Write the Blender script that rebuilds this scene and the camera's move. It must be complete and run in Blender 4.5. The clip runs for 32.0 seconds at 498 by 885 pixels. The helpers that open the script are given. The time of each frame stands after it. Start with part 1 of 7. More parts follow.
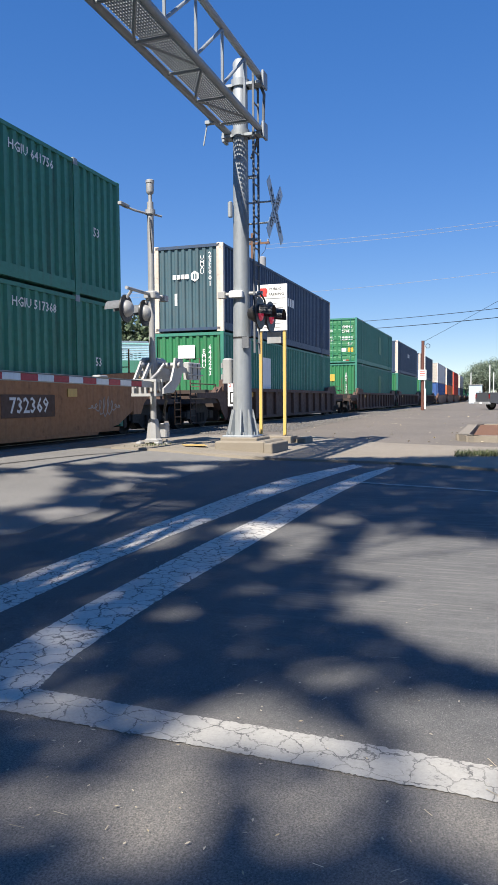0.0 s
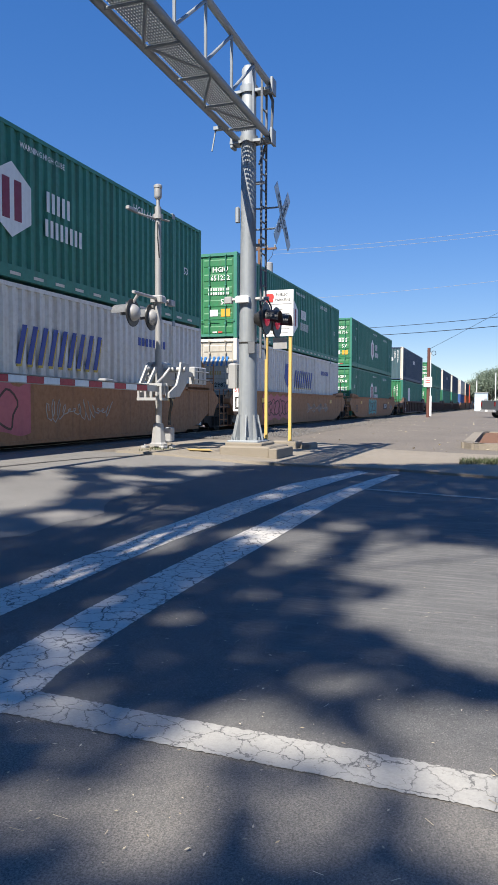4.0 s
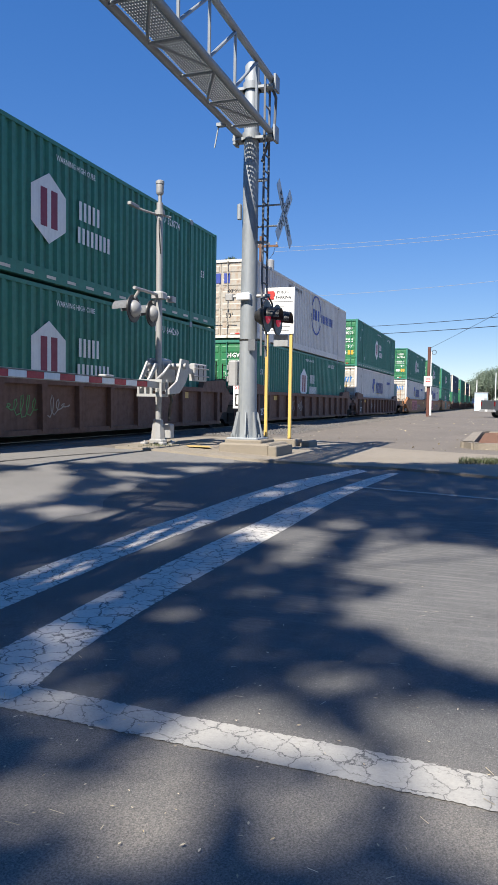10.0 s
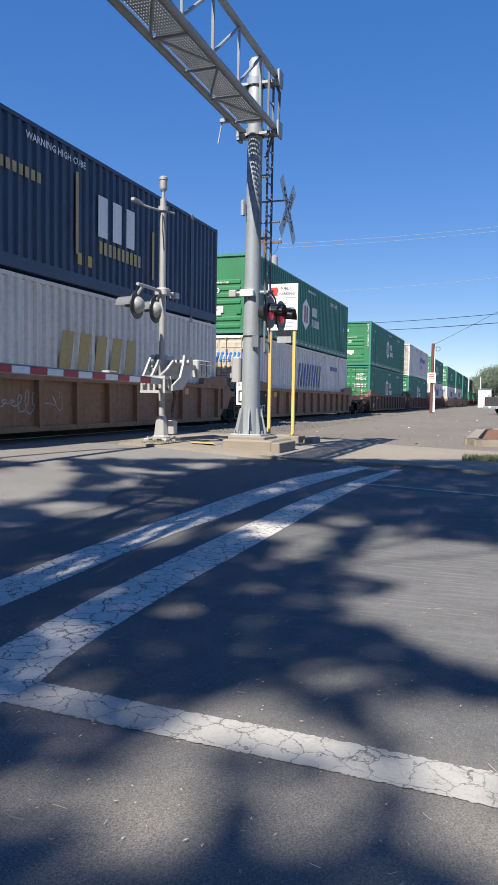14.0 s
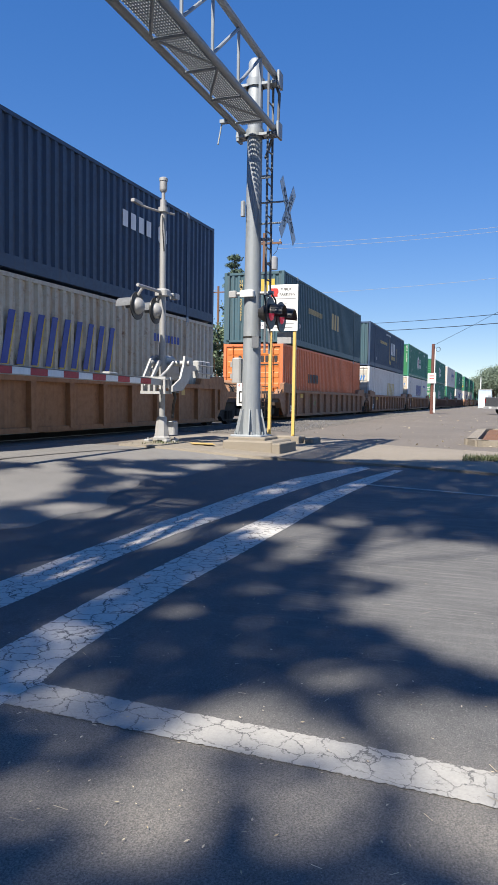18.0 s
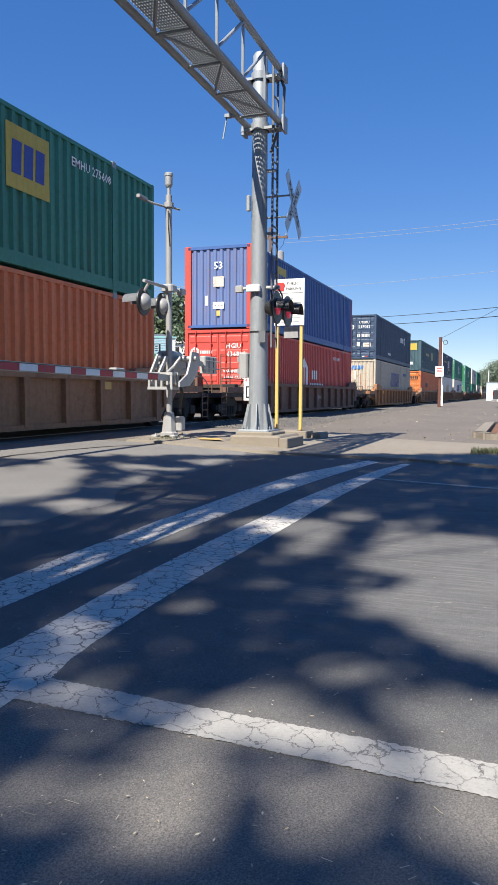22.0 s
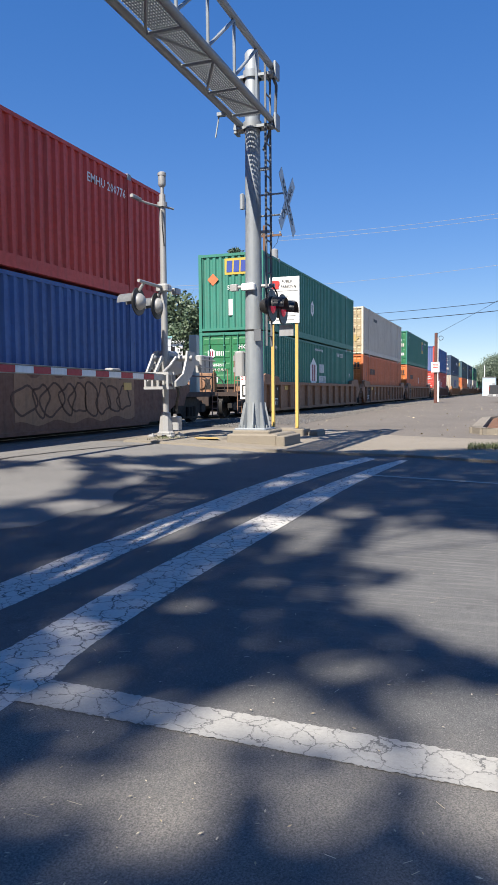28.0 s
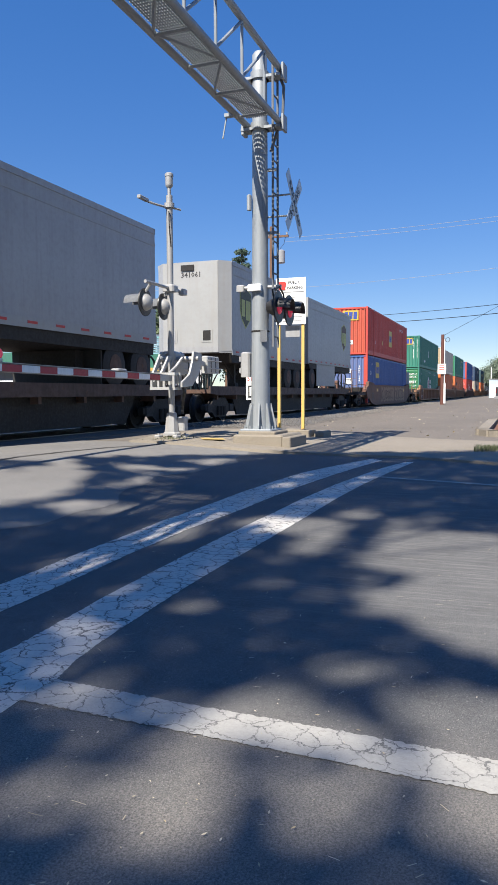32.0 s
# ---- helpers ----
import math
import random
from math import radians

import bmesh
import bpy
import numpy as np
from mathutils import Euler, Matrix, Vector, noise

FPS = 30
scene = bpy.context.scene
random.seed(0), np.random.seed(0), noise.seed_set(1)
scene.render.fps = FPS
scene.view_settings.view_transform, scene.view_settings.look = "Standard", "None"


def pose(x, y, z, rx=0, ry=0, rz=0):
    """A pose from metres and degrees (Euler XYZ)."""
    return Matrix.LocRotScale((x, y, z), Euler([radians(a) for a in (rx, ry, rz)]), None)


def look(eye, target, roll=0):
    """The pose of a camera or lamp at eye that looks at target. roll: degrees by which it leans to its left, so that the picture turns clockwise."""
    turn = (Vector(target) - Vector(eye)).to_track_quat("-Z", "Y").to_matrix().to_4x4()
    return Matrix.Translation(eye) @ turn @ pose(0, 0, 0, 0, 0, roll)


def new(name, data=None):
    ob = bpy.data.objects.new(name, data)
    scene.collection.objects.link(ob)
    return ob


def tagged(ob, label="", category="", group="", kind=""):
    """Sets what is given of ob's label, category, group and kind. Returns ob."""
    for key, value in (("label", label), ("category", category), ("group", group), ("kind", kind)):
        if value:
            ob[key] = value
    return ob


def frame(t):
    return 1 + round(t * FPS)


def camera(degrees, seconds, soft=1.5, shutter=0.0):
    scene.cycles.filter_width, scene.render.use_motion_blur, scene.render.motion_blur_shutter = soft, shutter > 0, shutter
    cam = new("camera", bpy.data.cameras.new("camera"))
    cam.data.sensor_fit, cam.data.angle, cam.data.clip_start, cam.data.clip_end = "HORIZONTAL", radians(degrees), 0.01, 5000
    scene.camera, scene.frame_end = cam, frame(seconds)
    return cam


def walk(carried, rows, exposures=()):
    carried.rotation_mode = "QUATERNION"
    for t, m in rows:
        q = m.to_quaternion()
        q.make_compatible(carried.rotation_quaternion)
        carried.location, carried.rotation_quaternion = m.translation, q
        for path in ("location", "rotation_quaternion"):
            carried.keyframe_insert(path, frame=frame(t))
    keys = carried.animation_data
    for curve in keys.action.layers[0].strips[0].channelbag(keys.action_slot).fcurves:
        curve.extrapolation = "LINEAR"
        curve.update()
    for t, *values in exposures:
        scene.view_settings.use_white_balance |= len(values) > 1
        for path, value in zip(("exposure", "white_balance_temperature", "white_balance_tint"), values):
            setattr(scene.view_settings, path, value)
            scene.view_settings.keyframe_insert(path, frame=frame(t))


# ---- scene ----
# Axes: X along the track (the way the train goes), Y across it, Z up.
EYE = Vector((0.0, 0.0, 1.3))


def aim(yaw, down, lean):
    """The camera's pose at the fixed eye: degrees to the left of the track's line, below the horizon, and of lean."""
    a, b = radians(yaw), radians(down)
    return look(EYE, EYE + Vector((math.cos(b) * math.cos(a), math.cos(b) * math.sin(a), -math.sin(b))), lean)


cam = camera(37.5, 32.0, soft=1.5)
walk(cam, [
    (0, aim(18.876, 3.368, -0.400)), (0.5, aim(18.920, 3.056, -0.169)), (1, aim(18.991, 2.786, -0.107)),
    (1.5, aim(19.076, 2.699, -0.032)), (2, aim(19.120, 2.699, 0.016)), (2.5, aim(19.172, 2.734, 0.066)),
    (3, aim(19.217, 2.813, 0.104)), (3.5, aim(19.234, 2.886, 0.175)), (5.5, aim(19.178, 3.280, 0.687)),
    (6, aim(19.054, 3.379, 0.952)), (6.5, aim(18.907, 3.388, 1.124)), (7, aim(18.821, 3.365, 1.271)),
    (7.5, aim(18.695, 3.285, 1.354)), (8, aim(18.657, 3.175, 1.280)), (8.5, aim(18.786, 3.071, 1.138)),
    (9, aim(18.988, 3.050, 0.948)), (9.5, aim(19.126, 3.115, 0.923)), (10, aim(19.205, 3.177, 0.869)),
    (10.5, aim(19.284, 3.268, 0.856)), (11, aim(19.356, 3.344, 0.710)), (11.5, aim(19.392, 3.394, 0.674)),
    (12, aim(19.408, 3.450, 0.691)), (12.5, aim(19.394, 3.460, 0.730)), (13, aim(19.415, 3.460, 0.802)),
    (13.5, aim(19.426, 3.459, 0.837)), (14, aim(19.452, 3.458, 0.929)), (14.5, aim(19.446, 3.452, 0.934)),
    (16.5, aim(19.229, 3.498, 1.029)), (17, aim(19.325, 3.417, 0.932)), (17.5, aim(19.394, 3.379, 0.885)),
    (18, aim(19.482, 3.398, 0.828)), (18.5, aim(19.628, 3.435, 0.663)), (19, aim(19.752, 3.516, 0.565)),
    (19.5, aim(19.844, 3.578, 0.533)), (20, aim(19.884, 3.639, 0.545)), (20.5, aim(19.979, 3.680, 0.477)),
    (21, aim(20.009, 3.736, 0.448)), (21.5, aim(20.056, 3.786, 0.366)), (22, aim(20.062, 3.803, 0.351)),
    (22.5, aim(20.066, 3.886, 0.398)), (23, aim(20.052, 4.036, 0.489)), (23.5, aim(20.034, 4.143, 0.468)),
    (24, aim(19.988, 4.083, 0.056)), (24.5, aim(19.923, 3.855, -0.493)), (25, aim(19.779, 3.676, -0.790)),
    (25.5, aim(19.687, 3.621, -0.767)), (27.5, aim(19.773, 3.885, -0.635)), (28, aim(19.837, 3.917, -0.492)),
    (28.5, aim(19.951, 3.914, -0.433)), (29, aim(19.991, 3.925, -0.421)), (29.5, aim(20.019, 3.925, -0.384)),
    (30, aim(20.086, 3.895, -0.288)), (30.5, aim(20.139, 3.856, -0.263)), (31, aim(20.207, 3.834, -0.272)),
    (31.5, aim(20.244, 3.844, -0.191)), (32, aim(20.288, 3.844, -0.236))],
     [(0, 0.8, 6300, 10), (32, 0.8, 6300, 10)])

# ---- light ----
SUN_AZ = math.atan2(1.5, -6.1)
SUN_EL = radians(48.8)
to_sun = Vector((math.cos(SUN_EL) * math.cos(SUN_AZ), math.cos(SUN_EL) * math.sin(SUN_AZ), math.sin(SUN_EL)))
world = bpy.data.worlds.new("sky")
scene.world = world
world.use_nodes = True
wn = world.node_tree
sky = wn.nodes.new("ShaderNodeTexSky")
sky.sky_type = "NISHITA"
sky.sun_disc = False
sky.sun_elevation = SUN_EL
sky.sun_rotation = math.pi / 2 - SUN_AZ
sky.altitude = 1500
sky.air_density, sky.dust_density, sky.ozone_density = 1.0, 0.0, 3.0
wn.nodes["Background"].inputs["Strength"].default_value = 0.172
deep = wn.nodes.new("ShaderNodeHueSaturation")
deep.inputs["Saturation"].default_value, deep.inputs["Hue"].default_value = 1.84, 0.518
soft_sky = wn.nodes.new("ShaderNodeGamma")
soft_sky.inputs["Gamma"].default_value = 0.54
wn.links.new(sky.outputs[0], soft_sky.inputs["Color"])
wn.links.new(soft_sky.outputs[0], deep.inputs["Color"])
wn.links.new(deep.outputs[0], wn.nodes["Background"].inputs["Color"])
sun_data = bpy.data.lights.new("sun", "SUN")
sun_data.energy, sun_data.angle, sun_data.color = 5.0, radians(0.53), (1.0, 0.915, 0.79)
sun = new("sun", sun_data)
sun.matrix_world = look(to_sun * 100, (0, 0, 0))


# ---- materials ----
def material(name):
    m = bpy.data.materials.new(name)
    m.use_nodes = True
    return m, m.node_tree, m.node_tree.nodes["Principled BSDF"]


def noise_node(t, scale, detail=4.0, rough=0.6, space="Object"):
    co = t.nodes.new("ShaderNodeTexCoord")
    n = t.nodes.new("ShaderNodeTexNoise")
    n.inputs["Scale"].default_value, n.inputs["Detail"].default_value, n.inputs["Roughness"].default_value = scale, detail, rough
    t.links.new(co.outputs[space], n.inputs["Vector"])
    return n


def ramp(t, src, stops):
    r = t.nodes.new("ShaderNodeValToRGB")
    els = r.color_ramp.elements
    while len(els) < len(stops):
        els.new(0.5)
    for e, (p, c) in zip(els, stops):
        e.position, e.color = p, (*c, 1) if len(c) == 3 else c
    t.links.new(src, r.inputs[0])
    return r


def mix(t, fac, a, b, kind="MIX"):
    n = t.nodes.new("ShaderNodeMix")
    n.data_type, n.blend_type = "RGBA", kind
    for sock, v in ((n.inputs[0], fac), (n.inputs[6], a), (n.inputs[7], b)):
        if isinstance(v, (int, float)):
            sock.default_value = v
        elif isinstance(v, tuple):
            sock.default_value = (*v, 1)
        else:
            t.links.new(v, sock)
    return n.outputs[2]


def bump(t, p, src, strength, dist=0.01):
    b = t.nodes.new("ShaderNodeBump")
    b.inputs["Strength"].default_value, b.inputs["Distance"].default_value = strength, dist
    t.links.new(src, b.inputs["Height"])
    t.links.new(b.outputs[0], p.inputs["Normal"])


def grey(v):
    return (v, v, v)


def paint(name, color, rough=0.45, dirt=0.35, metal=0.0, grime=(0.09, 0.075, 0.06), scale=1.0, rust=0.0):
    """Worn paint or bare metal: dirt in two scales, streaks running down, a fine orange peel."""
    m, t, p = material(name)
    big = noise_node(t, 0.7 * scale, 5)
    fine = noise_node(t, 9 * scale, 4)
    co = t.nodes.new("ShaderNodeTexCoord")
    mp = t.nodes.new("ShaderNodeMapping")
    mp.inputs["Scale"].default_value = (7 * scale, 7 * scale, 0.35 * scale)
    t.links.new(co.outputs["Object"], mp.inputs[0])
    streak = t.nodes.new("ShaderNodeTexNoise")
    streak.inputs["Scale"].default_value, streak.inputs["Detail"].default_value = 1.0, 4
    t.links.new(mp.outputs[0], streak.inputs["Vector"])
    lighter = tuple(min(1, c * 1.15 + 0.012) for c in color)
    base = mix(t, ramp(t, big.outputs[0], [(0.3, grey(0)), (0.75, grey(1))]).outputs[0], color, lighter)
    base = mix(t, ramp(t, fine.outputs[0], [(0.45, grey(0)), (0.8, grey(dirt * 0.7))]).outputs[0], base, grime)
    base = mix(t, ramp(t, streak.outputs[0], [(0.5, grey(0)), (0.78, grey(dirt))]).outputs[0], base, grime)
    if rust:
        rs = noise_node(t, 3.1 * scale, 8, 0.7)
        base = mix(t, ramp(t, rs.outputs[0], [(0.62 - 0.2 * rust, grey(0)), (0.75 - 0.15 * rust, grey(0.85))]).outputs[0], base, (0.16, 0.07, 0.03))
    t.links.new(base, p.inputs["Base Color"])
    t.links.new(ramp(t, fine.outputs[0], [(0.3, grey(rough * 0.85)), (0.8, grey(min(1, rough + 0.25)))]).outputs[0], p.inputs["Roughness"])
    p.inputs["Metallic"].default_value = metal
    bump(t, p, fine.outputs[0], 0.12, 0.004)
    return m


def ground_mat(name, dark, light, speck, scale=1.0, stain=(0.03, 0.03, 0.032), tracks=0.0, grit_and_sun=0.0):
    """Worn asphalt, concrete or crushed stone: broad patches, blotches, single stones in three tones, scuffs across."""
    m, t, p = material(name)
    big = noise_node(t, 0.35 * scale, 6, 0.65)
    mid = noise_node(t, 4 * scale, 6, 0.7)
    fine = noise_node(t, 130 * scale, 3, 0.8)
    base = mix(t, ramp(t, big.outputs[0], [(0.3, grey(0)), (0.7, grey(1))]).outputs[0], dark, light)
    base = mix(t, ramp(t, mid.outputs[0], [(0.52, grey(0)), (0.85, grey(0.5))]).outputs[0], base, stain)
    co = t.nodes.new("ShaderNodeTexCoord")
    for size, low, high, most in ((330, 0.9, 0.99, 0.6), (150, 0.95, 0.99, 0.3)):
        vor = t.nodes.new("ShaderNodeTexVoronoi")
        vor.inputs["Scale"].default_value = size * scale
        t.links.new(co.outputs["Object"], vor.inputs["Vector"])
        sp = t.nodes.new("ShaderNodeSeparateColor")
        t.links.new(vor.outputs["Color"], sp.inputs[0])
        base = mix(t, ramp(t, sp.outputs[0], [(low, grey(0)), (high, grey(most))]).outputs[0], base, speck)
        base = mix(t, ramp(t, sp.outputs[1], [(low - 0.25, grey(0)), (high, grey(most))]).outputs[0], base, stain)
    grain = noise_node(t, 170 * scale, 3, 0.6)
    base = mix(t, ramp(t, grain.outputs[0], [(0.4, grey(0.4)), (0.6, grey(0))]).outputs[0], base, stain)
    if tracks:
        mp = t.nodes.new("ShaderNodeMapping")
        mp.inputs["Scale"].default_value = (22, 0.9, 1)
        mp.inputs["Rotation"].default_value = (0, 0, 0.3)
        t.links.new(co.outputs["Object"], mp.inputs[0])
        ln = t.nodes.new("ShaderNodeTexNoise")
        ln.inputs["Scale"].default_value, ln.inputs["Detail"].default_value = 1.6, 6
        t.links.new(mp.outputs[0], ln.inputs["Vector"])
        axes = t.nodes.new("ShaderNodeSeparateXYZ")
        t.links.new(co.outputs["Object"], axes.inputs[0])
        lane = t.nodes.new("ShaderNodeMapRange")
        lane.inputs["From Min"].default_value, lane.inputs["From Max"].default_value = 3.2, 4.6
        t.links.new(axes.outputs[0], lane.inputs["Value"])
        side = t.nodes.new("ShaderNodeMapRange")
        side.inputs["From Min"].default_value, side.inputs["From Max"].default_value = 2.2, 1.2
        t.links.new(axes.outputs[1], side.inputs["Value"])
        scuff = ramp(t, ln.outputs[0], [(0.5, grey(0)), (0.75, grey(tracks))]).outputs[0]
        base = mix(t, mix(t, 1.0, scuff, mix(t, 1.0, lane.outputs[0], side.outputs[0], "MULTIPLY"), "MULTIPLY"), base, speck)
    if grit_and_sun:
        # brown grit near the stop line, made pale to brighten the sunlit ground too
        gn = noise_node(t, 1.3, 6, 0.75)
        strewn = t.nodes.new("ShaderNodeMapRange")
        strewn.inputs["From Min"].default_value, strewn.inputs["From Max"].default_value = 2.95, 2.3
        t.links.new(axes.outputs[0], strewn.inputs["Value"])
        amount = ramp(t, gn.outputs[0], [(0.38, grey(0.25)), (0.62, grey(grit_and_sun))]).outputs[0]
        base = mix(t, mix(t, 1.0, amount, strewn.outputs[0], "MULTIPLY"), base, mix(t, ramp(t, fine.outputs[0], [(0.4, grey(0)), (0.6, grey(1))]).outputs[0], (0.12, 0.112, 0.1), (0.36, 0.325, 0.28)))
    t.links.new(base, p.inputs["Base Color"])
    p.inputs["Roughness"].default_value = 0.86
    p.inputs["Specular IOR Level"].default_value = 0.35
    bump(t, p, fine.outputs[0], 0.6, 0.006)
    return m


ASPHALT = ground_mat("road_asphalt", (0.132, 0.131, 0.128), (0.19, 0.188, 0.183), (0.44, 0.42, 0.38), tracks=0.24, grit_and_sun=0.6)
# asphalt by the track, paled to stand for the sun on it
APPROACH = ground_mat("sun_pale_asphalt", (0.2, 0.193, 0.181), (0.27, 0.26, 0.244), (0.46, 0.44, 0.41), stain=(0.11, 0.105, 0.098))
LOT = ground_mat("lot_asphalt", (0.165, 0.145, 0.122), (0.23, 0.2, 0.168), (0.36, 0.33, 0.29), stain=(0.1, 0.088, 0.073))
CONCRETE = ground_mat("pavement_concrete", (0.26, 0.23, 0.185), (0.34, 0.3, 0.245), (0.44, 0.4, 0.33), stain=(0.16, 0.135, 0.1))
BALLAST = ground_mat("ballast", (0.16, 0.15, 0.14), (0.26, 0.245, 0.225), (0.42, 0.40, 0.37), scale=0.25)
SOIL = ground_mat("planter_soil", (0.20, 0.09, 0.045), (0.30, 0.15, 0.075), (0.4, 0.27, 0.16), scale=0.5)


def line_paint(name, pale, old, gap, crack_width, cover):
    """Thick old road paint, crazed into plates with dark gaps between them."""
    m, t, p = material(name)
    co = t.nodes.new("ShaderNodeTexCoord")
    wob = noise_node(t, 5, 5, 0.7)
    warp = mix(t, 0.13, co.outputs["Object"], wob.outputs[1])
    v = t.nodes.new("ShaderNodeTexVoronoi")
    v.feature = "DISTANCE_TO_EDGE"
    v.inputs["Scale"].default_value = 9.0
    t.links.new(warp, v.inputs["Vector"])
    v2 = t.nodes.new("ShaderNodeTexVoronoi")
    v2.feature = "DISTANCE_TO_EDGE"
    v2.inputs["Scale"].default_value = 21
    t.links.new(warp, v2.inputs["Vector"])
    big = noise_node(t, 1.1, 5, 0.7)
    fine = noise_node(t, 60, 4, 0.8)
    gaps = noise_node(t, 17, 3, 0.6)
    base = mix(t, ramp(t, fine.outputs[0], [(0.3, grey(0)), (0.75, grey(1))]).outputs[0], old, pale)
    base = mix(t, ramp(t, big.outputs[0], [(0.4, grey(0)), (0.75, grey(0.35))]).outputs[0], base, (0.36, 0.345, 0.31))
    crack = ramp(t, v.outputs[0], [(0.35 * crack_width, grey(1)), (crack_width, grey(0))]).outputs[0]
    part_of = ramp(t, gaps.outputs[0], [(0.38, grey(cover)), (0.54, grey(1))]).outputs[0]
    base = mix(t, mix(t, 1.0, crack, part_of, "MULTIPLY"), base, gap)
    small = ramp(t, v2.outputs[0], [(0.4 * crack_width, grey(0.8)), (1.4 * crack_width, grey(0))]).outputs[0]
    few = ramp(t, gaps.outputs[0], [(0.5, grey(0)), (0.62, grey(0.8))]).outputs[0]
    base = mix(t, mix(t, 1.0, small, few, "MULTIPLY"), base, gap)
    worn = ramp(t, wob.outputs[0], [(0.68, grey(0)), (0.78, grey(0.8))]).outputs[0]
    base = mix(t, worn, base, (0.14, 0.14, 0.135))
    t.links.new(base, p.inputs["Base Color"])
    p.inputs["Roughness"].default_value = 0.7
    bump(t, p, v.outputs[0], 0.35, 0.01)
    return m


LINE = line_paint("road_line_paint", (0.46, 0.445, 0.405), (0.35, 0.338, 0.308), (0.13, 0.127, 0.12), 0.032, 0.45)
# more crazed, and raised in tone because the crosswalk lies in shade
CRAZED_IN_SHADE = line_paint("crazed_shade_line_paint", (0.66, 0.635, 0.58), (0.54, 0.52, 0.475), (0.09, 0.088, 0.085), 0.046, 0.45)
GALV = paint("galvanised_steel", (0.26, 0.285, 0.305), 0.55, 0.6, 0.3, (0.4, 0.42, 0.43), 2.0)
ALUM = paint("cast_aluminium", (0.36, 0.36, 0.355), 0.5, 0.3, 0.3, (0.3, 0.29, 0.27), 3)
SILVER = paint("silver_paint", (0.37, 0.375, 0.37), 0.5, 0.3, 0.1, (0.3, 0.28, 0.25), 3)
BLACK = paint("black_paint", (0.016, 0.016, 0.017), 0.4, 0.25, 0, (0.06, 0.055, 0.05), 3)
DARK = paint("dark_iron", (0.012, 0.011, 0.0105), 0.7, 0.4, 0.1, (0.04, 0.03, 0.022), 2)
STEEL = paint("worn_rail_steel", (0.35, 0.34, 0.33), 0.3, 0.2, 0.9, (0.12, 0.07, 0.04), 2)
WHITE = paint("white_paint", (0.78, 0.78, 0.76), 0.45, 0.2, 0, (0.4, 0.38, 0.34), 2)
RED = paint("red_paint", (0.50, 0.035, 0.03), 0.45, 0.3, 0, (0.12, 0.06, 0.05), 2)
YELLOW = paint("yellow_paint", (0.66, 0.44, 0.12), 0.45, 0.25, 0, (0.3, 0.22, 0.1), 2)
ORANGE = paint("orange_placard", (0.8, 0.36, 0.03), 0.5, 0.2, 0, (0.3, 0.2, 0.1), 2)
FADED = paint("faded_yellow_paint", (0.5, 0.34, 0.1), 0.7, 0.6, 0, (0.3, 0.26, 0.2), 3)
WOOD = paint("weathered_wood", (0.16, 0.085, 0.05), 0.85, 0.5, 0, (0.06, 0.04, 0.03), 3)
RUBBER = paint("black_rubber", (0.02, 0.02, 0.02), 0.75, 0.3, 0, (0.07, 0.065, 0.06), 3)
PALEBLUE = paint("pale_blue_paint", (0.45, 0.55, 0.62), 0.5, 0.2, 0, (0.3, 0.3, 0.3), 2)


def glow(name, color, strength):
    m, t, p = material(name)
    p.inputs["Base Color"].default_value = (*color, 1)
    p.inputs["Emission Color"].default_value = (*color, 1)
    p.inputs["Emission Strength"].default_value = strength
    p.inputs["Roughness"].default_value = 0.25
    return m


LAMP_RED = glow("lit_red_lens", (0.42, 0.02, 0.055), 0.3)
LENS_RED = paint("unlit_red_lens", (0.22, 0.01, 0.012), 0.15, 0.1)


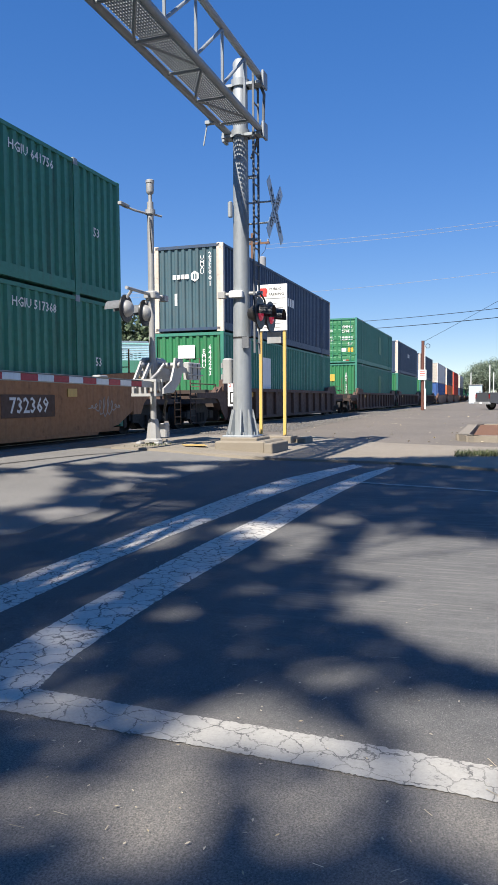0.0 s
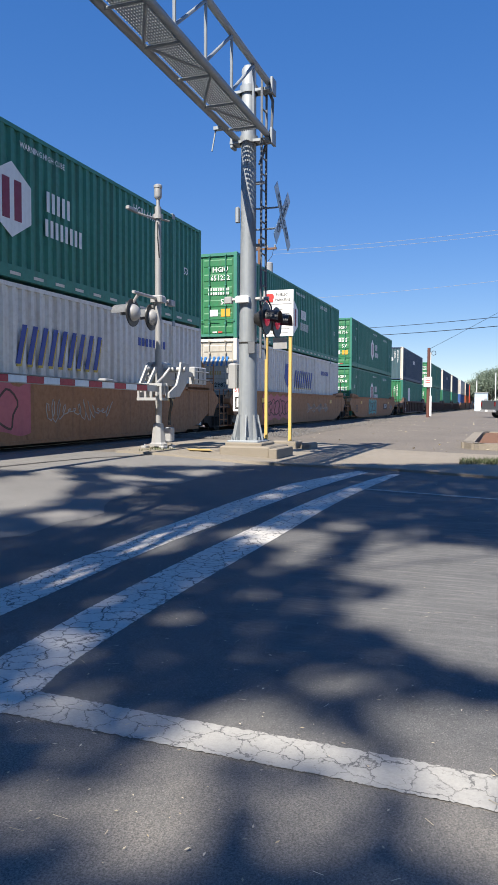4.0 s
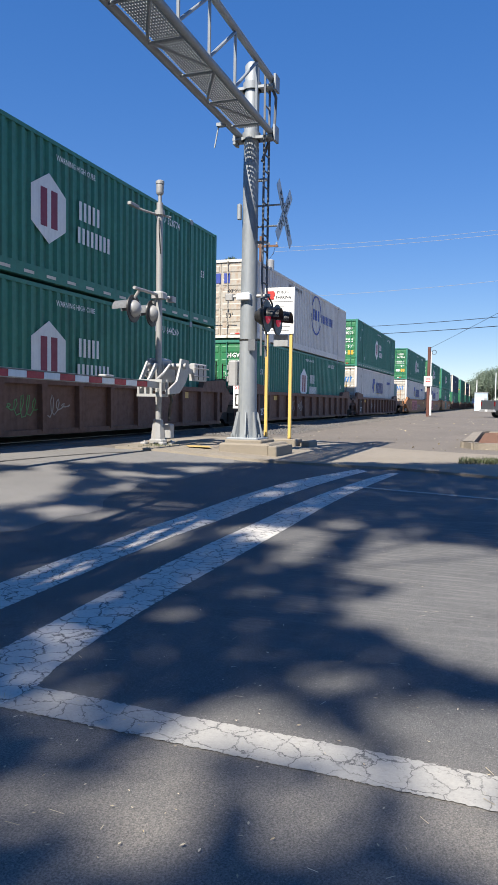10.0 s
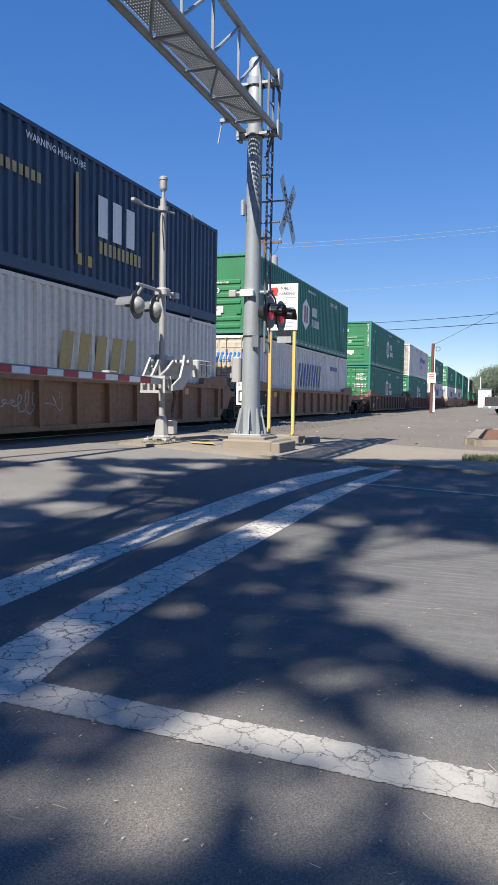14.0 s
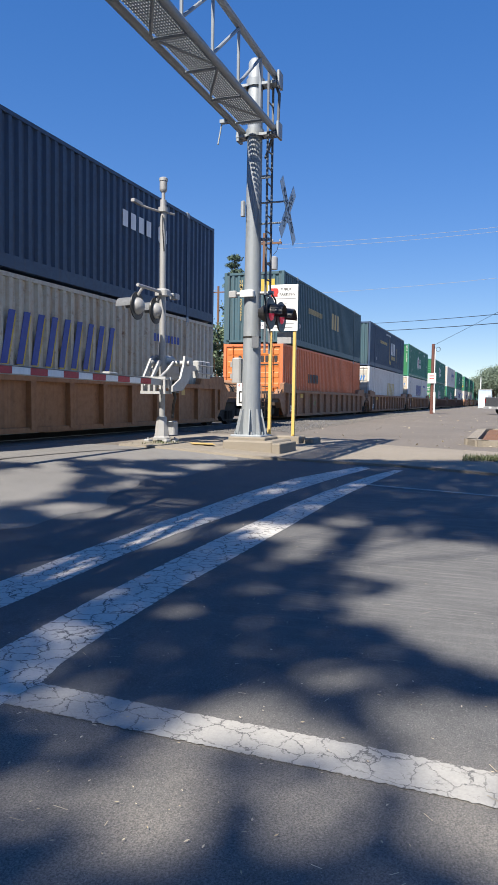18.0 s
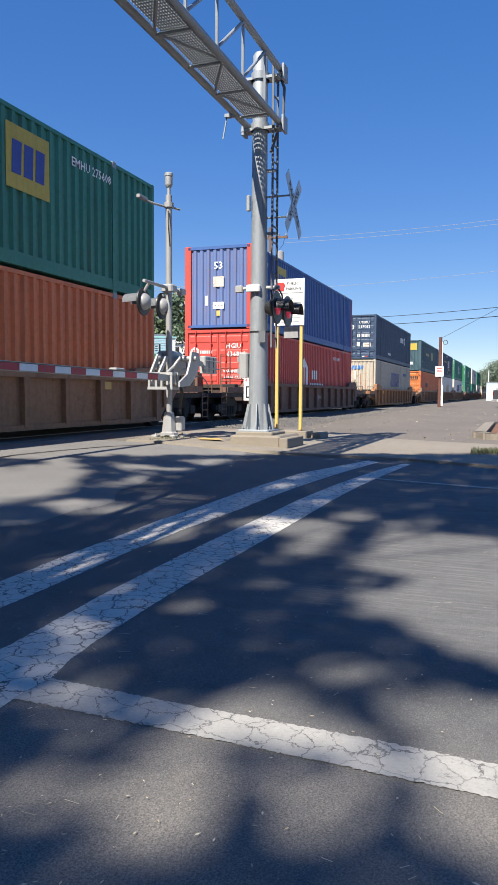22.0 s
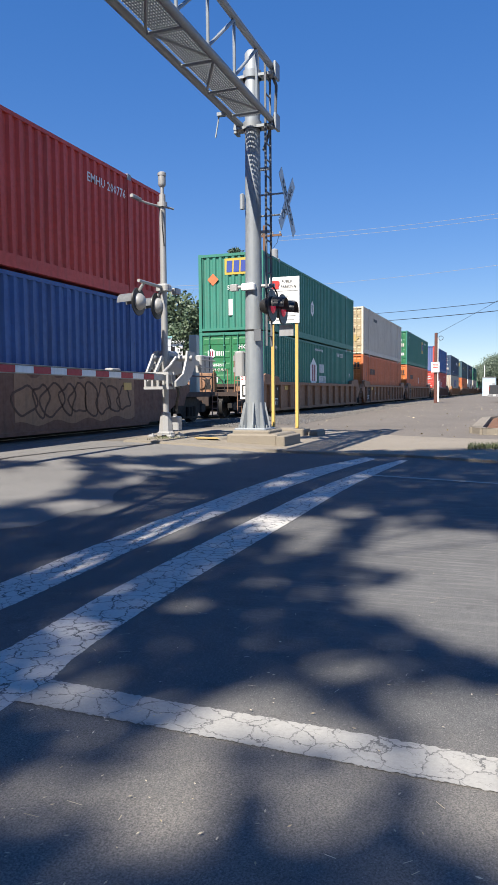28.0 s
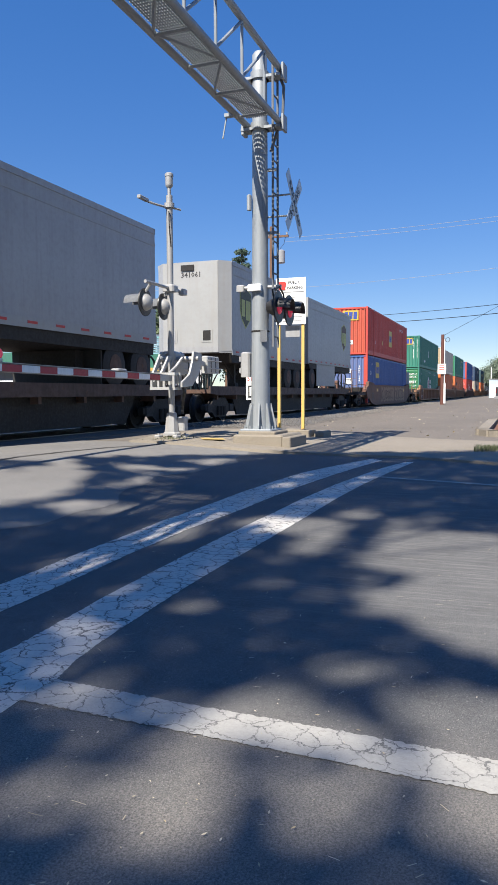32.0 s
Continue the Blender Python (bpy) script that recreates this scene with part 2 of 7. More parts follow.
# ---- mesh helpers ----
class Build:
    """Collects faces of simple solids into one mesh."""

    def __init__(self):
        self.v, self.f = [], []

    def add(self, verts, faces):
        n = len(self.v)
        self.v += [tuple(p) for p in verts]
        self.f += [tuple(n + i for i in q) for q in faces]
        return self

    def box(self, x0, x1, y0, y1, z0, z1):
        v = [(x, y, z) for z in (z0, z1) for y in (y0, y1) for x in (x0, x1)]
        return self.add(v, [(0, 2, 3, 1), (4, 5, 7, 6), (0, 1, 5, 4), (2, 6, 7, 3), (0, 4, 6, 2), (1, 3, 7, 5)])

    def bev(self, x0, x1, y0, y1, z0, z1, b):
        """A box with chamfered upright and top edges."""
        def ring(i, z):
            return [(x0 + i + b, y0 + i, z), (x1 - i - b, y0 + i, z), (x1 - i, y0 + i + b, z), (x1 - i, y1 - i - b, z),
                    (x1 - i - b, y1 - i, z), (x0 + i + b, y1 - i, z), (x0 + i, y1 - i - b, z), (x0 + i, y0 + i + b, z)]
        v = ring(0, z0) + ring(0, z1 - b) + ring(b, z1)
        f = [tuple(range(7, -1, -1)), tuple(range(16, 24))]
        for k in (0, 8):
            f += [(k + i, k + (i + 1) % 8, k + 8 + (i + 1) % 8, k + 8 + i) for i in range(8)]
        return self.add(v, f)

    def tube(self, p, q, r0, r1=None, n=12, caps=True):
        p, q = Vector(p), Vector(q)
        r1 = r0 if r1 is None else r1
        d = (q - p).normalized()
        a = d.orthogonal().normalized()
        b = d.cross(a)
        v = []
        for c, r in ((p, r0), (q, r1)):
            v += [c + (a * math.cos(2 * math.pi * i / n) + b * math.sin(2 * math.pi * i / n)) * r for i in range(n)]
        f = [(i, (i + 1) % n, n + (i + 1) % n, n + i) for i in range(n)]
        if caps:
            f += [tuple(range(n - 1, -1, -1)), tuple(range(n, 2 * n))]
        return self.add(v, f)

    def path(self, pts, r, n=8):
        """One bent tube through the points."""
        pts = [Vector(p) for p in pts]
        v, f = [], []
        side = (pts[1] - pts[0]).orthogonal().normalized()
        for k, p in enumerate(pts):
            d = (pts[min(k + 1, len(pts) - 1)] - pts[max(k - 1, 0)]).normalized()
            side = (side - d * side.dot(d)).normalized()
            up = d.cross(side)
            v += [p + (side * math.cos(2 * math.pi * i / n) + up * math.sin(2 * math.pi * i / n)) * r for i in range(n)]
        for k in range(len(pts) - 1):
            f += [(k * n + i, k * n + (i + 1) % n, (k + 1) * n + (i + 1) % n, (k + 1) * n + i) for i in range(n)]
        return self.add(v, f + [tuple(range(n - 1, -1, -1)), tuple(range((len(pts) - 1) * n, len(pts) * n))])

    def hood(self, x, y, z, r, a0, a1, length, drop, n=12):
        """A bent visor round a lamp, open at the ends of its arc; length goes along y."""
        v = []
        for q, e in ((r, 0), (r + 0.008, 0), (r + 0.008, 1), (r, 1)):
            v += [(x + q * math.cos(a0 + (a1 - a0) * k / n), y + e * length, z + q * math.sin(a0 + (a1 - a0) * k / n) - e * drop) for k in range(n + 1)]
        m = n + 1
        f = [(a * m + k, a * m + k + 1, (a + 1) % 4 * m + k + 1, (a + 1) % 4 * m + k) for a in range(4) for k in range(n)]
        return self.add(v, f + [(0, m, 2 * m, 3 * m), (n, 3 * m + n, 2 * m + n, m + n)])

    def lathe(self, origin, axis, prof, n=20):
        """prof: (distance along axis, radius) from end to end."""
        o, d = Vector(origin), Vector(axis).normalized()
        a = d.orthogonal().normalized()
        b = d.cross(a)
        v, f = [], []
        for s, r in prof:
            v += [o + d * s + (a * math.cos(2 * math.pi * i / n) + b * math.sin(2 * math.pi * i / n)) * max(r, 0.0005) for i in range(n)]
        for k in range(len(prof) - 1):
            f += [(k * n + i, k * n + (i + 1) % n, (k + 1) * n + (i + 1) % n, (k + 1) * n + i) for i in range(n)]
        return self.add(v, f + [tuple(range(n - 1, -1, -1)), tuple(range((len(prof) - 1) * n, len(prof) * n))])

    def prism(self, poly, plane, a, b):
        """poly in 2D, drawn out from a to b along the third axis. plane: 'xz', 'xy' or 'yz'."""
        put = {"xz": lambda u, w, c: (u, c, w), "xy": lambda u, w, c: (u, w, c), "yz": lambda u, w, c: (c, u, w)}[plane]
        n = len(poly)
        v = [put(u, w, a) for u, w in poly] + [put(u, w, b) for u, w in poly]
        return self.add(v, [tuple(range(n)), tuple(range(2 * n - 1, n - 1, -1))] + [(i, n + i, n + (i + 1) % n, (i + 1) % n) for i in range(n)])

    def move(self, m):
        self.v = [tuple(m @ Vector(p)) for p in self.v]
        return self

    def mesh(self, name, mat, smooth=False):
        me = bpy.data.meshes.new(name)
        me.from_pydata(self.v, [], self.f)
        bm = bmesh.new()
        bm.from_mesh(me)
        bmesh.ops.recalc_face_normals(bm, faces=bm.faces)
        bm.to_mesh(me)
        bm.free()
        me.materials.append(mat)
        if smooth:
            me.shade_smooth()
            me.set_sharp_from_angle(angle=radians(40))
        return me


def part(name, b, mat, parent, label="", smooth=False, at=None):
    ob = new(name, b.mesh(name, mat, smooth) if isinstance(b, Build) else b)
    ob.parent = parent
    if at:
        ob.matrix_basis = at
    return tagged(ob, label)


def thing(name, label, category, group="", at=None, kind=""):
    ob = new(name)
    ob.empty_display_size = 0.2
    if at:
        ob.matrix_basis = at
    return tagged(ob, label, category, group, kind)


def structure(name, b, mat, label="", smooth=False):
    return tagged(new(name, b.mesh(name, mat, smooth)), label, kind="structure")


LETTERS = {}


def letters(text, size, mat, squash=1.0):
    """Flat lettering as a mesh in the XZ plane, read from -Y, centred on its origin."""
    key = (text, size, mat.name, squash)
    if key not in LETTERS:
        cu = bpy.data.curves.new("lettering", "FONT")
        cu.body, cu.size, cu.align_x, cu.align_y = text, size, "CENTER", "CENTER"
        cu.resolution_u, cu.space_line, cu.offset = 1, 0.8, 0.016 * size
        tmp = bpy.data.objects.new("lettering", cu)
        scene.collection.objects.link(tmp)
        bpy.context.view_layer.update()
        me = bpy.data.meshes.new_from_object(tmp.evaluated_get(bpy.context.evaluated_depsgraph_get()))
        bpy.data.objects.remove(tmp)
        me.transform(Matrix.Rotation(math.pi / 2, 4, "X") @ Matrix.Diagonal((squash, 1, 1, 1)))
        me.materials.clear()
        me.materials.append(mat)
        LETTERS[key] = me
    return LETTERS[key]


def smooth_step(x):
    x = min(1.0, max(0.0, x))
    return x * x * (3 - 2 * x)


# ---- ground ----
RAIL = 0.42
TRACK_Y = 10.005


def land(x, y):
    """Height of the ground: the road climbs to the track and to the car park."""
    base = 0.24 * smooth_step((x - 3) / 9) + 0.16 * smooth_step((x - 13) / 40)
    up = smooth_step((y - 3.5) / 3.5) * (1 - smooth_step((x - 14.5 - 5.5 * smooth_step((y - 5.6) / 0.9)) / 2.5))
    return base + (0.40 - base) * up


def sheet(xs, ys, lift=0.0, h=land):
    b = Build()
    n = len(xs)
    b.v = [(x, y, h(x, y) + lift) for y in ys for x in xs]
    b.f = [(j * n + i, j * n + i + 1, (j + 1) * n + i + 1, (j + 1) * n + i) for j in range(len(ys) - 1) for i in range(n - 1)]
    return b


def steps(*spans):
    out = []
    for a, b, s in spans:
        k = max(1, round((b - a) / s))
        out += [a + (b - a) * i / k for i in range(k)]
    return out + [spans[-1][1]]


structure("ground", sheet(steps((-2500, -100, 600), (-100, -20, 20), (-20, 60, 1.0), (60, 120, 6), (120, 2500, 595)),
                          steps((-2500, -60, 610), (-60, -5, 5), (-5, 14, 0.5), (14, 60, 4.6), (60, 2500, 610))), LOT,
          "pale worn asphalt and dirt reaching to the horizon", True)
structure("road", sheet(steps((-40, -4, 4), (-4, 12.05, 0.321)), steps((-40, -4, 4), (-4, 9.2, 0.33)), 0.006), ASPHALT,
          "dark worn asphalt road with shade of trees", True)


def strip(edge_a, edge_b, lift, n=24, ragged=0.0):
    """A band on the ground between two polylines; ragged: how far its edges stray."""
    rnd = random.Random(n)
    def along(pts, s):
        s *= len(pts) - 1
        i = min(int(s), len(pts) - 2)
        p, q = pts[i], pts[i + 1]
        return p[0] + (q[0] - p[0]) * (s - i), p[1] + (q[1] - p[1]) * (s - i)
    b = Build()
    for k in range(n + 1):
        for e in (edge_a, edge_b):
            x, y = along(e, k / n)
            ox, oy = along(edge_b if e is edge_a else edge_a, k / n)
            d = ragged * rnd.uniform(-1, 1) / max(0.01, math.hypot(ox - x, oy - y))
            x, y = x + (ox - x) * d, y + (oy - y) * d
            b.v.append((x, y, land(x, y) + lift))
    b.f = [(2 * i, 2 * i + 2, 2 * i + 3, 2 * i + 1) for i in range(n)]
    return b


L2A = [(3.08, 2.41), (3.49, 2.43), (3.96, 2.45), (4.31, 2.45), (4.71, 2.44), (5.16, 2.43), (5.67, 2.40), (6.23, 2.36), (6.88, 2.3), (7.67, 2.24), (8.75, 2.11), (10.41, 1.83), (11.29, 1.62)]
L2B = [(2.75, 1.95), (2.96, 2.0), (3.26, 2.03), (3.56, 2.04), (3.94, 2.05), (4.36, 2.05), (4.82, 2.04), (5.3, 2.01), (5.91, 1.98), (6.61, 1.94), (7.89, 1.87), (8.81, 1.79), (11.32, 1.49)]
structure("crosswalk_line_1", strip([(0.6, 2.5), *L2A], [(0.5, 2.02), *L2B], 0.0092, 420, 0.009), CRAZED_IN_SHADE, "broad white road line with crazed paint")
L1A = [(2.0, 3.3), (4.19, 3.27), (4.94, 3.27), (5.68, 3.23), (6.24, 3.21), (6.7, 3.15), (7.31, 3.09), (8.01, 3.03), (8.76, 2.93), (9.71, 2.78), (10.4, 2.56), (11.62, 2.2)]
L1B = [(1.8, 2.92), (3.68, 2.87), (4.28, 2.87), (5.05, 2.87), (5.48, 2.84), (5.97, 2.81), (6.47, 2.74), (7.03, 2.66), (7.77, 2.59), (8.54, 2.49), (9.54, 2.33), (11.4, 2.0)]
structure("crosswalk_line_2", strip(L1A, L1B, 0.0092, 400, 0.009), CRAZED_IN_SHADE, "broad white road line with crazed paint")
structure("stop_line", strip([(2.74, 1.95), (2.70, 1.31), (2.68, 0.68), (2.64, 0.05), (2.55, -2.5)],
                             [(2.50, 1.97), (2.465, 1.19), (2.44, 0.62), (2.41, 0.05), (2.32, -2.5)], 0.0105, 220, 0.007), LINE,
          "narrower white road line with crazed paint")
structure("thin_line", strip([(9.56, 1.72), (9.16, 0.02), (8.8, -3)], [(9.47, 1.72), (9.07, 0.02), (8.71, -3)], 0.011, 90, 0.012), LINE, "thin worn white road line")

near_track = sheet(steps((-8, -4, 4), (-4, 12.05, 0.321)), [-4 + 0.33 * k for k in range(25, 38)], 0.0085)
for k in range(len(near_track.v) // 13):
    x, y, z = near_track.v[k]
    d = 0.16 * math.sin(1.7 * x) + 0.08 * math.sin(5.3 * x)
    near_track.v[k] = (x, y + d, z + (land(x, y + math.copysign(0.33, d)) - land(x, y)) * abs(d) / 0.33)
structure("road_approach", near_track, APPROACH, "asphalt in front of the rails, paled for the sun on it", True)
SEAM = [(5.0, 6.6), (8.1, 6.67), (8.7, 6.73), (9.65, 6.64), (10.64, 6.5), (11.64, 6.13), (12.12, 6.13), (12.74, 6.23)]
structure("tar_seam", strip(SEAM, [(x, y - 0.045) for x, y in SEAM], 0.016, 60, 0.004), BLACK, "black tar seam in the asphalt")

# pavement along the road, with a low kerb
KERB = [(11.9, 6.75), (12.0, 6.15), (12.1, 5.0), (12.1, 3.6), (11.8, 1.58), (11.1, 0.02), (10.2, -4), (9.0, -12)]
BACK = [(14.6, 7.4), (16.2, 6.9), (19.6, 4.9), (17.4, 3.1), (16.6, 1.5), (16.0, 0.04), (15.2, -4), (14.0, -12)]
structure("pavement", strip(KERB, BACK, 0.03, 48), CONCRETE, "sunlit tan concrete pavement at the crossing")
structure("kerb", Build().add([(x + d, y, land(x, y) + h) for x, y in KERB for d, h in ((-0.02, -0.1), (0.0, 0.045), (0.16, 0.05), (0.2, -0.1))],
                              [(4 * i + k, 4 * i + 4 + k, 4 * i + 5 + k, 4 * i + 1 + k) for i in range(len(KERB) - 1) for k in range(3)]), CONCRETE,
          "low worn concrete kerb")
structure("warning_strip", strip([(13.2, 5.85), (13.55, 5.5)], [(13.5, 6.05), (13.85, 5.7)], 0.04, 6), FADED, "faded yellow paint patch on the pavement")

# the track: ballast, rails, crossing boards
b = Build()
prof = [(6.5, 0.24), (7.2, 0.33), (8.2, 0.395), (11.8, 0.395), (12.7, 0.33), (13.5, 0.2)]
xs = [18.0, 24, 40, 80, 200, 900]
b.v = [(x, y, z + 0.012) for x in xs for y, z in prof]
b.f = [(i * 6 + k, i * 6 + 6 + k, i * 6 + 7 + k, i * 6 + 1 + k) for i in range(len(xs) - 1) for k in range(5)]
structure("ballast_bed", b, BALLAST, "pale crushed stone under the track")
for k, y in enumerate((TRACK_Y - 0.752, TRACK_Y + 0.752)):
    poly = [(y - 0.07, 0.2), (y + 0.07, 0.2), (y + 0.07, 0.25), (y + 0.015, 0.28), (y + 0.015, RAIL - 0.04), (y + 0.036, RAIL - 0.03), (y + 0.036, RAIL),
            (y - 0.036, RAIL), (y - 0.036, RAIL - 0.03), (y - 0.015, RAIL - 0.04), (y - 0.015, 0.28), (y - 0.07, 0.25)]
    structure(f"rail_{k + 1}", Build().prism(poly, "yz", -60, 900), STEEL, "steel rail polished on top")
for k, (y0, y1) in enumerate(((8.3, 9.17), (9.34, 10.67), (10.84, 11.7))):
    structure(f"crossing_board_{k + 1}", Build().box(-12, 18.0, y0, y1, 0.3, RAIL - 0.004), ASPHALT, "dark asphalt between the rails of the crossing")
structure("far_road", sheet([-12, 0, 13], [11.7, 14, 20, 40, 60], 0.008), LOT, "sunlit road beyond the track")


def gravel():
    """Loose stones along the foot of the ballast."""
    rnd = random.Random(4)
    b = Build()
    for _ in range(9000):
        x = 17.8 + 46 * rnd.random() ** 1.6
        y = 6.3 + 2.4 * rnd.random() ** 0.8
        z = max(0.33 + 0.065 * (y - 7.2) if y > 7.2 else 0.24 + 0.128 * (y - 6.5), land(x, y)) + 0.014
        s = 0.012 + 0.018 * rnd.random()
        a = rnd.random() * 6.28
        v = [(x + s * math.cos(a + q), y + s * math.sin(a + q), z - 0.005) for q in (0, 1.6, 3.2, 4.7)]
        v += [(x + 0.6 * s * math.cos(a + q + 0.5), y + 0.6 * s * math.sin(a + q + 0.5), z + s * (0.8 + 0.4 * rnd.random())) for q in (0, 2.1, 4.2)]
        b.add(v, [(0, 1, 4), (1, 2, 5, 4), (2, 3, 5), (3, 6, 5), (3, 0, 6), (0, 4, 6), (4, 5, 6)])
    ob = new("gravel", b.mesh("gravel", BALLAST))
    tagged(ob, "loose pale crushed stones beside the rails", "gravel", kind="stuff")


gravel()

# ---- the train ----
LEN, WID, HIG = 16.154, 2.591, 2.908
SIDE = TRACK_Y - WID / 2
LOW_Z = 3.577 - HIG


def travelled(t):
    """Metres that the train has gone by t seconds."""
    return 10.93226 * t - 0.010417 * t * t + 0.00012939 * t ** 3


MOVING = []


def shade(name, c, **kw):
    return paint("container_" + name, c, kw.pop("rough", 0.5), kw.pop("dirt", 0.35), 0, **kw)


# side tones are lifted to make up for the shade they stand in
C_GREEN = shade("green", (0.033, 0.2, 0.14))
# second tone of the green, for ends with the sun on them
C_GREEN_SUN = shade("green_sun_tone", (0.018, 0.17, 0.062))
C_NAVY = shade("navy", (0.025, 0.055, 0.11))
C_TEAL = shade("slate", (0.042, 0.094, 0.115))
C_BLUE = shade("blue", (0.035, 0.105, 0.31))
# worn blue for the ends, paled for the sun that falls there
C_BLUE_SUN = shade("blue_sun_tone", (0.10, 0.155, 0.33), grime=(0.2, 0.13, 0.1), dirt=0.5)
C_RED = shade("red", (0.54, 0.06, 0.042))
# second tone of the orange sides, for ends in the sun
C_ORANGE = shade("orange", (0.56, 0.165, 0.03))
C_BURNT = shade("burnt_orange", (0.64, 0.165, 0.055))
# the red retoned for an end in full sun, with some rust
C_RED_SUN = shade("red_sun_tone", (0.47, 0.085, 0.045), rust=0.12)
C_WHITE = shade("white", (0.68, 0.65, 0.6), grime=(0.25, 0.16, 0.08))
C_CREAM = shade("cream", (0.46, 0.425, 0.345), grime=(0.36, 0.19, 0.08), dirt=0.6, rust=0.22)
# rust-stained white doors, toned down to offset the sun on them
C_STAINED_SUN = shade("stained_white_sun_tone", (0.39, 0.367, 0.315), grime=(0.36, 0.19, 0.08), dirt=0.6, rust=0.22)
# white for the ends: more dirt, and darkened to offset the sun there
C_WHITE_SUN = shade("white_sun_tone", (0.44, 0.42, 0.37), grime=(0.3, 0.2, 0.11), dirt=0.45)
C_TAN = shade("tan", (0.62, 0.55, 0.44), grime=(0.22, 0.13, 0.06), rust=0.1)
C_BUFF = shade("buff", (0.42, 0.34, 0.205), grime=(0.25, 0.14, 0.06), dirt=0.55, rust=0.15)
C_POST = shade("pale_post", (0.62, 0.56, 0.48), grime=(0.25, 0.14, 0.07), rust=0.2)
MARK_W = paint("white_marking", (0.75, 0.75, 0.73), 0.5, 0.25, 0, (0.4, 0.4, 0.38))
MARK_B = paint("blue_marking", (0.03, 0.06, 0.30), 0.5, 0.2)
MARK_SKY = paint("bright_blue_marking", (0.03, 0.18, 0.50), 0.5, 0.2)
MARK_K = paint("black_marking", (0.02, 0.02, 0.022), 0.5, 0.2)
MARK_M = paint("maroon_marking", (0.22, 0.02, 0.05), 0.5, 0.2)
MARK_Y = paint("yellow_marking", (0.5, 0.37, 0.05), 0.5, 0.2)
MARK_G = paint("gold_marking", (0.45, 0.33, 0.12), 0.5, 0.2)


def corrugated(u0, u1, z0, z1, depth, pitch, flip=1):
    """Outline across a corrugated wall: points (u, d) with d the set-back from the outer face."""
    n = max(1, round((u1 - u0) / pitch))
    s = (u1 - u0) / n
    pts = [(u0, 0.0)]
    for i in range(n):
        a = u0 + i * s
        pts += [(a + 0.30 * s, 0.0), (a + 0.46 * s, depth), (a + 0.78 * s, depth), (a + 0.94 * s, 0.0)]
    pts.append((u1, 0.0))
    return pts


PANELS = {}
FACE = {"door": 0.022, "vert": 0.014, "horiz": 0.006}
OUTER = [0.006]  # how far behind the corner posts the face being lettered stands


def side_mesh(mat, near):
    key = ("side", mat.name, near)
    if key not in PANELS:
        b = Build()
        pts = []
        for u0, u1 in ((0.14, 1.86), (2.04, LEN - 2.04), (LEN - 1.86, LEN - 0.14)):
            pts += corrugated(u0, u1, 0, 0, 0.056, 0.285)
        y = 0.012 if near else WID - 0.012
        sg = 1 if near else -1
        b.v = [(u, y + sg * d, z) for u, d in pts for z in (0.28, HIG - 0.10)]
        b.f = [(2 * i, 2 * i + 2, 2 * i + 3, 2 * i + 1) for i in range(len(pts) - 1)]
        PANELS[key] = b.mesh("side_panel", mat)
    return PANELS[key]


def end_vert(mat):
    key = ("vert", mat.name)
    if key not in PANELS:
        b = Build()
        pts = corrugated(0.16, WID - 0.16, 0, 0, 0.045, 0.25)
        b.v = [(0.02 + d, u, z) for u, d in pts for z in (0.14, HIG - 0.12)]
        b.f = [(2 * i, 2 * i + 2, 2 * i + 3, 2 * i + 1) for i in range(len(pts) - 1)]
        PANELS[key] = b.mesh("end_wall", mat)
    return PANELS[key]


def end_horiz(mat, rib=False):
    key = ("horiz", mat.name, rib)
    if key not in PANELS:
        if rib:
            b = Build().prism([(0.05, -0.09), (0.012, -0.05), (0.012, 0.05), (0.05, 0.09)], "xz", 0.5, WID - 0.3)
        else:
            b = Build().box(0.048, 0.07, 0.12, WID - 0.12, 0.1, HIG - 0.1)
        PANELS[key] = b.mesh("end_rib" if rib else "end_wall", mat)
    return PANELS[key]


def frame_mesh(mat):
    key = ("frame", mat.name)
    if key not in PANELS:
        b = Build()
        for y0, y1 in ((0.0, 0.06), (WID - 0.06, WID)):
            b.box(0.1, LEN - 0.1, y0, y1, HIG - 0.1, HIG - 0.02)
            b.box(0.1, LEN - 0.1, y0, y1, 0.055, 0.30)
        for x0 in (0.0, LEN - 0.12):
            b.box(x0, x0 + 0.12, 0.12, WID - 0.12, HIG - 0.12, HIG - 0.02)
            b.box(x0, x0 + 0.12, 0.12, WID - 0.12, 0.05, 0.14)
        PANELS[key] = b.mesh("rail_frame", mat)
    return PANELS[key]


def post_mesh(mat, wide=False):
    key = ("post", mat.name, wide)
    if key not in PANELS:
        w = 0.24 if wide else 0.13
        PANELS[key] = Build().bev(0.0, 0.14, 0.0, w, 0.0, HIG, 0.012).mesh("corner_post", mat)
    return PANELS[key]


def inner_post(mat):
    key = ("inner", mat.name)
    if key not in PANELS:
        b = Build().box(0.0, 0.15, -0.010, 0.06, 0.0, HIG - 0.02)
        PANELS[key] = b.box(0.0, 0.16, -0.004, 0.1, HIG - 0.12, HIG + 0.012).mesh("lift_post", mat)
    return PANELS[key]


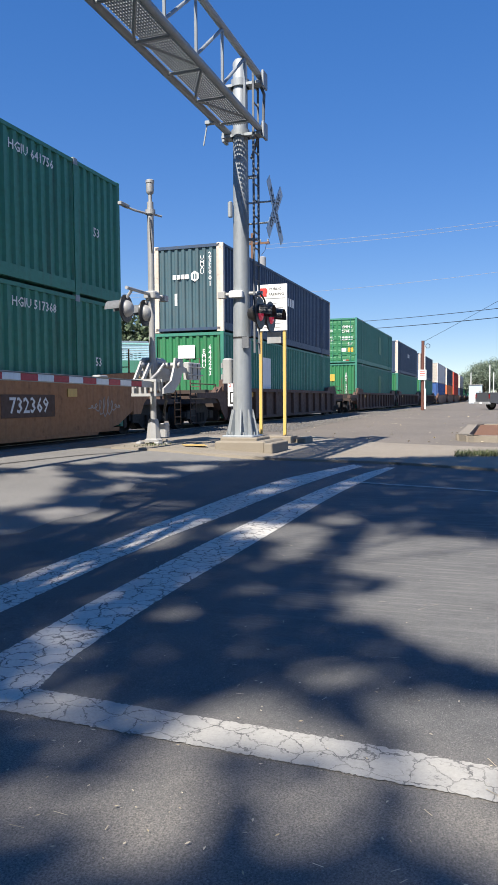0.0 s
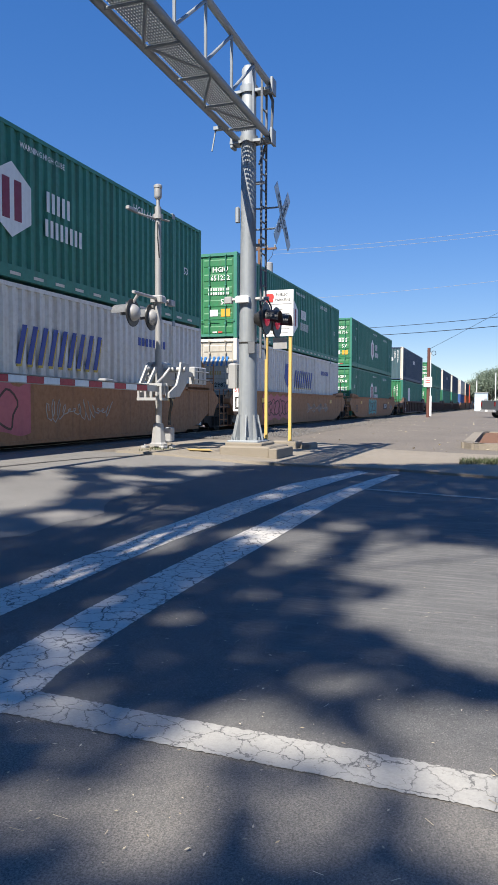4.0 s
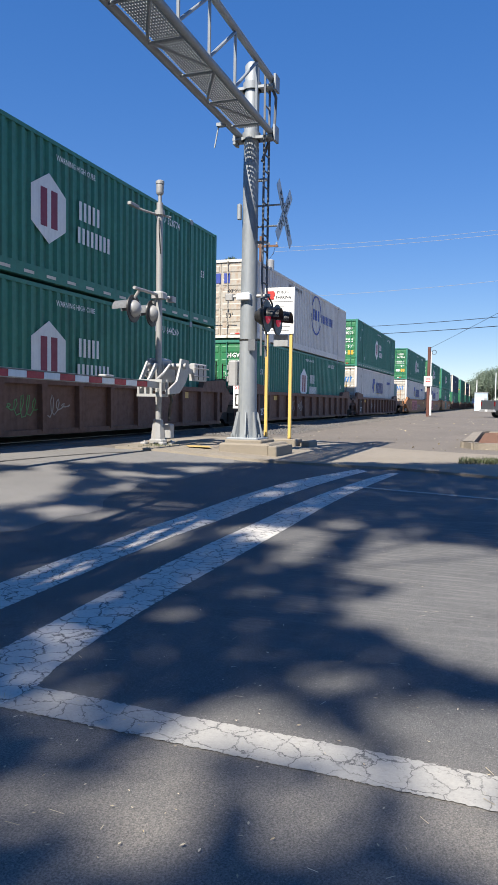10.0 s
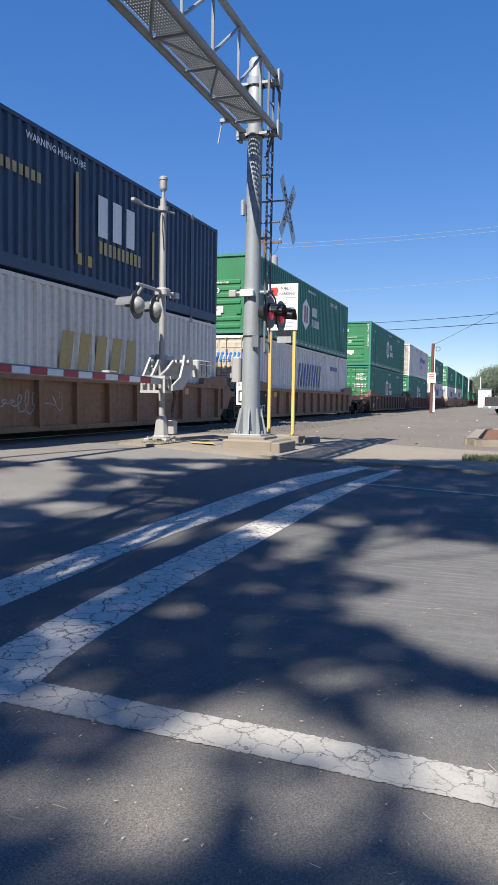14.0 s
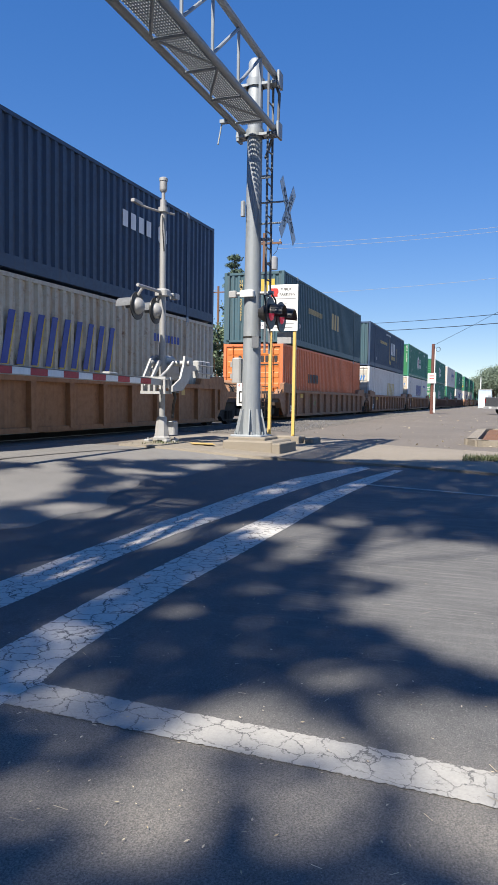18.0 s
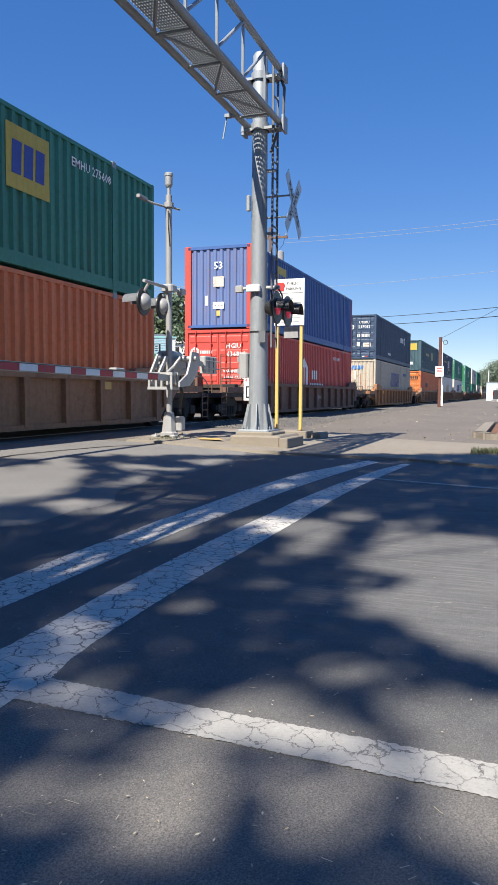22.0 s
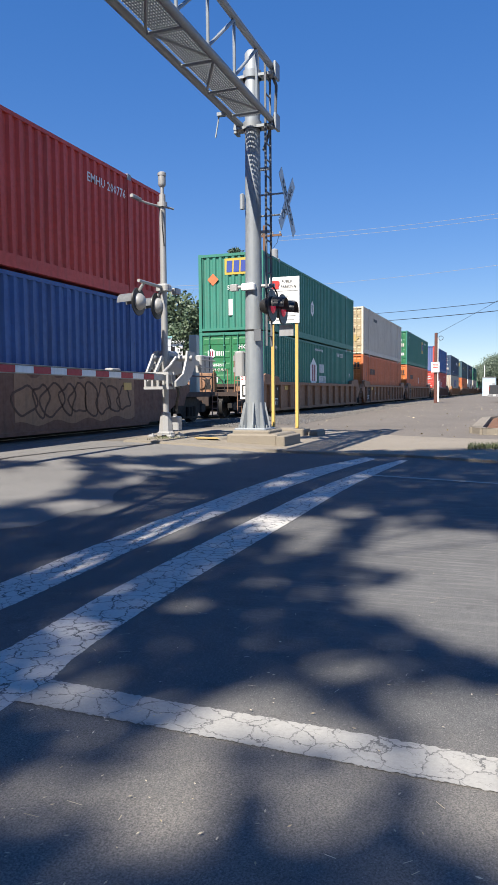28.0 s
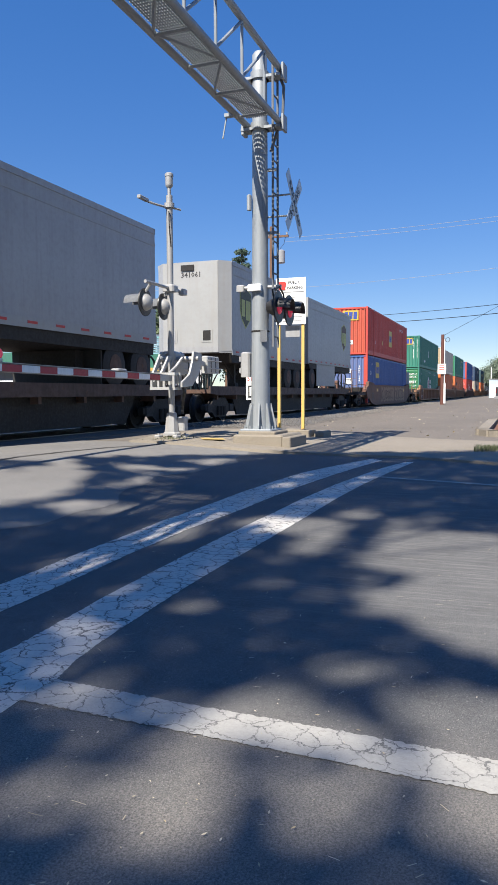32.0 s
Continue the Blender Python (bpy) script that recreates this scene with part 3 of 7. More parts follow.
def roof_mesh(mat):
    key = ("roof", mat.name)
    if key not in PANELS:
        b = Build()
        pts = corrugated(0.1, LEN - 0.1, 0, 0, 0.02, 0.4)
        b.v = [(u, y, HIG - 0.03 - d) for u, d in pts for y in (0.03, WID - 0.03)]
        b.f = [(2 * i, 2 * i + 2, 2 * i + 3, 2 * i + 1) for i in range(len(pts) - 1)]
        b.box(0.1, LEN - 0.1, 0.06, WID - 0.06, 0.05, 0.08)
        b.box(LEN - 0.06, LEN - 0.04, 0.1, WID - 0.1, 0.1, HIG - 0.1)
        PANELS[key] = b.mesh("roof_panel", mat)
    return PANELS[key]


def door_mesh(mat, left):
    """One door leaf, flat; its pressed panels are parts of their own."""
    key = ("door", mat.name, left)
    if key not in PANELS:
        y0, y1 = (WID / 2 + 0.008, WID - 0.13) if left else (0.13, WID / 2 - 0.008)
        PANELS[key] = Build().box(0.045, 0.075, y0, y1, 0.12, HIG - 0.12).mesh("door", mat)
    return PANELS[key]


def panel_mesh(mat):
    """A pressed panel of a door leaf, standing proud of it."""
    key = ("pressing", mat.name)
    if key not in PANELS:
        w = WID / 2 - 0.26
        PANELS[key] = Build().prism([(0.046, -0.13), (0.028, -0.09), (0.028, 0.09), (0.046, 0.13)], "xz", -w / 2, w / 2).mesh("door_panel", mat)
    return PANELS[key]


def rod_mesh(mat):
    key = ("rod", mat.name)
    if key not in PANELS:
        b = Build().tube((0, 0, 0.05), (0, 0, HIG - 0.06), 0.016, n=8)
        for z in (0.08, 0.5, 1.1, 1.8, 2.4, HIG - 0.09):
            b.box(-0.02, 0.03, -0.035, 0.035, z - 0.025, z + 0.025)
        b.tube((-0.03, 0, 0.62), (-0.03, -0.34, 0.60), 0.013, n=6)
        PANELS[key] = b.mesh("lock_rod", mat)
    return PANELS[key]


def plate(name, mat, parent, y, z, w, h, label=""):
    """A thin sign on the end face that looks back along the track (y from the near side)."""
    return part(name, Build().box(-0.004, 0.004, y - w / 2, y + w / 2, z - h / 2, z + h / 2), mat, parent, label, at=pose(OUTER[0], 0, 0))


def end_text(text, size, mat, parent, y, z, squash=1.0, turn=0):
    me = letters("\n".join(text) if turn else text, size, mat, squash)
    return part("lettering", me, mat, parent, at=pose(OUTER[0] - 0.006, y, z, 0, 0, -90))


def side_text(text, size, mat, parent, x, z, squash=1.0):
    return part("lettering", letters(text, size, mat, squash), mat, parent, at=pose(x, 0.005, z))


def side_bars(name, mat, parent, x, z, w, h, n, slant=0.0, fill=0.62, label="", on_end=False, lift=0.0):
    """A wordmark drawn as plain upright bars."""
    b = Build()
    s = w / n
    for i in range(n):
        x0 = -w / 2 + i * s
        k = slant * h
        p = [(x0, -h / 2), (x0 + s * fill, -h / 2), (x0 + s * fill + k, h / 2), (x0 + k, h / 2)]
        b.prism(p, "xz", -0.003, 0.003)
    at = pose(OUTER[0] - 0.005, x, z, 0, 0, -90) if on_end else pose(x, 0.006 - lift, z)
    return part(name, b, mat, parent, label, at=at)


def hexagon(name, mat, parent, x, z, r, on_end=False, tall=1.15, inner=None):
    poly = [(r * math.sin(a), r * tall * math.cos(a)) for a in [i * math.pi / 3 for i in range(6)]]
    at = pose(OUTER[0] - 0.005, x, z, 0, 0, -90) if on_end else pose(x, 0.005, z)
    h = part(name, Build().prism(poly, "xz", -0.003, 0.003), mat, parent, at=at)
    if inner:
        b = Build()
        for q in (-0.42, 0.1):
            b.box(q * r, (q + 0.32) * r, -0.007, -0.004, -0.55 * r, 0.55 * r)
        part("emblem", b, inner, h)
    return h


def container(s, level, color, end, label, post=None, end_color=None, texts=(), marks=()):
    """A 53-foot container whose rear end is s metres along the track at the start. end: door, vert or horiz."""
    z = LOW_Z + level * (HIG + 0.006)
    OUTER[0] = FACE[end]
    c = thing("container", label, "container", "containers on the train", pose(s, SIDE, z))
    # white ends take the darker copy, because the sun falls on them
    ec = end_color or (C_WHITE_SUN if color is C_WHITE else color)
    part("side_panel", side_mesh(color, True), color, c)
    part("side_panel", side_mesh(color, False), color, c)
    part("roof_panel", roof_mesh(color), color, c)
    part("rail_frame", frame_mesh(color), color, c)
    pm = post or color
    for x, y, m in ((0, 0, 1), (0, WID, -1), (LEN, 0, 1), (LEN, WID, -1)):
        wide = bool(post) and x == 0
        part("corner_post", post_mesh(pm, wide), pm, c, at=pose(x, y, 0) @ Matrix.Diagonal((1 if x == 0 else -1, m, 1, 1)))
    for x in (1.87, LEN - 2.03):
        part("lift_post", inner_post(color), color, c, at=pose(x, 0, 0))
        part("top_casting", PANELS.setdefault("casting", Build().bev(0.0, 0.17, -0.012, 0.1, HIG - 0.13, HIG + 0.014, 0.01).mesh("top_casting", GALV)), GALV, c, at=pose(x - 0.005, -0.003, 0))
    if end == "door":
        for left in (True, False):
            d = part("door", door_mesh(ec, left), ec, c)
            for z in (0.29, 0.74, 1.18, 1.62, 2.06, 2.55):
                part("door_panel", panel_mesh(ec), ec, d, at=pose(0, WID * 0.75 - 0.06 if left else WID * 0.25 + 0.06, z))
            for y in ((WID / 2 + 0.28, WID - 0.42) if left else (0.42, WID / 2 - 0.28)):
                part("lock_rod", rod_mesh(C_GREEN if ec is C_GREEN_SUN else ec), C_GREEN if ec is C_GREEN_SUN else ec, d, at=pose(-0.012, y, 0))
            for y in ((WID / 2 + 0.55,) if left else (0.62,)):
                plate("reflector", RED, d, y, 0.2, 0.16, 0.05)
                plate("reflector", MARK_W, d, y + 0.2, 0.2, 0.16, 0.05)
    elif end == "vert":
        part("end_wall", end_vert(ec), ec, c)
    else:
        wall = part("end_wall", end_horiz(ec), ec, c)
        for z in (0.3, 0.56, 1.16, 1.40, 1.64, 1.88):
            part("end_rib", end_horiz(ec, True), ec, wall, at=pose(0, 0, z))
    if level and color is C_GREEN and -150 < s < -10:
        dash = PANELS.setdefault("dash", Build().box(-0.16, 0.16, -0.005, 0.004, -0.03, 0.03).mesh("reflector", C_POST))
        for k in range(21):
            part("reflector", dash, C_POST, c, at=pose(0.7 + 0.73 * k, 0, 0.15))
    for f in texts + marks:
        f(c)
    MOVING.append((c, c.matrix_basis.copy()))
    return c


# ---- what is painted on the containers ----
def T(text, size, mat, y, z, squash=1.0, turn=0):
    return lambda c: end_text(text, size, mat, c, y, z, squash, turn)


def ST(text, size, mat, x, z, squash=1.0):
    return lambda c: side_text(text, size, mat, c, x, z, squash)


def BAR(name, mat, x, z, w, h, n, slant=0.0, on_end=False, fill=0.62):
    return lambda c: side_bars(name, mat, c, x, z, w, h, n, slant, fill, on_end=on_end)


def HEX(mat, x, z, r, inner, on_end=False, tall=1.15):
    return lambda c: hexagon("emblem_plate", mat, c, x, z, r, on_end, tall, inner)


def PL(name, mat, y, z, w, h, label=""):
    return lambda c: plate(name, mat, c, y, z, w, h, label)


def SIDE_PL(name, mat, x, z, w, h, label=""):
    return lambda c: part(name, Build().box(-w / 2, w / 2, -0.004, 0.004, -h / 2, h / 2), mat, c, label, at=pose(x, 0.004, z))


def common_side(mark=MARK_W, number="", logo="hexagon"):
    out = [ST("53", 0.30, mark, 1.05, 1.75), ST("WP", 0.2, mark, 1.5, 2.35), ST("D", 0.26, mark, 2.55, 0.62), ST("53", 0.28, mark, LEN - 1.1, 1.5)]
    if number:
        out.append(ST(number, 0.26, mark, LEN - 3.5, 2.52))
        out.append(ST("WARNING HIGH CUBE", 0.16, mark, 8.2, 2.58, 0.9))
    if logo == "hexagon":
        out += [HEX(MARK_W, 7.2, 1.5, 0.68, MARK_M, False, 1.02), BAR("wordmark", mark, 8.75, 1.74, 0.9, 0.40, 5, 0, False, 0.55), BAR("wordmark", mark, 8.95, 1.22, 1.4, 0.34, 8, 0, False, 0.55)]
    return tuple(out)


def hex_door(number, code="HGIU"):
    return (T(code, 0.24, MARK_W, 0.62, 2.32), T(number, 0.24, MARK_W, 0.62, 2.04), T("53'", 0.26, MARK_W, 0.45, 1.22), T("WARNING", 0.14, MARK_W, 1.9, 1.66),
            T("HIGH CUBE", 0.14, MARK_W, 1.9, 1.48), HEX(MARK_W, 2.1, 2.1, 0.17, MARK_M, True), BAR("wordmark", MARK_W, 1.72, 2.1, 0.36, 0.16, 4, 0, True),
            PL("placard", ORANGE, 0.42, 0.86, 0.34, 0.26), PL("label_plate", MARK_W, 0.85, 0.86, 0.3, 0.22), PL("label_plate", MARK_W, 2.05, 1.12, 0.4, 0.22),
            BAR("small_print", MARK_W, 0.66, 1.66, 0.8, 0.09, 9, 0, True), BAR("small_print", MARK_W, 0.66, 1.52, 0.8, 0.09, 9, 0, True))


def slant_door(number=""):
    out = [BAR("wordmark", MARK_SKY, 0.95, 2.12, 1.3, 0.32, 8, 0.25, True, 0.5), BAR("small_print", MARK_G, 1.0, 1.72, 0.9, 0.13, 10, 0, True), PL("emblem", MARK_Y, 2.05, 2.12, 0.3, 0.36)]
    if number:
        out.append(T(number, 0.22, MARK_K, 0.72, 1.30))
    return tuple(out)


def side_letters_bars(w, h):
    """A wordmark as three plain leaning blocks."""
    b = Build()
    for k in range(3):
        x = (-0.5 + 0.35 * k) * w
        b.prism([(x, -h / 2), (x + 0.27 * w, -h / 2), (x + 0.3 * w, h / 2), (x + 0.03 * w, h / 2)], "xz", -0.003, 0.003)
    return b


def ring_bars(r):
    b = Build()
    for i in range(28):
        a, c = 2 * math.pi * i / 28, 2 * math.pi * (i + 0.9) / 28
        if i % 14 < 12:
            b.prism([(r * math.cos(a), r * math.sin(a)), (r * math.cos(c), r * math.sin(c)), (0.9 * r * math.cos(c), 0.9 * r * math.sin(c)), (0.9 * r * math.cos(a), 0.9 * r * math.sin(a))], "xz", -0.003, 0.003)
    return b


SLANT_SIDE = (lambda c: part("emblem", Build().prism([(-0.55, -0.1), (-0.35, 0.5), (0.5, 0.5), (0.3, -0.2), (-0.1, -0.5)], "xz", -0.003, 0.003), MARK_B, c, at=pose(6.3, 0.006, 1.85)), SIDE_PL("emblem_band", MARK_Y, 6.5, 1.72, 0.3, 0.5),
              BAR("wordmark", MARK_Y, 8.83, 1.71, 3.1, 0.75, 9, 0.3, False, 0.44), lambda c: side_bars("wordmark", MARK_B, c, 8.8, 1.76, 3.1, 0.75, 9, 0.3, 0.42, lift=0.007), ST("WP", 0.22, MARK_K, 1.5, 2.35), BAR("small_print", MARK_B, LEN - 3.2, 2.2, 1.6, 0.2, 8))
SLANT_BIG = (BAR("wordmark", MARK_Y, 8.13, 1.66, 4.1, 1.0, 9, 0.25, False, 0.44), lambda c: side_bars("wordmark", MARK_B, c, 8.1, 1.72, 4.1, 1.0, 9, 0.25, 0.42, lift=0.007)) + SLANT_SIDE[4:]
BADGE_SIDE = (SIDE_PL("emblem_plate", MARK_Y, 3.3, 2.08, 1.15, 1.0), lambda c: part("wordmark", side_letters_bars(0.85, 0.42), MARK_B, c, at=pose(3.3, -0.004, 2.08)),
            ST("53", 0.34, MARK_W, 1.05, 1.85), ST("WP", 0.2, MARK_W, 1.5, 2.4), ST("D", 0.26, MARK_W, 2.55, 0.6))


def badge_end(mark=MARK_W, number="EMHU 200776"):
    return (PL("emblem_plate", MARK_Y, 1.05, 2.4, 0.95, 0.6), lambda c: part("wordmark", side_letters_bars(0.8, 0.42), MARK_B, c, at=pose(0.002, 1.05, 2.4, 0, 0, -90)),
            T("53'", 0.24, mark, 1.2, 1.55), PL("label_plate", MARK_W, 1.15, 0.78, 0.5, 0.24), T("24,000 lbs", 0.1, MARK_K, 1.15, 0.78), T(number, 0.2, mark, 2.05, 1.6, 1.0, 90))


G, W_ = C_GREEN, C_WHITE
NAVY_LABEL = "navy corrugated steel container with pale corner posts, stacked on the train"
container(22.95, 0, G, "vert", "green corrugated steel container low in a well car", end_color=C_GREEN_SUN,
          texts=(PL("label_plate", MARK_W, 1.36, 2.25, 0.62, 0.44), T("EMHU", 0.2, MARK_W, 0.72, 2.0, 1, 90), T("644263", 0.22, MARK_W, 0.5, 1.95, 1, 90)), marks=(SIDE_PL("emblem_plate", MARK_W, 4.6, 1.5, 1.4, 1.5),))
container(22.95, 1, C_NAVY, "vert", NAVY_LABEL, post=C_POST, end_color=C_TEAL, marks=(BAR("wordmark", MARK_W, 1.52, 1.85, 0.62, 0.15, 4, 0, True, 0.8), HEX(MARK_W, 1.02, 1.85, 0.16, C_TEAL, True), PL("latch", MARK_W, 1.72, 1.1, 0.09, 0.4),
          T("UMXU", 0.2, MARK_W, 0.75, 2.2, 1, 90), T("235001", 0.24, MARK_W, 0.47, 2.05, 1, 90), BAR("wordmark", MARK_W, 8.2, 1.9, 1.5, 0.35, 4)))
container(-0.17, 0, G, "door", "dark green corrugated container low in a tan well car", end_color=C_GREEN_SUN, texts=hex_door("517368"), marks=common_side(number="HGIU 517368"))
container(-0.17, 1, G, "door", "dark green corrugated container stacked on another green one", end_color=C_GREEN_SUN, texts=hex_door("641756"), marks=common_side(number="HGIU 641756"))
for s, num, low in ((-19.94, "651232", "102987"), (-39.2, "646754", ""), (-63.45, "528270", "945246")):
    container(s, 0, W_, "door", "dusty white corrugated container low in a well car", texts=slant_door(low), marks=SLANT_SIDE)
    container(s, 1, G, "door", "dark green corrugated container stacked on a white one", end_color=C_GREEN_SUN, texts=hex_door(num), marks=common_side(number="HGIU " + num))
container(-83.12, 0, G, "door", "dark green corrugated container below a white one", end_color=C_GREEN_SUN, texts=hex_door("652768", "HGWU"), marks=common_side(number="HGIU 652768"))
container(-83.12, 1, W_, "door", "white corrugated container with rust-stained doors and blue lettering bars", end_color=C_STAINED_SUN,
          texts=(BAR("wordmark", MARK_B, 1.35, 2.22, 1.1, 0.36, 3, 0, True), T("WARNING", 0.15, MARK_K, 2.05, 1.75), T("HIGH CUBE", 0.15, MARK_K, 2.05, 1.56), T("XPOU", 0.16, MARK_K, 0.75, 1.75),
                 T("420630", 0.18, MARK_K, 0.7, 1.56), T("53'", 0.24, MARK_K, 0.95, 0.86), PL("placard", ORANGE, 1.72, 0.82, 0.32, 0.28), PL("label_plate", C_POST, 2.2, 0.82, 0.2, 0.3)),
          marks=(lambda c: part("emblem_ring", ring_bars(0.95), MARK_B, c, at=pose(9.3, 0.004, 1.9)), BAR("wordmark", MARK_B, 9.35, 1.9, 1.4, 0.5, 3), BAR("wordmark", MARK_B, 11.6, 1.85, 2.5, 0.4, 8),
                 ST("WARNING HIGH CUBE", 0.2, MARK_K, 5.6, 2.6), ST("D", 0.26, MARK_K, 2.55, 0.6), ST("WP", 0.2, MARK_K, 1.5, 2.35)))
container(-102.92, 0, G, "door", "green corrugated container low in a brown well car", end_color=C_GREEN_SUN, texts=hex_door("644260"), marks=common_side(number="HGIU 644260"))
HEX_FRONT = (HEX(MARK_W, 2.1, 2.32, 0.17, MARK_M, True), BAR("wordmark", MARK_W, 1.68, 2.32, 0.42, 0.18, 4, 0, True), T("WARNING HIGH CUBE", 0.09, MARK_W, 1.4, 1.86), T("53", 0.24, MARK_W, 1.4, 1.58),
             PL("label_plate", MARK_W, 1.35, 0.9, 0.42, 0.22), T("24,000 lbs", 0.085, MARK_K, 1.35, 0.9), PL("label_plate", MARK_W, 1.32, 0.74, 0.16, 0.1), PL("vent", C_GREEN_SUN, 0.55, 0.86, 0.18, 0.24))
container(-102.92, 1, G, "horiz", "green container with a ribbed front wall and small white plates", end_color=C_GREEN_SUN,
          texts=HEX_FRONT + (T("HGIU 528774", 0.17, MARK_W, 0.2, 2.0, 1, 90), T("HGIU 528774", 0.17, MARK_W, 2.42, 1.9, 1, 90)), marks=common_side(number="HGIU 528774"))
container(-126.51, 0, W_, "door", "dusty white container low in a brown well car", end_color=C_CREAM, texts=slant_door("246296"), marks=SLANT_BIG)
container(-126.51, 1, G, "horiz", "green container with a ribbed front wall stacked on a white one", end_color=C_GREEN_SUN, texts=HEX_FRONT + (T("HGIU 510495", 0.17, MARK_W, 0.2, 2.0, 1, 90),),
          marks=common_side(number="HGIU 510495"))
CSX_SIDE = (BAR("wordmark", MARK_W, 10.1, 1.7, 1.9, 0.9, 3), BAR("small_print", MARK_G, 10.2, 1.02, 2.0, 0.28, 10), BAR("small_print", MARK_G, 5.6, 1.9, 3.0, 0.2, 16), SIDE_PL("bracket", MARK_G, 8.3, 1.55, 0.1, 1.7),
            SIDE_PL("bracket", MARK_G, 11.8, 1.3, 0.1, 1.2), SIDE_PL("dot", MARK_Y, 8.4, 0.62, 0.16, 0.24), SIDE_PL("dot", MARK_Y, 8.8, 0.62, 0.16, 0.24), ST("WARNING HIGH CUBE", 0.2, MARK_W, 7.6, 2.6),
            ST("D", 0.26, MARK_W, 2.55, 0.6))
container(-146.09, 0, W_, "door", "dusty white container below a navy one", texts=slant_door("635"), marks=(BAR("wordmark", MARK_G, 9.3, 1.5, 3.4, 0.95, 5, 0.2),))
container(-146.09, 1, C_NAVY, "vert", "navy corrugated container with white and gold lettering bars", end_color=C_TEAL, marks=CSX_SIDE, texts=(PL("label_plate", MARK_Y, 1.2, 2.4, 1.0, 0.5),))
container(-165.56, 0, C_BURNT, "door", "orange corrugated container with ribbed doors and dark lettering bars", end_color=C_ORANGE,
          texts=(BAR("wordmark", MARK_K, 1.05, 2.28, 1.75, 0.26, 9, 0, True), PL("stripe", MARK_K, 1.05, 2.05, 1.7, 0.06)), marks=(BAR("wordmark", MARK_K, 5.0, 1.6, 1.9, 0.4, 7),))
container(-165.56, 1, C_TEAL, "vert", "slate blue corrugated container with a faded yellow panel", post=C_TEAL,
          texts=(PL("label_plate", MARK_Y, 0.98, 2.28, 1.15, 0.62), T("UMXU 232691", 0.19, MARK_G, 1.85, 1.75, 1, 90), PL("label_plate", MARK_W, 1.0, 0.72, 0.42, 0.26), T("24,100 lbs", 0.085, MARK_K, 1.0, 0.72),
                 PL("latch", MARK_W, 1.52, 1.1, 0.09, 0.36)),
          marks=(BAR("small_print", MARK_G, 5.2, 1.75, 2.6, 0.24, 14), BAR("wordmark", MARK_G, 9.4, 1.75, 1.8, 0.8, 3), ST("53", 0.28, MARK_W, 1.05, 0.9), ST("D", 0.28, MARK_W, 2.5, 0.9)))
container(-189.15, 0, C_CREAM, "vert", "cream corrugated container streaked with rust",
          texts=(BAR("wordmark", MARK_SKY, 1.3, 2.4, 1.0, 0.24, 5, 0.25, True), PL("latch", C_POST, 1.35, 1.9, 0.14, 0.6), T("535", 0.2, MARK_K, 1.35, 0.75)), marks=SLANT_BIG)
container(-189.15, 1, C_NAVY, "door", "navy container with ribbed doors and white lettering", end_color=C_NAVY,
          texts=(BAR("wordmark", MARK_W, 2.05, 2.1, 0.55, 0.16, 4, 0, True), HEX(MARK_W, 1.62, 2.1, 0.17, C_NAVY, True), T("UMXU", 0.24, MARK_W, 0.78, 2.38), T("237081", 0.26, MARK_W, 0.78, 2.1),
                 BAR("small_print", MARK_W, 0.8, 1.55, 0.85, 0.2, 9, 0, True), PL("label_plate", C_POST, 0.6, 0.95, 0.5, 0.26), T("24,000 lbs", 0.1, MARK_K, 0.6, 0.95), PL("label_plate", MARK_W, 1.16, 1.0, 0.2, 0.24)),
          marks=(BAR("wordmark", MARK_W, 11.3, 1.95, 1.6, 0.38, 4), HEX(MARK_W, 12.6, 1.95, 0.28, C_NAVY), BAR("small_print", MARK_W, 5.4, 0.6, 1.2, 0.16, 6)))
container(-212.69, 0, C_RED, "door", "red corrugated container with ribbed doors", end_color=C_RED,
          texts=(T("HGIU", 0.24, MARK_W, 0.72, 2.3), T("636891", 0.24, MARK_W, 0.62, 2.02), T("WARNING", 0.15, MARK_W, 0.75, 1.42), T("HIGH CUBE", 0.15, MARK_W, 0.7, 1.2), HEX(MARK_W, 2.2, 2.1, 0.17, C_RED, True),
                 BAR("wordmark", MARK_W, 1.75, 2.1, 0.5, 0.1, 6, 0, True)),
          marks=(HEX(MARK_W, 6.6, 1.4, 0.7, C_RED), BAR("wordmark", MARK_W, 8.4, 1.5, 1.0, 0.4, 3), BAR("wordmark", MARK_W, 8.8, 0.95, 2.4, 0.35, 8), ST("HGIU 636891", 0.26, MARK_W, LEN - 3.5, 2.4)))
container(-212.69, 1, C_BLUE, "vert", "blue corrugated container with red corner posts", post=C_RED, end_color=C_BLUE_SUN,
          texts=(T("53", 0.36, MARK_W, 1.3, 2.2), PL("label_plate", C_POST, 1.3, 1.65, 0.4, 0.36), PL("label_plate", MARK_W, 1.3, 0.82, 0.42, 0.24), T("24,100 lbs", 0.085, MARK_K, 1.3, 0.82), PL("placard", YELLOW, 1.3, 0.55, 0.14, 0.18),
                 PL("latch", MARK_W, 1.75, 1.0, 0.1, 0.34)), marks=BADGE_SIDE)
container(-236.2, 0, C_BURNT, "door", "burnt orange corrugated container below a green one", end_color=C_ORANGE,
          texts=(BAR("wordmark", MARK_K, 1.05, 2.28, 1.75, 0.3, 9, 0, True), PL("stripe", MARK_K, 1.05, 2.05, 1.7, 0.06)), marks=(BAR("wordmark", MARK_K, 3.2, 1.88, 1.9, 0.35, 8), HEX(MARK_W, 8.1, 1.6, 0.25, C_BURNT)))
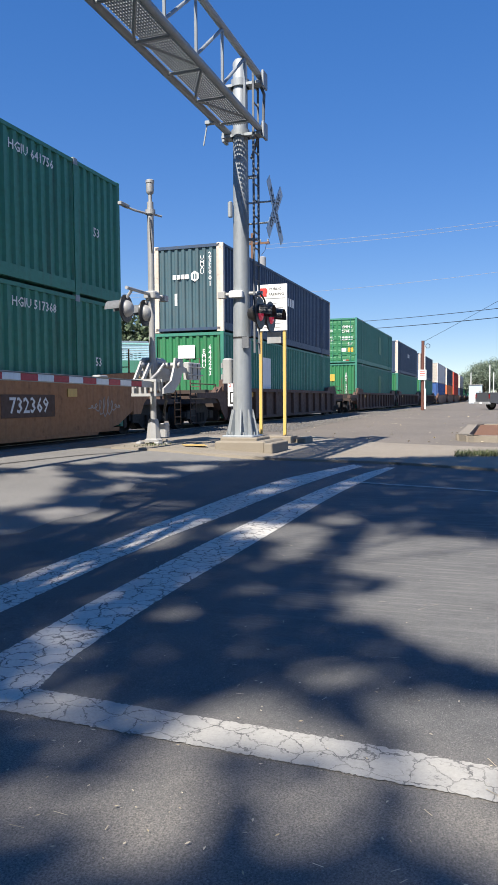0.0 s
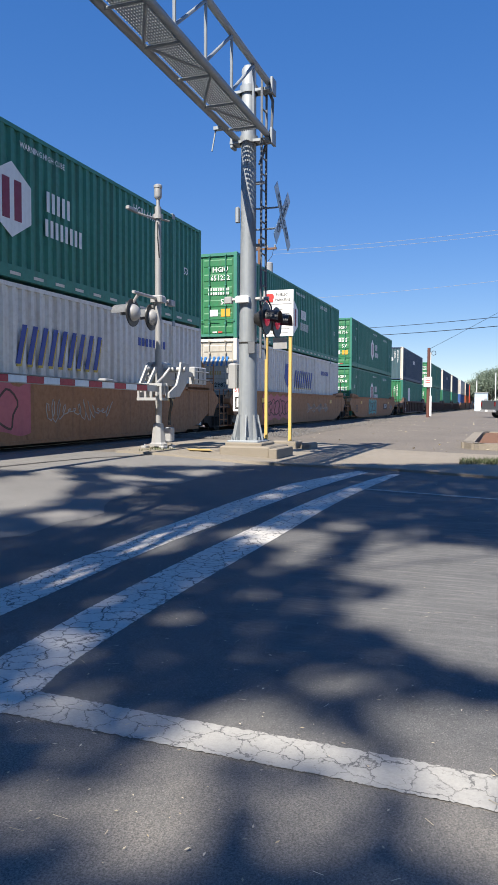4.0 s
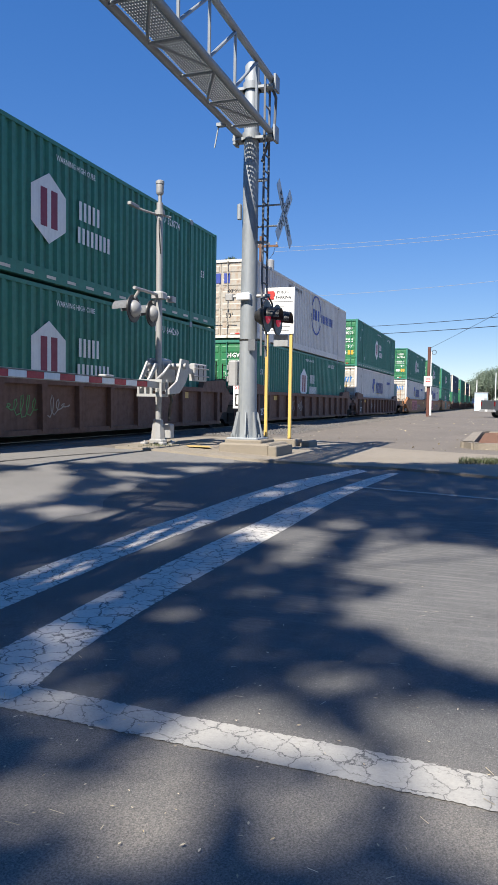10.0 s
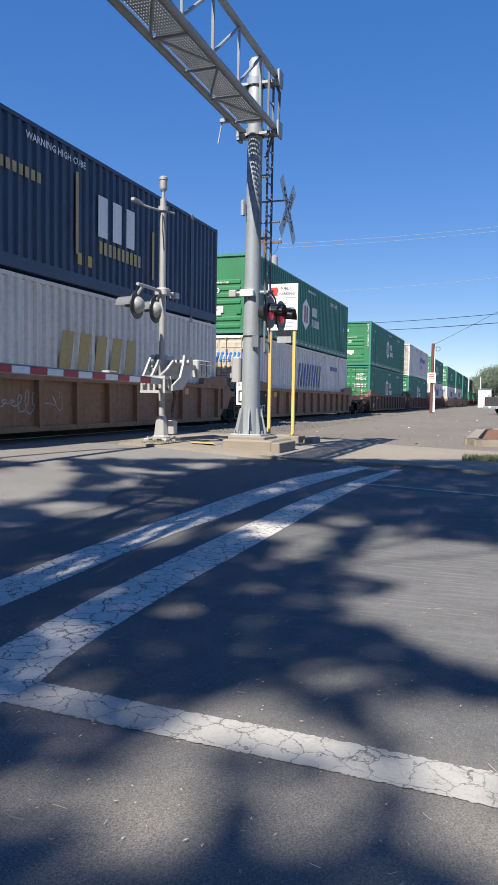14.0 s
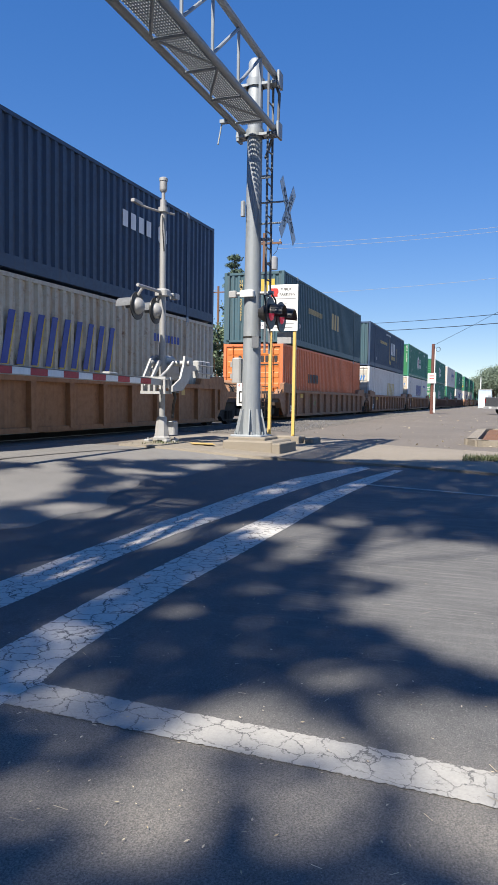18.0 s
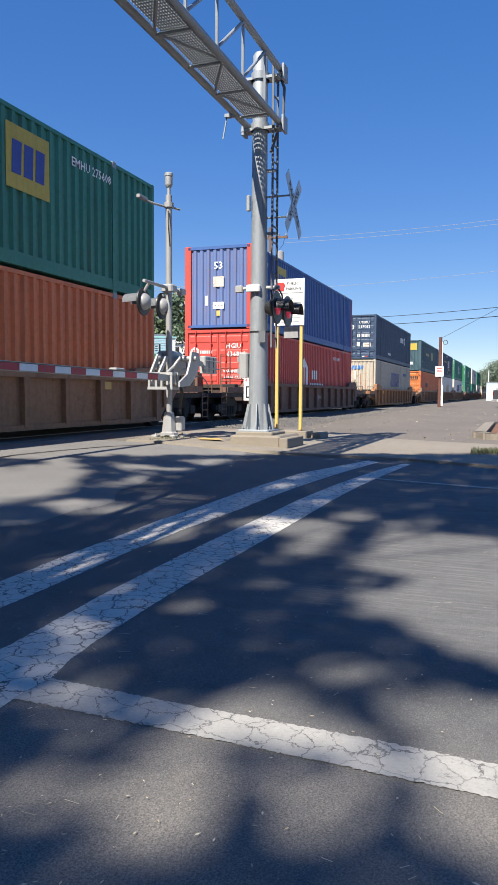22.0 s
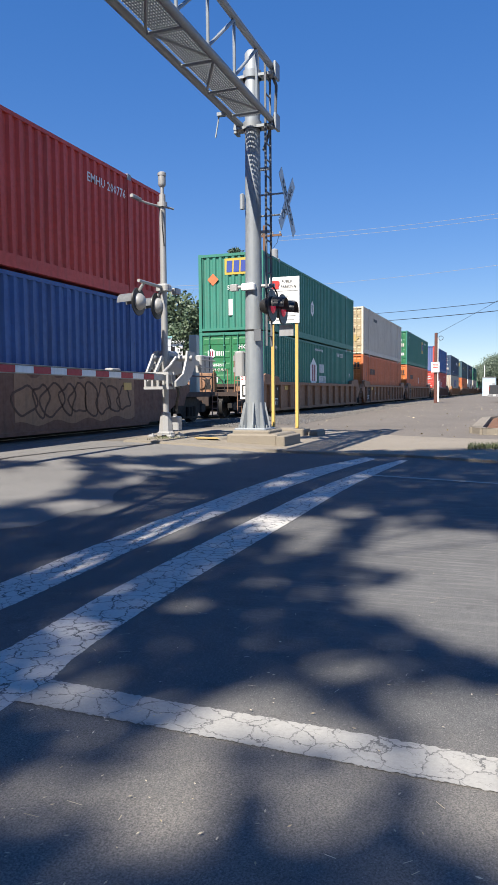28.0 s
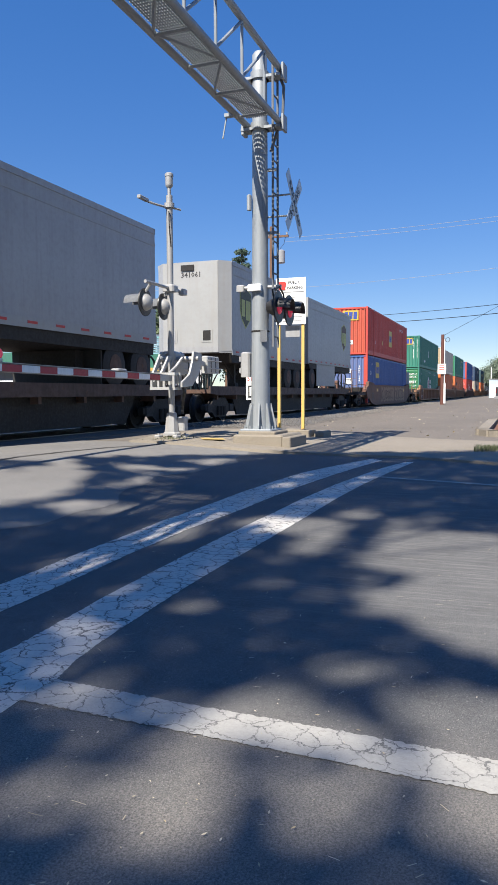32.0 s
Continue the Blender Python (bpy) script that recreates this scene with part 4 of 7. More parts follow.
container(-236.2, 1, G, "door", "green container with ribbed doors and a yellow emblem panel", end_color=C_GREEN_SUN,
          texts=(T("EMHU", 0.2, MARK_W, 0.9, 2.35), T("275608", 0.22, MARK_W, 0.75, 2.1), T("H&D", 0.16, MARK_W, 1.1, 1.72), PL("placard", C_POST, 0.45, 1.7, 0.3, 0.3), PL("label_plate", MARK_W, 0.5, 0.9, 0.4, 0.22),
                 PL("label_plate", C_POST, 1.05, 0.9, 0.36, 0.22), BAR("small_print", MARK_W, 0.9, 1.3, 0.8, 0.1, 8, 0, True)),
          marks=BADGE_SIDE[2:] + (SIDE_PL("emblem_plate", MARK_Y, 11.1, 2.0, 1.3, 1.15), lambda c: part("wordmark", side_letters_bars(1.0, 0.6), MARK_B, c, at=pose(11.1, -0.004, 2.0)),
                                ST("EMHU 275608", 0.26, MARK_W, 13.3, 2.45)))
container(-255.85, 0, C_BURNT, "door", "orange corrugated container below a tan one", end_color=C_ORANGE,
          texts=(BAR("wordmark", MARK_K, 1.05, 2.28, 1.75, 0.3, 9, 0, True), PL("stripe", MARK_K, 1.05, 2.05, 1.7, 0.06)), marks=(BAR("wordmark", MARK_K, 3.2, 1.88, 1.9, 0.35, 8), ST("53", 0.3, MARK_K, 1.05, 1.7)))
container(-255.85, 1, C_TAN, "door", "tan weathered container with lock rods and a faded placard", end_color=C_BUFF, texts=(BAR("small_print", MARK_K, 0.8, 1.55, 0.6, 0.09, 7, 0, True), BAR("small_print", MARK_K, 0.8, 1.42, 0.6, 0.09, 7, 0, True),
          lambda c: part("placard", Build().box(-0.004, 0.004, -0.16, 0.16, -0.16, 0.16), MARK_G, c, at=pose(0.008, 0.5, 1.0, 45))), marks=(BAR("small_print", MARK_K, 4.2, 2.35, 1.4, 0.2, 8), ST("WP", 0.2, MARK_K, 1.9, 2.3)))
container(-274.94, 0, G, "door", "green container low in a brown well car", end_color=C_GREEN_SUN, texts=hex_door("652515", "HGWU"), marks=common_side(number="HGIU 652515"))
container(-274.94, 1, G, "vert", "green container with a yellow emblem panel on its end", end_color=C_GREEN,
          texts=badge_end(MARK_W, "EMHU 634744")[:2] + (T("53'", 0.22, MARK_W, 1.3, 1.62), T("EMHU 634744", 0.18, MARK_W, 0.55, 1.6, 1, 90), T("WARNING HIGH CUBE", 0.12, MARK_W, 0.2, 1.7, 1, 90),
                                                     lambda c: part("placard", Build().box(-0.004, 0.004, -0.16, 0.16, -0.16, 0.16), C_BURNT, c, at=pose(0.008, 2.0, 1.95, 45)),
                                                     PL("label_plate", MARK_W, 1.3, 0.9, 0.16, 0.6)), marks=(HEX(MARK_W, 7.0, 1.5, 0.3, C_GREEN), ST("53", 0.28, MARK_W, 1.05, 1.5), BAR("small_print", MARK_W, 4.0, 0.7, 1.0, 0.2, 6)))
container(-299.12, 0, C_BLUE, "vert", "blue corrugated container with red corner posts low in a well car", post=C_RED, end_color=C_BLUE_SUN,
          texts=(T("53", 0.38, MARK_W, 1.15, 1.95), PL("label_plate", MARK_W, 1.15, 1.35, 0.44, 0.36), T("110", 0.2, MARK_K, 1.15, 1.42), T("EMHU 204", 0.15, MARK_W, 0.5, 1.8, 1, 90)), marks=BADGE_SIDE)
container(-299.12, 1, C_RED, "vert", "red corrugated container with a yellow emblem panel", end_color=C_RED_SUN, texts=badge_end(),
          marks=(SIDE_PL("emblem_plate", MARK_Y, 8.2, 1.47, 1.15, 1.1), lambda c: part("wordmark", side_letters_bars(0.85, 0.42), MARK_B, c, at=pose(8.2, -0.004, 1.47)), ST("EMHU 200776", 0.28, MARK_W, 13.2, 2.39), ST("53", 0.28, MARK_W, 2.6, 0.9), SIDE_PL("label_plate", MARK_Y, 5.0, 1.0, 0.25, 0.25)))
container(46.98, 0, G, "vert", "green container low in a well car", end_color=C_GREEN_SUN, texts=(PL("emblem_plate", MARK_Y, 1.75, 2.0, 0.6, 0.45), T("53'", 0.24, MARK_W, 1.75, 0.8), T("EMHU 275217", 0.18, MARK_W, 0.7, 1.5, 1, 90)),
          marks=(SIDE_PL("emblem_plate", C_GREEN_SUN, 9.5, 1.7, 1.2, 1.3),))
container(46.98, 1, G, "door", "green container with a red and white placard", end_color=C_GREEN_SUN, texts=hex_door("276871", "EMHU"), marks=(SIDE_PL("emblem_plate", C_GREEN_SUN, 9.5, 1.7, 1.2, 1.3),))
container(66.9, 0, G, "vert", "green container low in a well car", end_color=C_GREEN_SUN)
container(66.9, 1, C_NAVY, "vert", NAVY_LABEL, post=C_POST, marks=(BAR("wordmark", MARK_W, 8.2, 1.9, 1.5, 0.35, 4),))
container(86.7, 0, G, "vert", "green container low in a well car", end_color=C_GREEN_SUN)
container(86.7, 1, C_NAVY, "vert", NAVY_LABEL, post=C_POST)
container(111.5, 0, C_BLUE, "vert", "blue container low in a well car", texts=(PL("emblem_plate", MARK_Y, 1.2, 2.2, 0.9, 0.6),))
container(111.5, 1, W_, "door", "white container stacked on a blue one")
container(131.5, 0, C_BURNT, "door", "orange container low in a well car", end_color=C_ORANGE)
container(131.5, 1, C_NAVY, "vert", NAVY_LABEL, post=C_POST)
container(151.5, 0, C_RED, "door", "red container low in a well car", end_color=C_ORANGE)
container(151.5, 1, C_RED, "door", "red container stacked on another red one", end_color=C_ORANGE)
container(175.5, 0, C_NAVY, "vert", "navy container low in a well car")
container(175.5, 1, W_, "door", "white container stacked on a navy one")
container(199.5, 0, G, "door", "green container low in a well car", end_color=C_GREEN_SUN)
container(199.5, 1, G, "door", "green container stacked on another green one", end_color=C_GREEN_SUN)
container(223.5, 0, G, "door", "green container low in a well car", end_color=C_GREEN_SUN)
container(223.5, 1, W_, "door", "white container stacked on a green one")
# ---- well cars ----
CAR_BROWN = paint("car_brown", (0.165, 0.085, 0.058), 0.7, 0.5, 0, (0.05, 0.035, 0.025), rust=0.2)
CAR_TAN = paint("car_faded_orange", (0.35, 0.165, 0.07), 0.7, 0.45, 0, (0.10, 0.06, 0.035), rust=0.15)
CAR_RUST = paint("car_tan_brown", (0.29, 0.155, 0.085), 0.7, 0.45, 0, (0.07, 0.05, 0.03), rust=0.2)
CAR_DARK = paint("car_dark_brown", (0.10, 0.058, 0.042), 0.75, 0.5, 0, (0.04, 0.03, 0.025), rust=0.2)
# darkest of the car browns: end frames, bulkheads, stencil panels
CAR_BLACKISH = paint("car_blackish_brown", (0.05, 0.033, 0.026), 0.8, 0.5, 0, (0.03, 0.024, 0.02), rust=0.15)
GRAFFITI = [paint("spray_teal", (0.05, 0.28, 0.26), 0.5, 0.2), paint("spray_white", (0.42, 0.38, 0.34), 0.5, 0.5), paint("spray_pink", (0.5, 0.12, 0.14), 0.5, 0.2), paint("spray_green", (0.12, 0.3, 0.1), 0.5, 0.2), paint("spray_faded", (0.29, 0.17, 0.1), 0.6, 0.5)]
NEAR, FAR = SIDE - 0.21, SIDE + WID + 0.21
T_CABINET = paint("pale_green_cabinet", (0.42, 0.5, 0.46), 0.5, 0.3, 0, (0.3, 0.28, 0.25))
WHEELS = []
CACHE = {}


def cached(key, make):
    if key not in CACHE:
        CACHE[key] = make()
    return CACHE[key]


def wheelset_mesh():
    b = Build()
    for y, o in ((-0.752, -1), (0.752, 1)):
        b.lathe((0, y - 0.07 * o, 0), (0, o, 0), [(-0.012, 0.45), (0.02, 0.455), (0.03, 0.42), (0.15, 0.415), (0.15, 0.36), (0.10, 0.33), (0.10, 0.16), (0.17, 0.12), (0.17, 0.08)], 24)
    b.tube((0, -1.05, 0), (0, 1.05, 0), 0.08, n=12)
    for s in (-1, 1):
        for k in range(3):
            a = k * 2.094
            b.tube((0.05 * math.cos(a), 1.05 * s, 0.05 * math.sin(a)), (0.05 * math.cos(a), 1.08 * s, 0.05 * math.sin(a)), 0.018, n=6)
    return b.mesh("wheelset", DARK, True)


def truck_mesh():
    b = Build()
    for y0, y1 in ((-1.13, -0.98), (0.98, 1.13)):
        b.prism([(-1.15, 0.36), (-1.15, 0.52), (-0.7, 0.56), (-0.45, 0.74), (0.45, 0.74), (0.7, 0.56), (1.15, 0.52), (1.15, 0.36), (0.72, 0.34), (0.42, 0.14), (-0.42, 0.14), (-0.72, 0.34)], "xz", y0, y1)
        for x in (-0.22, 0.0, 0.22):
            b.tube((x, (y0 + y1) / 2 + (0.1 if y0 > 0 else -0.1), 0.2), (x, (y0 + y1) / 2 + (0.1 if y0 > 0 else -0.1), 0.48), 0.07, n=8)
        for x in (-0.89, 0.89):
            b.bev(x - 0.17, x + 0.17, y0 - 0.04, y1 + 0.04, 0.30, 0.55, 0.03)
    b.box(-0.24, 0.24, -0.98, 0.98, 0.45, 0.68)
    return b.mesh("truck", DARK)


def truck(car, x):
    tr = part("truck", cached("truck", truck_mesh), DARK, car, "dark cast-steel truck", at=pose(x, TRACK_Y, RAIL))
    for dx in (-0.89, 0.89):
        w = part("wheelset", cached("wheelset", wheelset_mesh), DARK, tr)
        w.matrix_parent_inverse = pose(dx, 0, 0.42)
        WHEELS.append(w)


def sill(y0, y1, smooth):
    b = Build()
    if smooth:
        b.prism([(-0.55, 1.12), (-0.2, 1.02), (0.5, 0.72), (1.5, 0.56), (LEN - 1.5, 0.56), (LEN - 0.5, 0.72), (LEN + 0.2, 1.02), (LEN + 0.55, 1.12), (LEN + 0.55, 1.48), (LEN + 0.2, 1.78), (-0.2, 1.78), (-0.55, 1.48)], "xz", y0 + 0.07, y1 - 0.06)
        b.box(-0.2, LEN + 0.2, y0 + 0.03, y1, 1.73, 1.8)
        b.box(1.5, LEN - 1.5, y0 + 0.03, y1, 0.53, 0.60)
    else:
        b.prism([(-0.55, 1.02), (-0.1, 0.62), (LEN + 0.1, 0.62), (LEN + 0.55, 1.02), (LEN + 0.55, 1.66), (-0.55, 1.66)], "xz", y0 + 0.12, y1 - 0.03)
        b.box(0.0, LEN, y0 + 0.03, y1, 0.60, 0.70)
        b.box(-0.6, LEN + 0.6, y0 + 0.01, y1, 1.58, 1.70)
    return b


def well_unit(car, x, mat, smooth, far_rear, far_front, mark, rnd):
    """One well. far_rear, far_front: how far the platform goes beyond the well at each end."""
    tag = mat.name, smooth
    part("side_sill", cached(("near", *tag), lambda: sill(NEAR, SIDE - 0.02, smooth).mesh("side_sill", mat)), mat, car, at=pose(x, 0, 0))
    part("side_sill", cached(("far", *tag), lambda: sill(SIDE + WID + 0.02, FAR, smooth).mesh("side_sill", mat)), mat, car, at=pose(x, 0, 0))
    beam = cached(("floor", *tag), lambda: Build().box(-0.7, 0.7, SIDE, SIDE + WID, 0.57, 0.66).mesh("floor_beam", mat))
    for dx in (0.9, 8.1, LEN - 0.9):
        part("floor_beam", beam, mat, car, at=pose(x + dx, 0, 0))
    if not smooth:
        rib = cached(("rib", *tag), lambda: Build().prism([(-0.075, 0.66), (0.075, 0.66), (0.09, 1.58), (-0.09, 1.58)], "xz", NEAR + 0.005, NEAR + 0.15).mesh("rib", mat))
        for k in range(13):
            part("rib", rib, mat, car, at=pose(x + 0.2 + k * (LEN - 0.4) / 12, 0, 0))
    for sg, x0, go in ((-1, x - 0.55, far_rear), (1, x + LEN + 0.55, far_front)):
        b = Build()
        b.box(min(x0, x0 + sg * go), max(x0, x0 + sg * go), NEAR + 0.12, FAR - 0.12, 1.18, 1.32)
        b.box(min(x0, x0 + sg * go), max(x0, x0 + sg * go), TRACK_Y - 0.35, TRACK_Y + 0.35, 0.86, 1.2)
        part("end_frame", b, CAR_BLACKISH, car, "blackish brown frame over the truck")
        out = sg * (0.5 if smooth else max(0.5, go - 0.35))
        poly = [(x0 - sg * 0.3, 0.95), (x0 + sg * 0.1, 0.95), (x0 + sg * 0.28, 1.22), (x0 + sg * 0.45, 1.33), (x0 + out, 1.35), (x0 + out, 1.5), (x0 + sg * 0.42, 1.53), (x0 + sg * 0.1, 1.72), (x0 - sg * 0.3, 1.72)]
        part("end_platform", Build().prism(poly, "xz", NEAR + 0.06, NEAR + 0.30), mat, car)
        part("end_platform", Build().prism(poly, "xz", FAR - 0.30, FAR - 0.06), mat, car)
        xb = x0 - sg * 0.28
        part("end_bulkhead", Build().box(xb - 0.06, xb + 0.06, NEAR + 0.3, FAR - 0.3, 0.62, 1.62).box(xb - 0.12, xb + 0.12, NEAR + 0.3, FAR - 0.3, 1.5, 1.62), CAR_BLACKISH, car)
        xe = x0 + sg * (go - 0.12)
        for y in (NEAR + 0.16, FAR - 0.16):
            part("handrail", Build().path([(xe, y, 1.3), (xe, y, 1.78), (x0 + sg * 0.35, y, 1.78), (x0 + sg * 0.35, y, 1.3)], 0.018, 6), mat, car)
        part("handrail", Build().path([(xe, NEAR + 0.5, 1.3), (xe, NEAR + 0.5, 2.05), (xe, NEAR + 1.0, 2.05), (xe, NEAR + 1.0, 1.3)], 0.016, 6), mat, car)
        rung = cached(("rung", mat.name), lambda: Build().tube((-0.2, 0, 0), (0.2, 0, 0), 0.014, n=6).mesh("step_rung", mat))
        stile = cached(("stile", mat.name), lambda: Build().tube((0, 0, 0.6), (0, 0, 1.3), 0.014, n=6).mesh("step_stile", mat))
        for k in range(4):
            part("step_rung", rung, mat, car, at=pose(xe, NEAR + 0.08, 0.62 + 0.2 * k))
        for dx in (-0.2, 0.2):
            part("step_stile", stile, mat, car, at=pose(xe + dx, NEAR + 0.08, 0))
        hose = cached("hose", lambda: Build().path([(0, 0.36 * (1 - math.cos(k * math.pi / 8)), 0.55 * math.sin(k * math.pi / 8)) for k in range(9)], 0.018, 6).mesh("air_hose", RUBBER))
        for q in range(3):
            part("air_hose", hose, RUBBER, car, at=pose(xe + 0.02, TRACK_Y - 0.9 + 0.5 * q, 1.3))
        stand = Build().path([(x0 + sg * 0.55, NEAR + 0.62, 1.3), (x0 + sg * 0.55, NEAR + 0.62, 2.62), (x0 + sg * 0.55, NEAR + 0.96, 2.62), (x0 + sg * 0.55, NEAR + 0.96, 1.3)], 0.022, 6)
        for z in (1.72, 2.16):
            stand.tube((x0 + sg * 0.55, NEAR + 0.62, z), (x0 + sg * 0.55, NEAR + 0.96, z), 0.014, n=6)
        part("grab_stand", stand, mat, car)
        xs_ = x0 + sg * 0.5
        box = part("brake_stand", Build().prism([(xs_ - 0.22, 1.32), (xs_ + 0.22, 1.32), (xs_ + 0.22, 1.98), (xs_ + 0.1, 2.04), (xs_ - 0.1, 2.04), (xs_ - 0.22, 1.98)], "xz", FAR - 1.25, FAR - 0.4), mat, car)
        # flat dark plate stands for the shade inside a recess
        part("recess_shade_plate", Build().box(xs_ - 0.228, xs_ - 0.22, FAR - 1.17, FAR - 0.48, 1.42, 1.78), DARK, box)
        part("brake_wheel", Build().lathe((xs_ - 0.27, FAR - 0.82, 1.6), (1, 0, 0), [(0, 0.16), (0.012, 0.18), (0.03, 0.18), (0.04, 0.15), (0.02, 0.13)], 14), mat, box)
        part("gear_box", Build().bev(x0 + sg * 0.62 - 0.16, x0 + sg * 0.62 + 0.16, NEAR + 0.35, NEAR + 0.85, 1.32, 1.62, 0.02), DARK, car)
        part("guide_ledge", Build().prism([(x0 - sg * 0.05, 1.7), (x0 - sg * 1.95, 1.7), (x0 - sg * 1.85, 1.88), (x0 - sg * 0.3, 1.98), (x0 - sg * 0.05, 1.92)], "xz", NEAR + 0.03, NEAR + 0.2), mat, car)
    if mark:
        part("stencil_panel", Build().box(x + 0.32, x + 1.42, NEAR + 0.075, NEAR + 0.125, 0.64, 1.56), CAR_BLACKISH, car, "dark stencil panel")
        part("lettering", letters("48", 0.13, MARK_W), MARK_W, car, at=pose(x + 1.18, NEAR + 0.07, 1.42))
        part("lettering", letters(mark, 0.36, MARK_W), MARK_W, car, at=pose(x + 0.86, NEAR + 0.07, 0.92))
    part("reflector", Build().box(x + 2.3, x + 2.75, NEAR + (0.05 if smooth else 0.1), NEAR + (0.066 if smooth else 0.118), 1.38, 1.55), YELLOW, car)
    part("reflector", Build().box(x + 13.5, x + 13.85, NEAR + (0.05 if smooth else 0.1), NEAR + (0.066 if smooth else 0.118), 1.38, 1.55), YELLOW, car)
    if smooth:
        part("lettering", letters("53", 0.62, MARK_K), MARK_K, car, at=pose(x + 1.1, NEAR + 0.06, 1.06))


def ribbon(pts, w, y0, y1):
    """A flat brush stroke of width w along points (x, z), standing between y0 and y1."""
    n = len(pts)
    left, right = [], []
    for k, p in enumerate(pts):
        d = (Vector(pts[min(k + 1, n - 1)]) - Vector(pts[max(k - 1, 0)])).normalized() * w
        left.append((p[0] - d.y, p[1] + d.x))
        right.append((p[0] + d.y, p[1] - d.x))
    b = Build()
    b.v = [(x, y, z) for x, z in left + right for y in (y0, y1)]
    for k in range(n - 1):
        i, j = 2 * k, 2 * (n + k)
        b.f += [(i, j, j + 2, i + 2), (i + 1, i + 3, j + 3, j + 1), (i, i + 2, i + 3, i + 1), (j, j + 1, j + 3, j + 2)]
    b.f += [(0, 1, 2 * n + 1, 2 * n), (2 * n - 2, 4 * n - 2, 4 * n - 1, 2 * n - 1)]
    return b


def scrawl(car, x0, x1, mat, rnd, tall=0.26, filled=False, back=0.0):
    """Spray paint on the sill that spells nothing: a running hand, or swollen shapes with dark outlines on a painted ground."""
    face = NEAR + back + 0.069
    if filled:
        n = int((x1 - x0) * 6)
        top = [(x0 + (x1 - x0) * k / n, 1.2 + tall * (1.05 + 0.14 * math.sin(k * 1.3) + 0.1 * rnd.random())) for k in range(n + 1)]
        low = [(x1 - (x1 - x0) * k / n, 1.16 - tall * (1.0 + 0.12 * math.sin(k * 0.9))) for k in range(n + 1)]
        ground = part("graffiti", Build().prism(top + low, "xz", face - 0.004, face), mat, car, "patch of spray paint with swollen outlined shapes")
        x = x0 + 0.3
        while x < x1 - 0.3:
            w, h = rnd.uniform(0.24, 0.36), tall * rnd.uniform(0.6, 0.85)
            ph, lobes = rnd.uniform(0, 6.28), rnd.choice((2, 3, 3))
            loop = [(x + w * math.cos(a) * (1 + 0.28 * math.cos(lobes * a + ph)), 1.18 + h * math.sin(a) * (1 + 0.22 * math.sin(lobes * a + ph))) for a in [2 * math.pi * q / 22 for q in range(23)]]
            part("stroke", ribbon(loop, 0.022, face - 0.008, face - 0.004), CAR_DARK, ground)
            x += w * 1.55
        return
    pts = []
    step, phase, n = rnd.uniform(0.17, 0.24), rnd.uniform(0, 6.28), int((x1 - x0) / 0.03)
    for k in range(n + 1):
        u = (x1 - x0) * k / n
        a = 2 * math.pi * u / step + phase
        swell = 0.55 + 0.45 * math.sin(u * 5.3 + phase)
        pts.append((x0 + u + 0.5 * step * math.cos(a), 1.16 + tall * swell * math.sin(a * (1 + 0.02 * math.sin(u * 3)))))
    part("graffiti", ribbon(pts, 0.012, face - 0.006, face), mat, car, "spray-painted scrawl")


def well_car(units, mat, smooth, mark, label, tags=(), stamp=None):
    """units: the containers' rear ends, front well first."""
    rear = units[-1]
    car = thing("well_car", label, "rail car", "cars of the train", pose(rear, 0, 0))
    rnd = random.Random(int(abs(rear)) + 3)
    xs = [u - rear for u in units]
    for i, x in enumerate(xs):
        gap_front = (xs[i - 1] - x - LEN) / 2 if i else 3.1
        gap_rear = (x - xs[i + 1] - LEN) / 2 if i + 1 < len(xs) else 3.1
        well_unit(car, x, mat, smooth, gap_rear - 0.6, gap_front - 0.6, mark, rnd)
        if i:
            truck(car, x + LEN + gap_front)
    truck(car, xs[0] + LEN + 1.75)
    truck(car, -1.75)
    for x0, sg in ((xs[0] + LEN + 3.0, 1), (-3.0, -1)):
        b = Build().box(min(x0, x0 + sg * 0.75), max(x0, x0 + sg * 0.75), TRACK_Y - 0.1, TRACK_Y + 0.1, 0.82, 1.04)
        b.bev(x0 + sg * 0.62 - 0.16, x0 + sg * 0.62 + 0.16, TRACK_Y - 0.19, TRACK_Y + 0.19, 0.78, 1.1, 0.03)
        part("coupler", b, DARK, car)
    if int(rear) in (-102, -299):
        x = xs[0] + LEN + 2.1
        part("equipment_cabinet", Build().bev(x, x + 0.22, NEAR + 0.3, NEAR + 0.55, 1.32, 3.0, 0.02), T_CABINET, car, "tall pale green steel cabinet")
    for a, b_, m in tags:
        scrawl(car, a, b_, GRAFFITI[m], rnd, 0.24 if m in (1, 3) else 0.42, m not in (1, 3), 0.0 if smooth else 0.05)
    if stamp:
        part("stencil_panel", Build().box(stamp[0] - 0.85, stamp[0] + 0.85, NEAR + 0.056, NEAR + 0.066, 0.98, 1.42), CAR_DARK, car, "dark stencil panel")
        part("lettering", letters(stamp[1], 0.42, MARK_W), MARK_W, car, at=pose(stamp[0], NEAR + 0.05, 1.2))
    if int(rear) == -274:
        b = Build()
        for k in range(3):
            b.prism([(28.0 + 0.32 * k, 1.02), (28.14 + 0.32 * k, 1.02), (28.2 + 0.32 * k, 1.3), (27.94 + 0.32 * k, 1.3)], "xz", NEAR + 0.108, NEAR + 0.118)
        part("wordmark", b, CAR_DARK, car)
    MOVING.append((car, car.matrix_basis.copy()))
    return car


well_car([22.95], CAR_DARK, False, "25T", "dark brown ribbed well car carrying two containers")
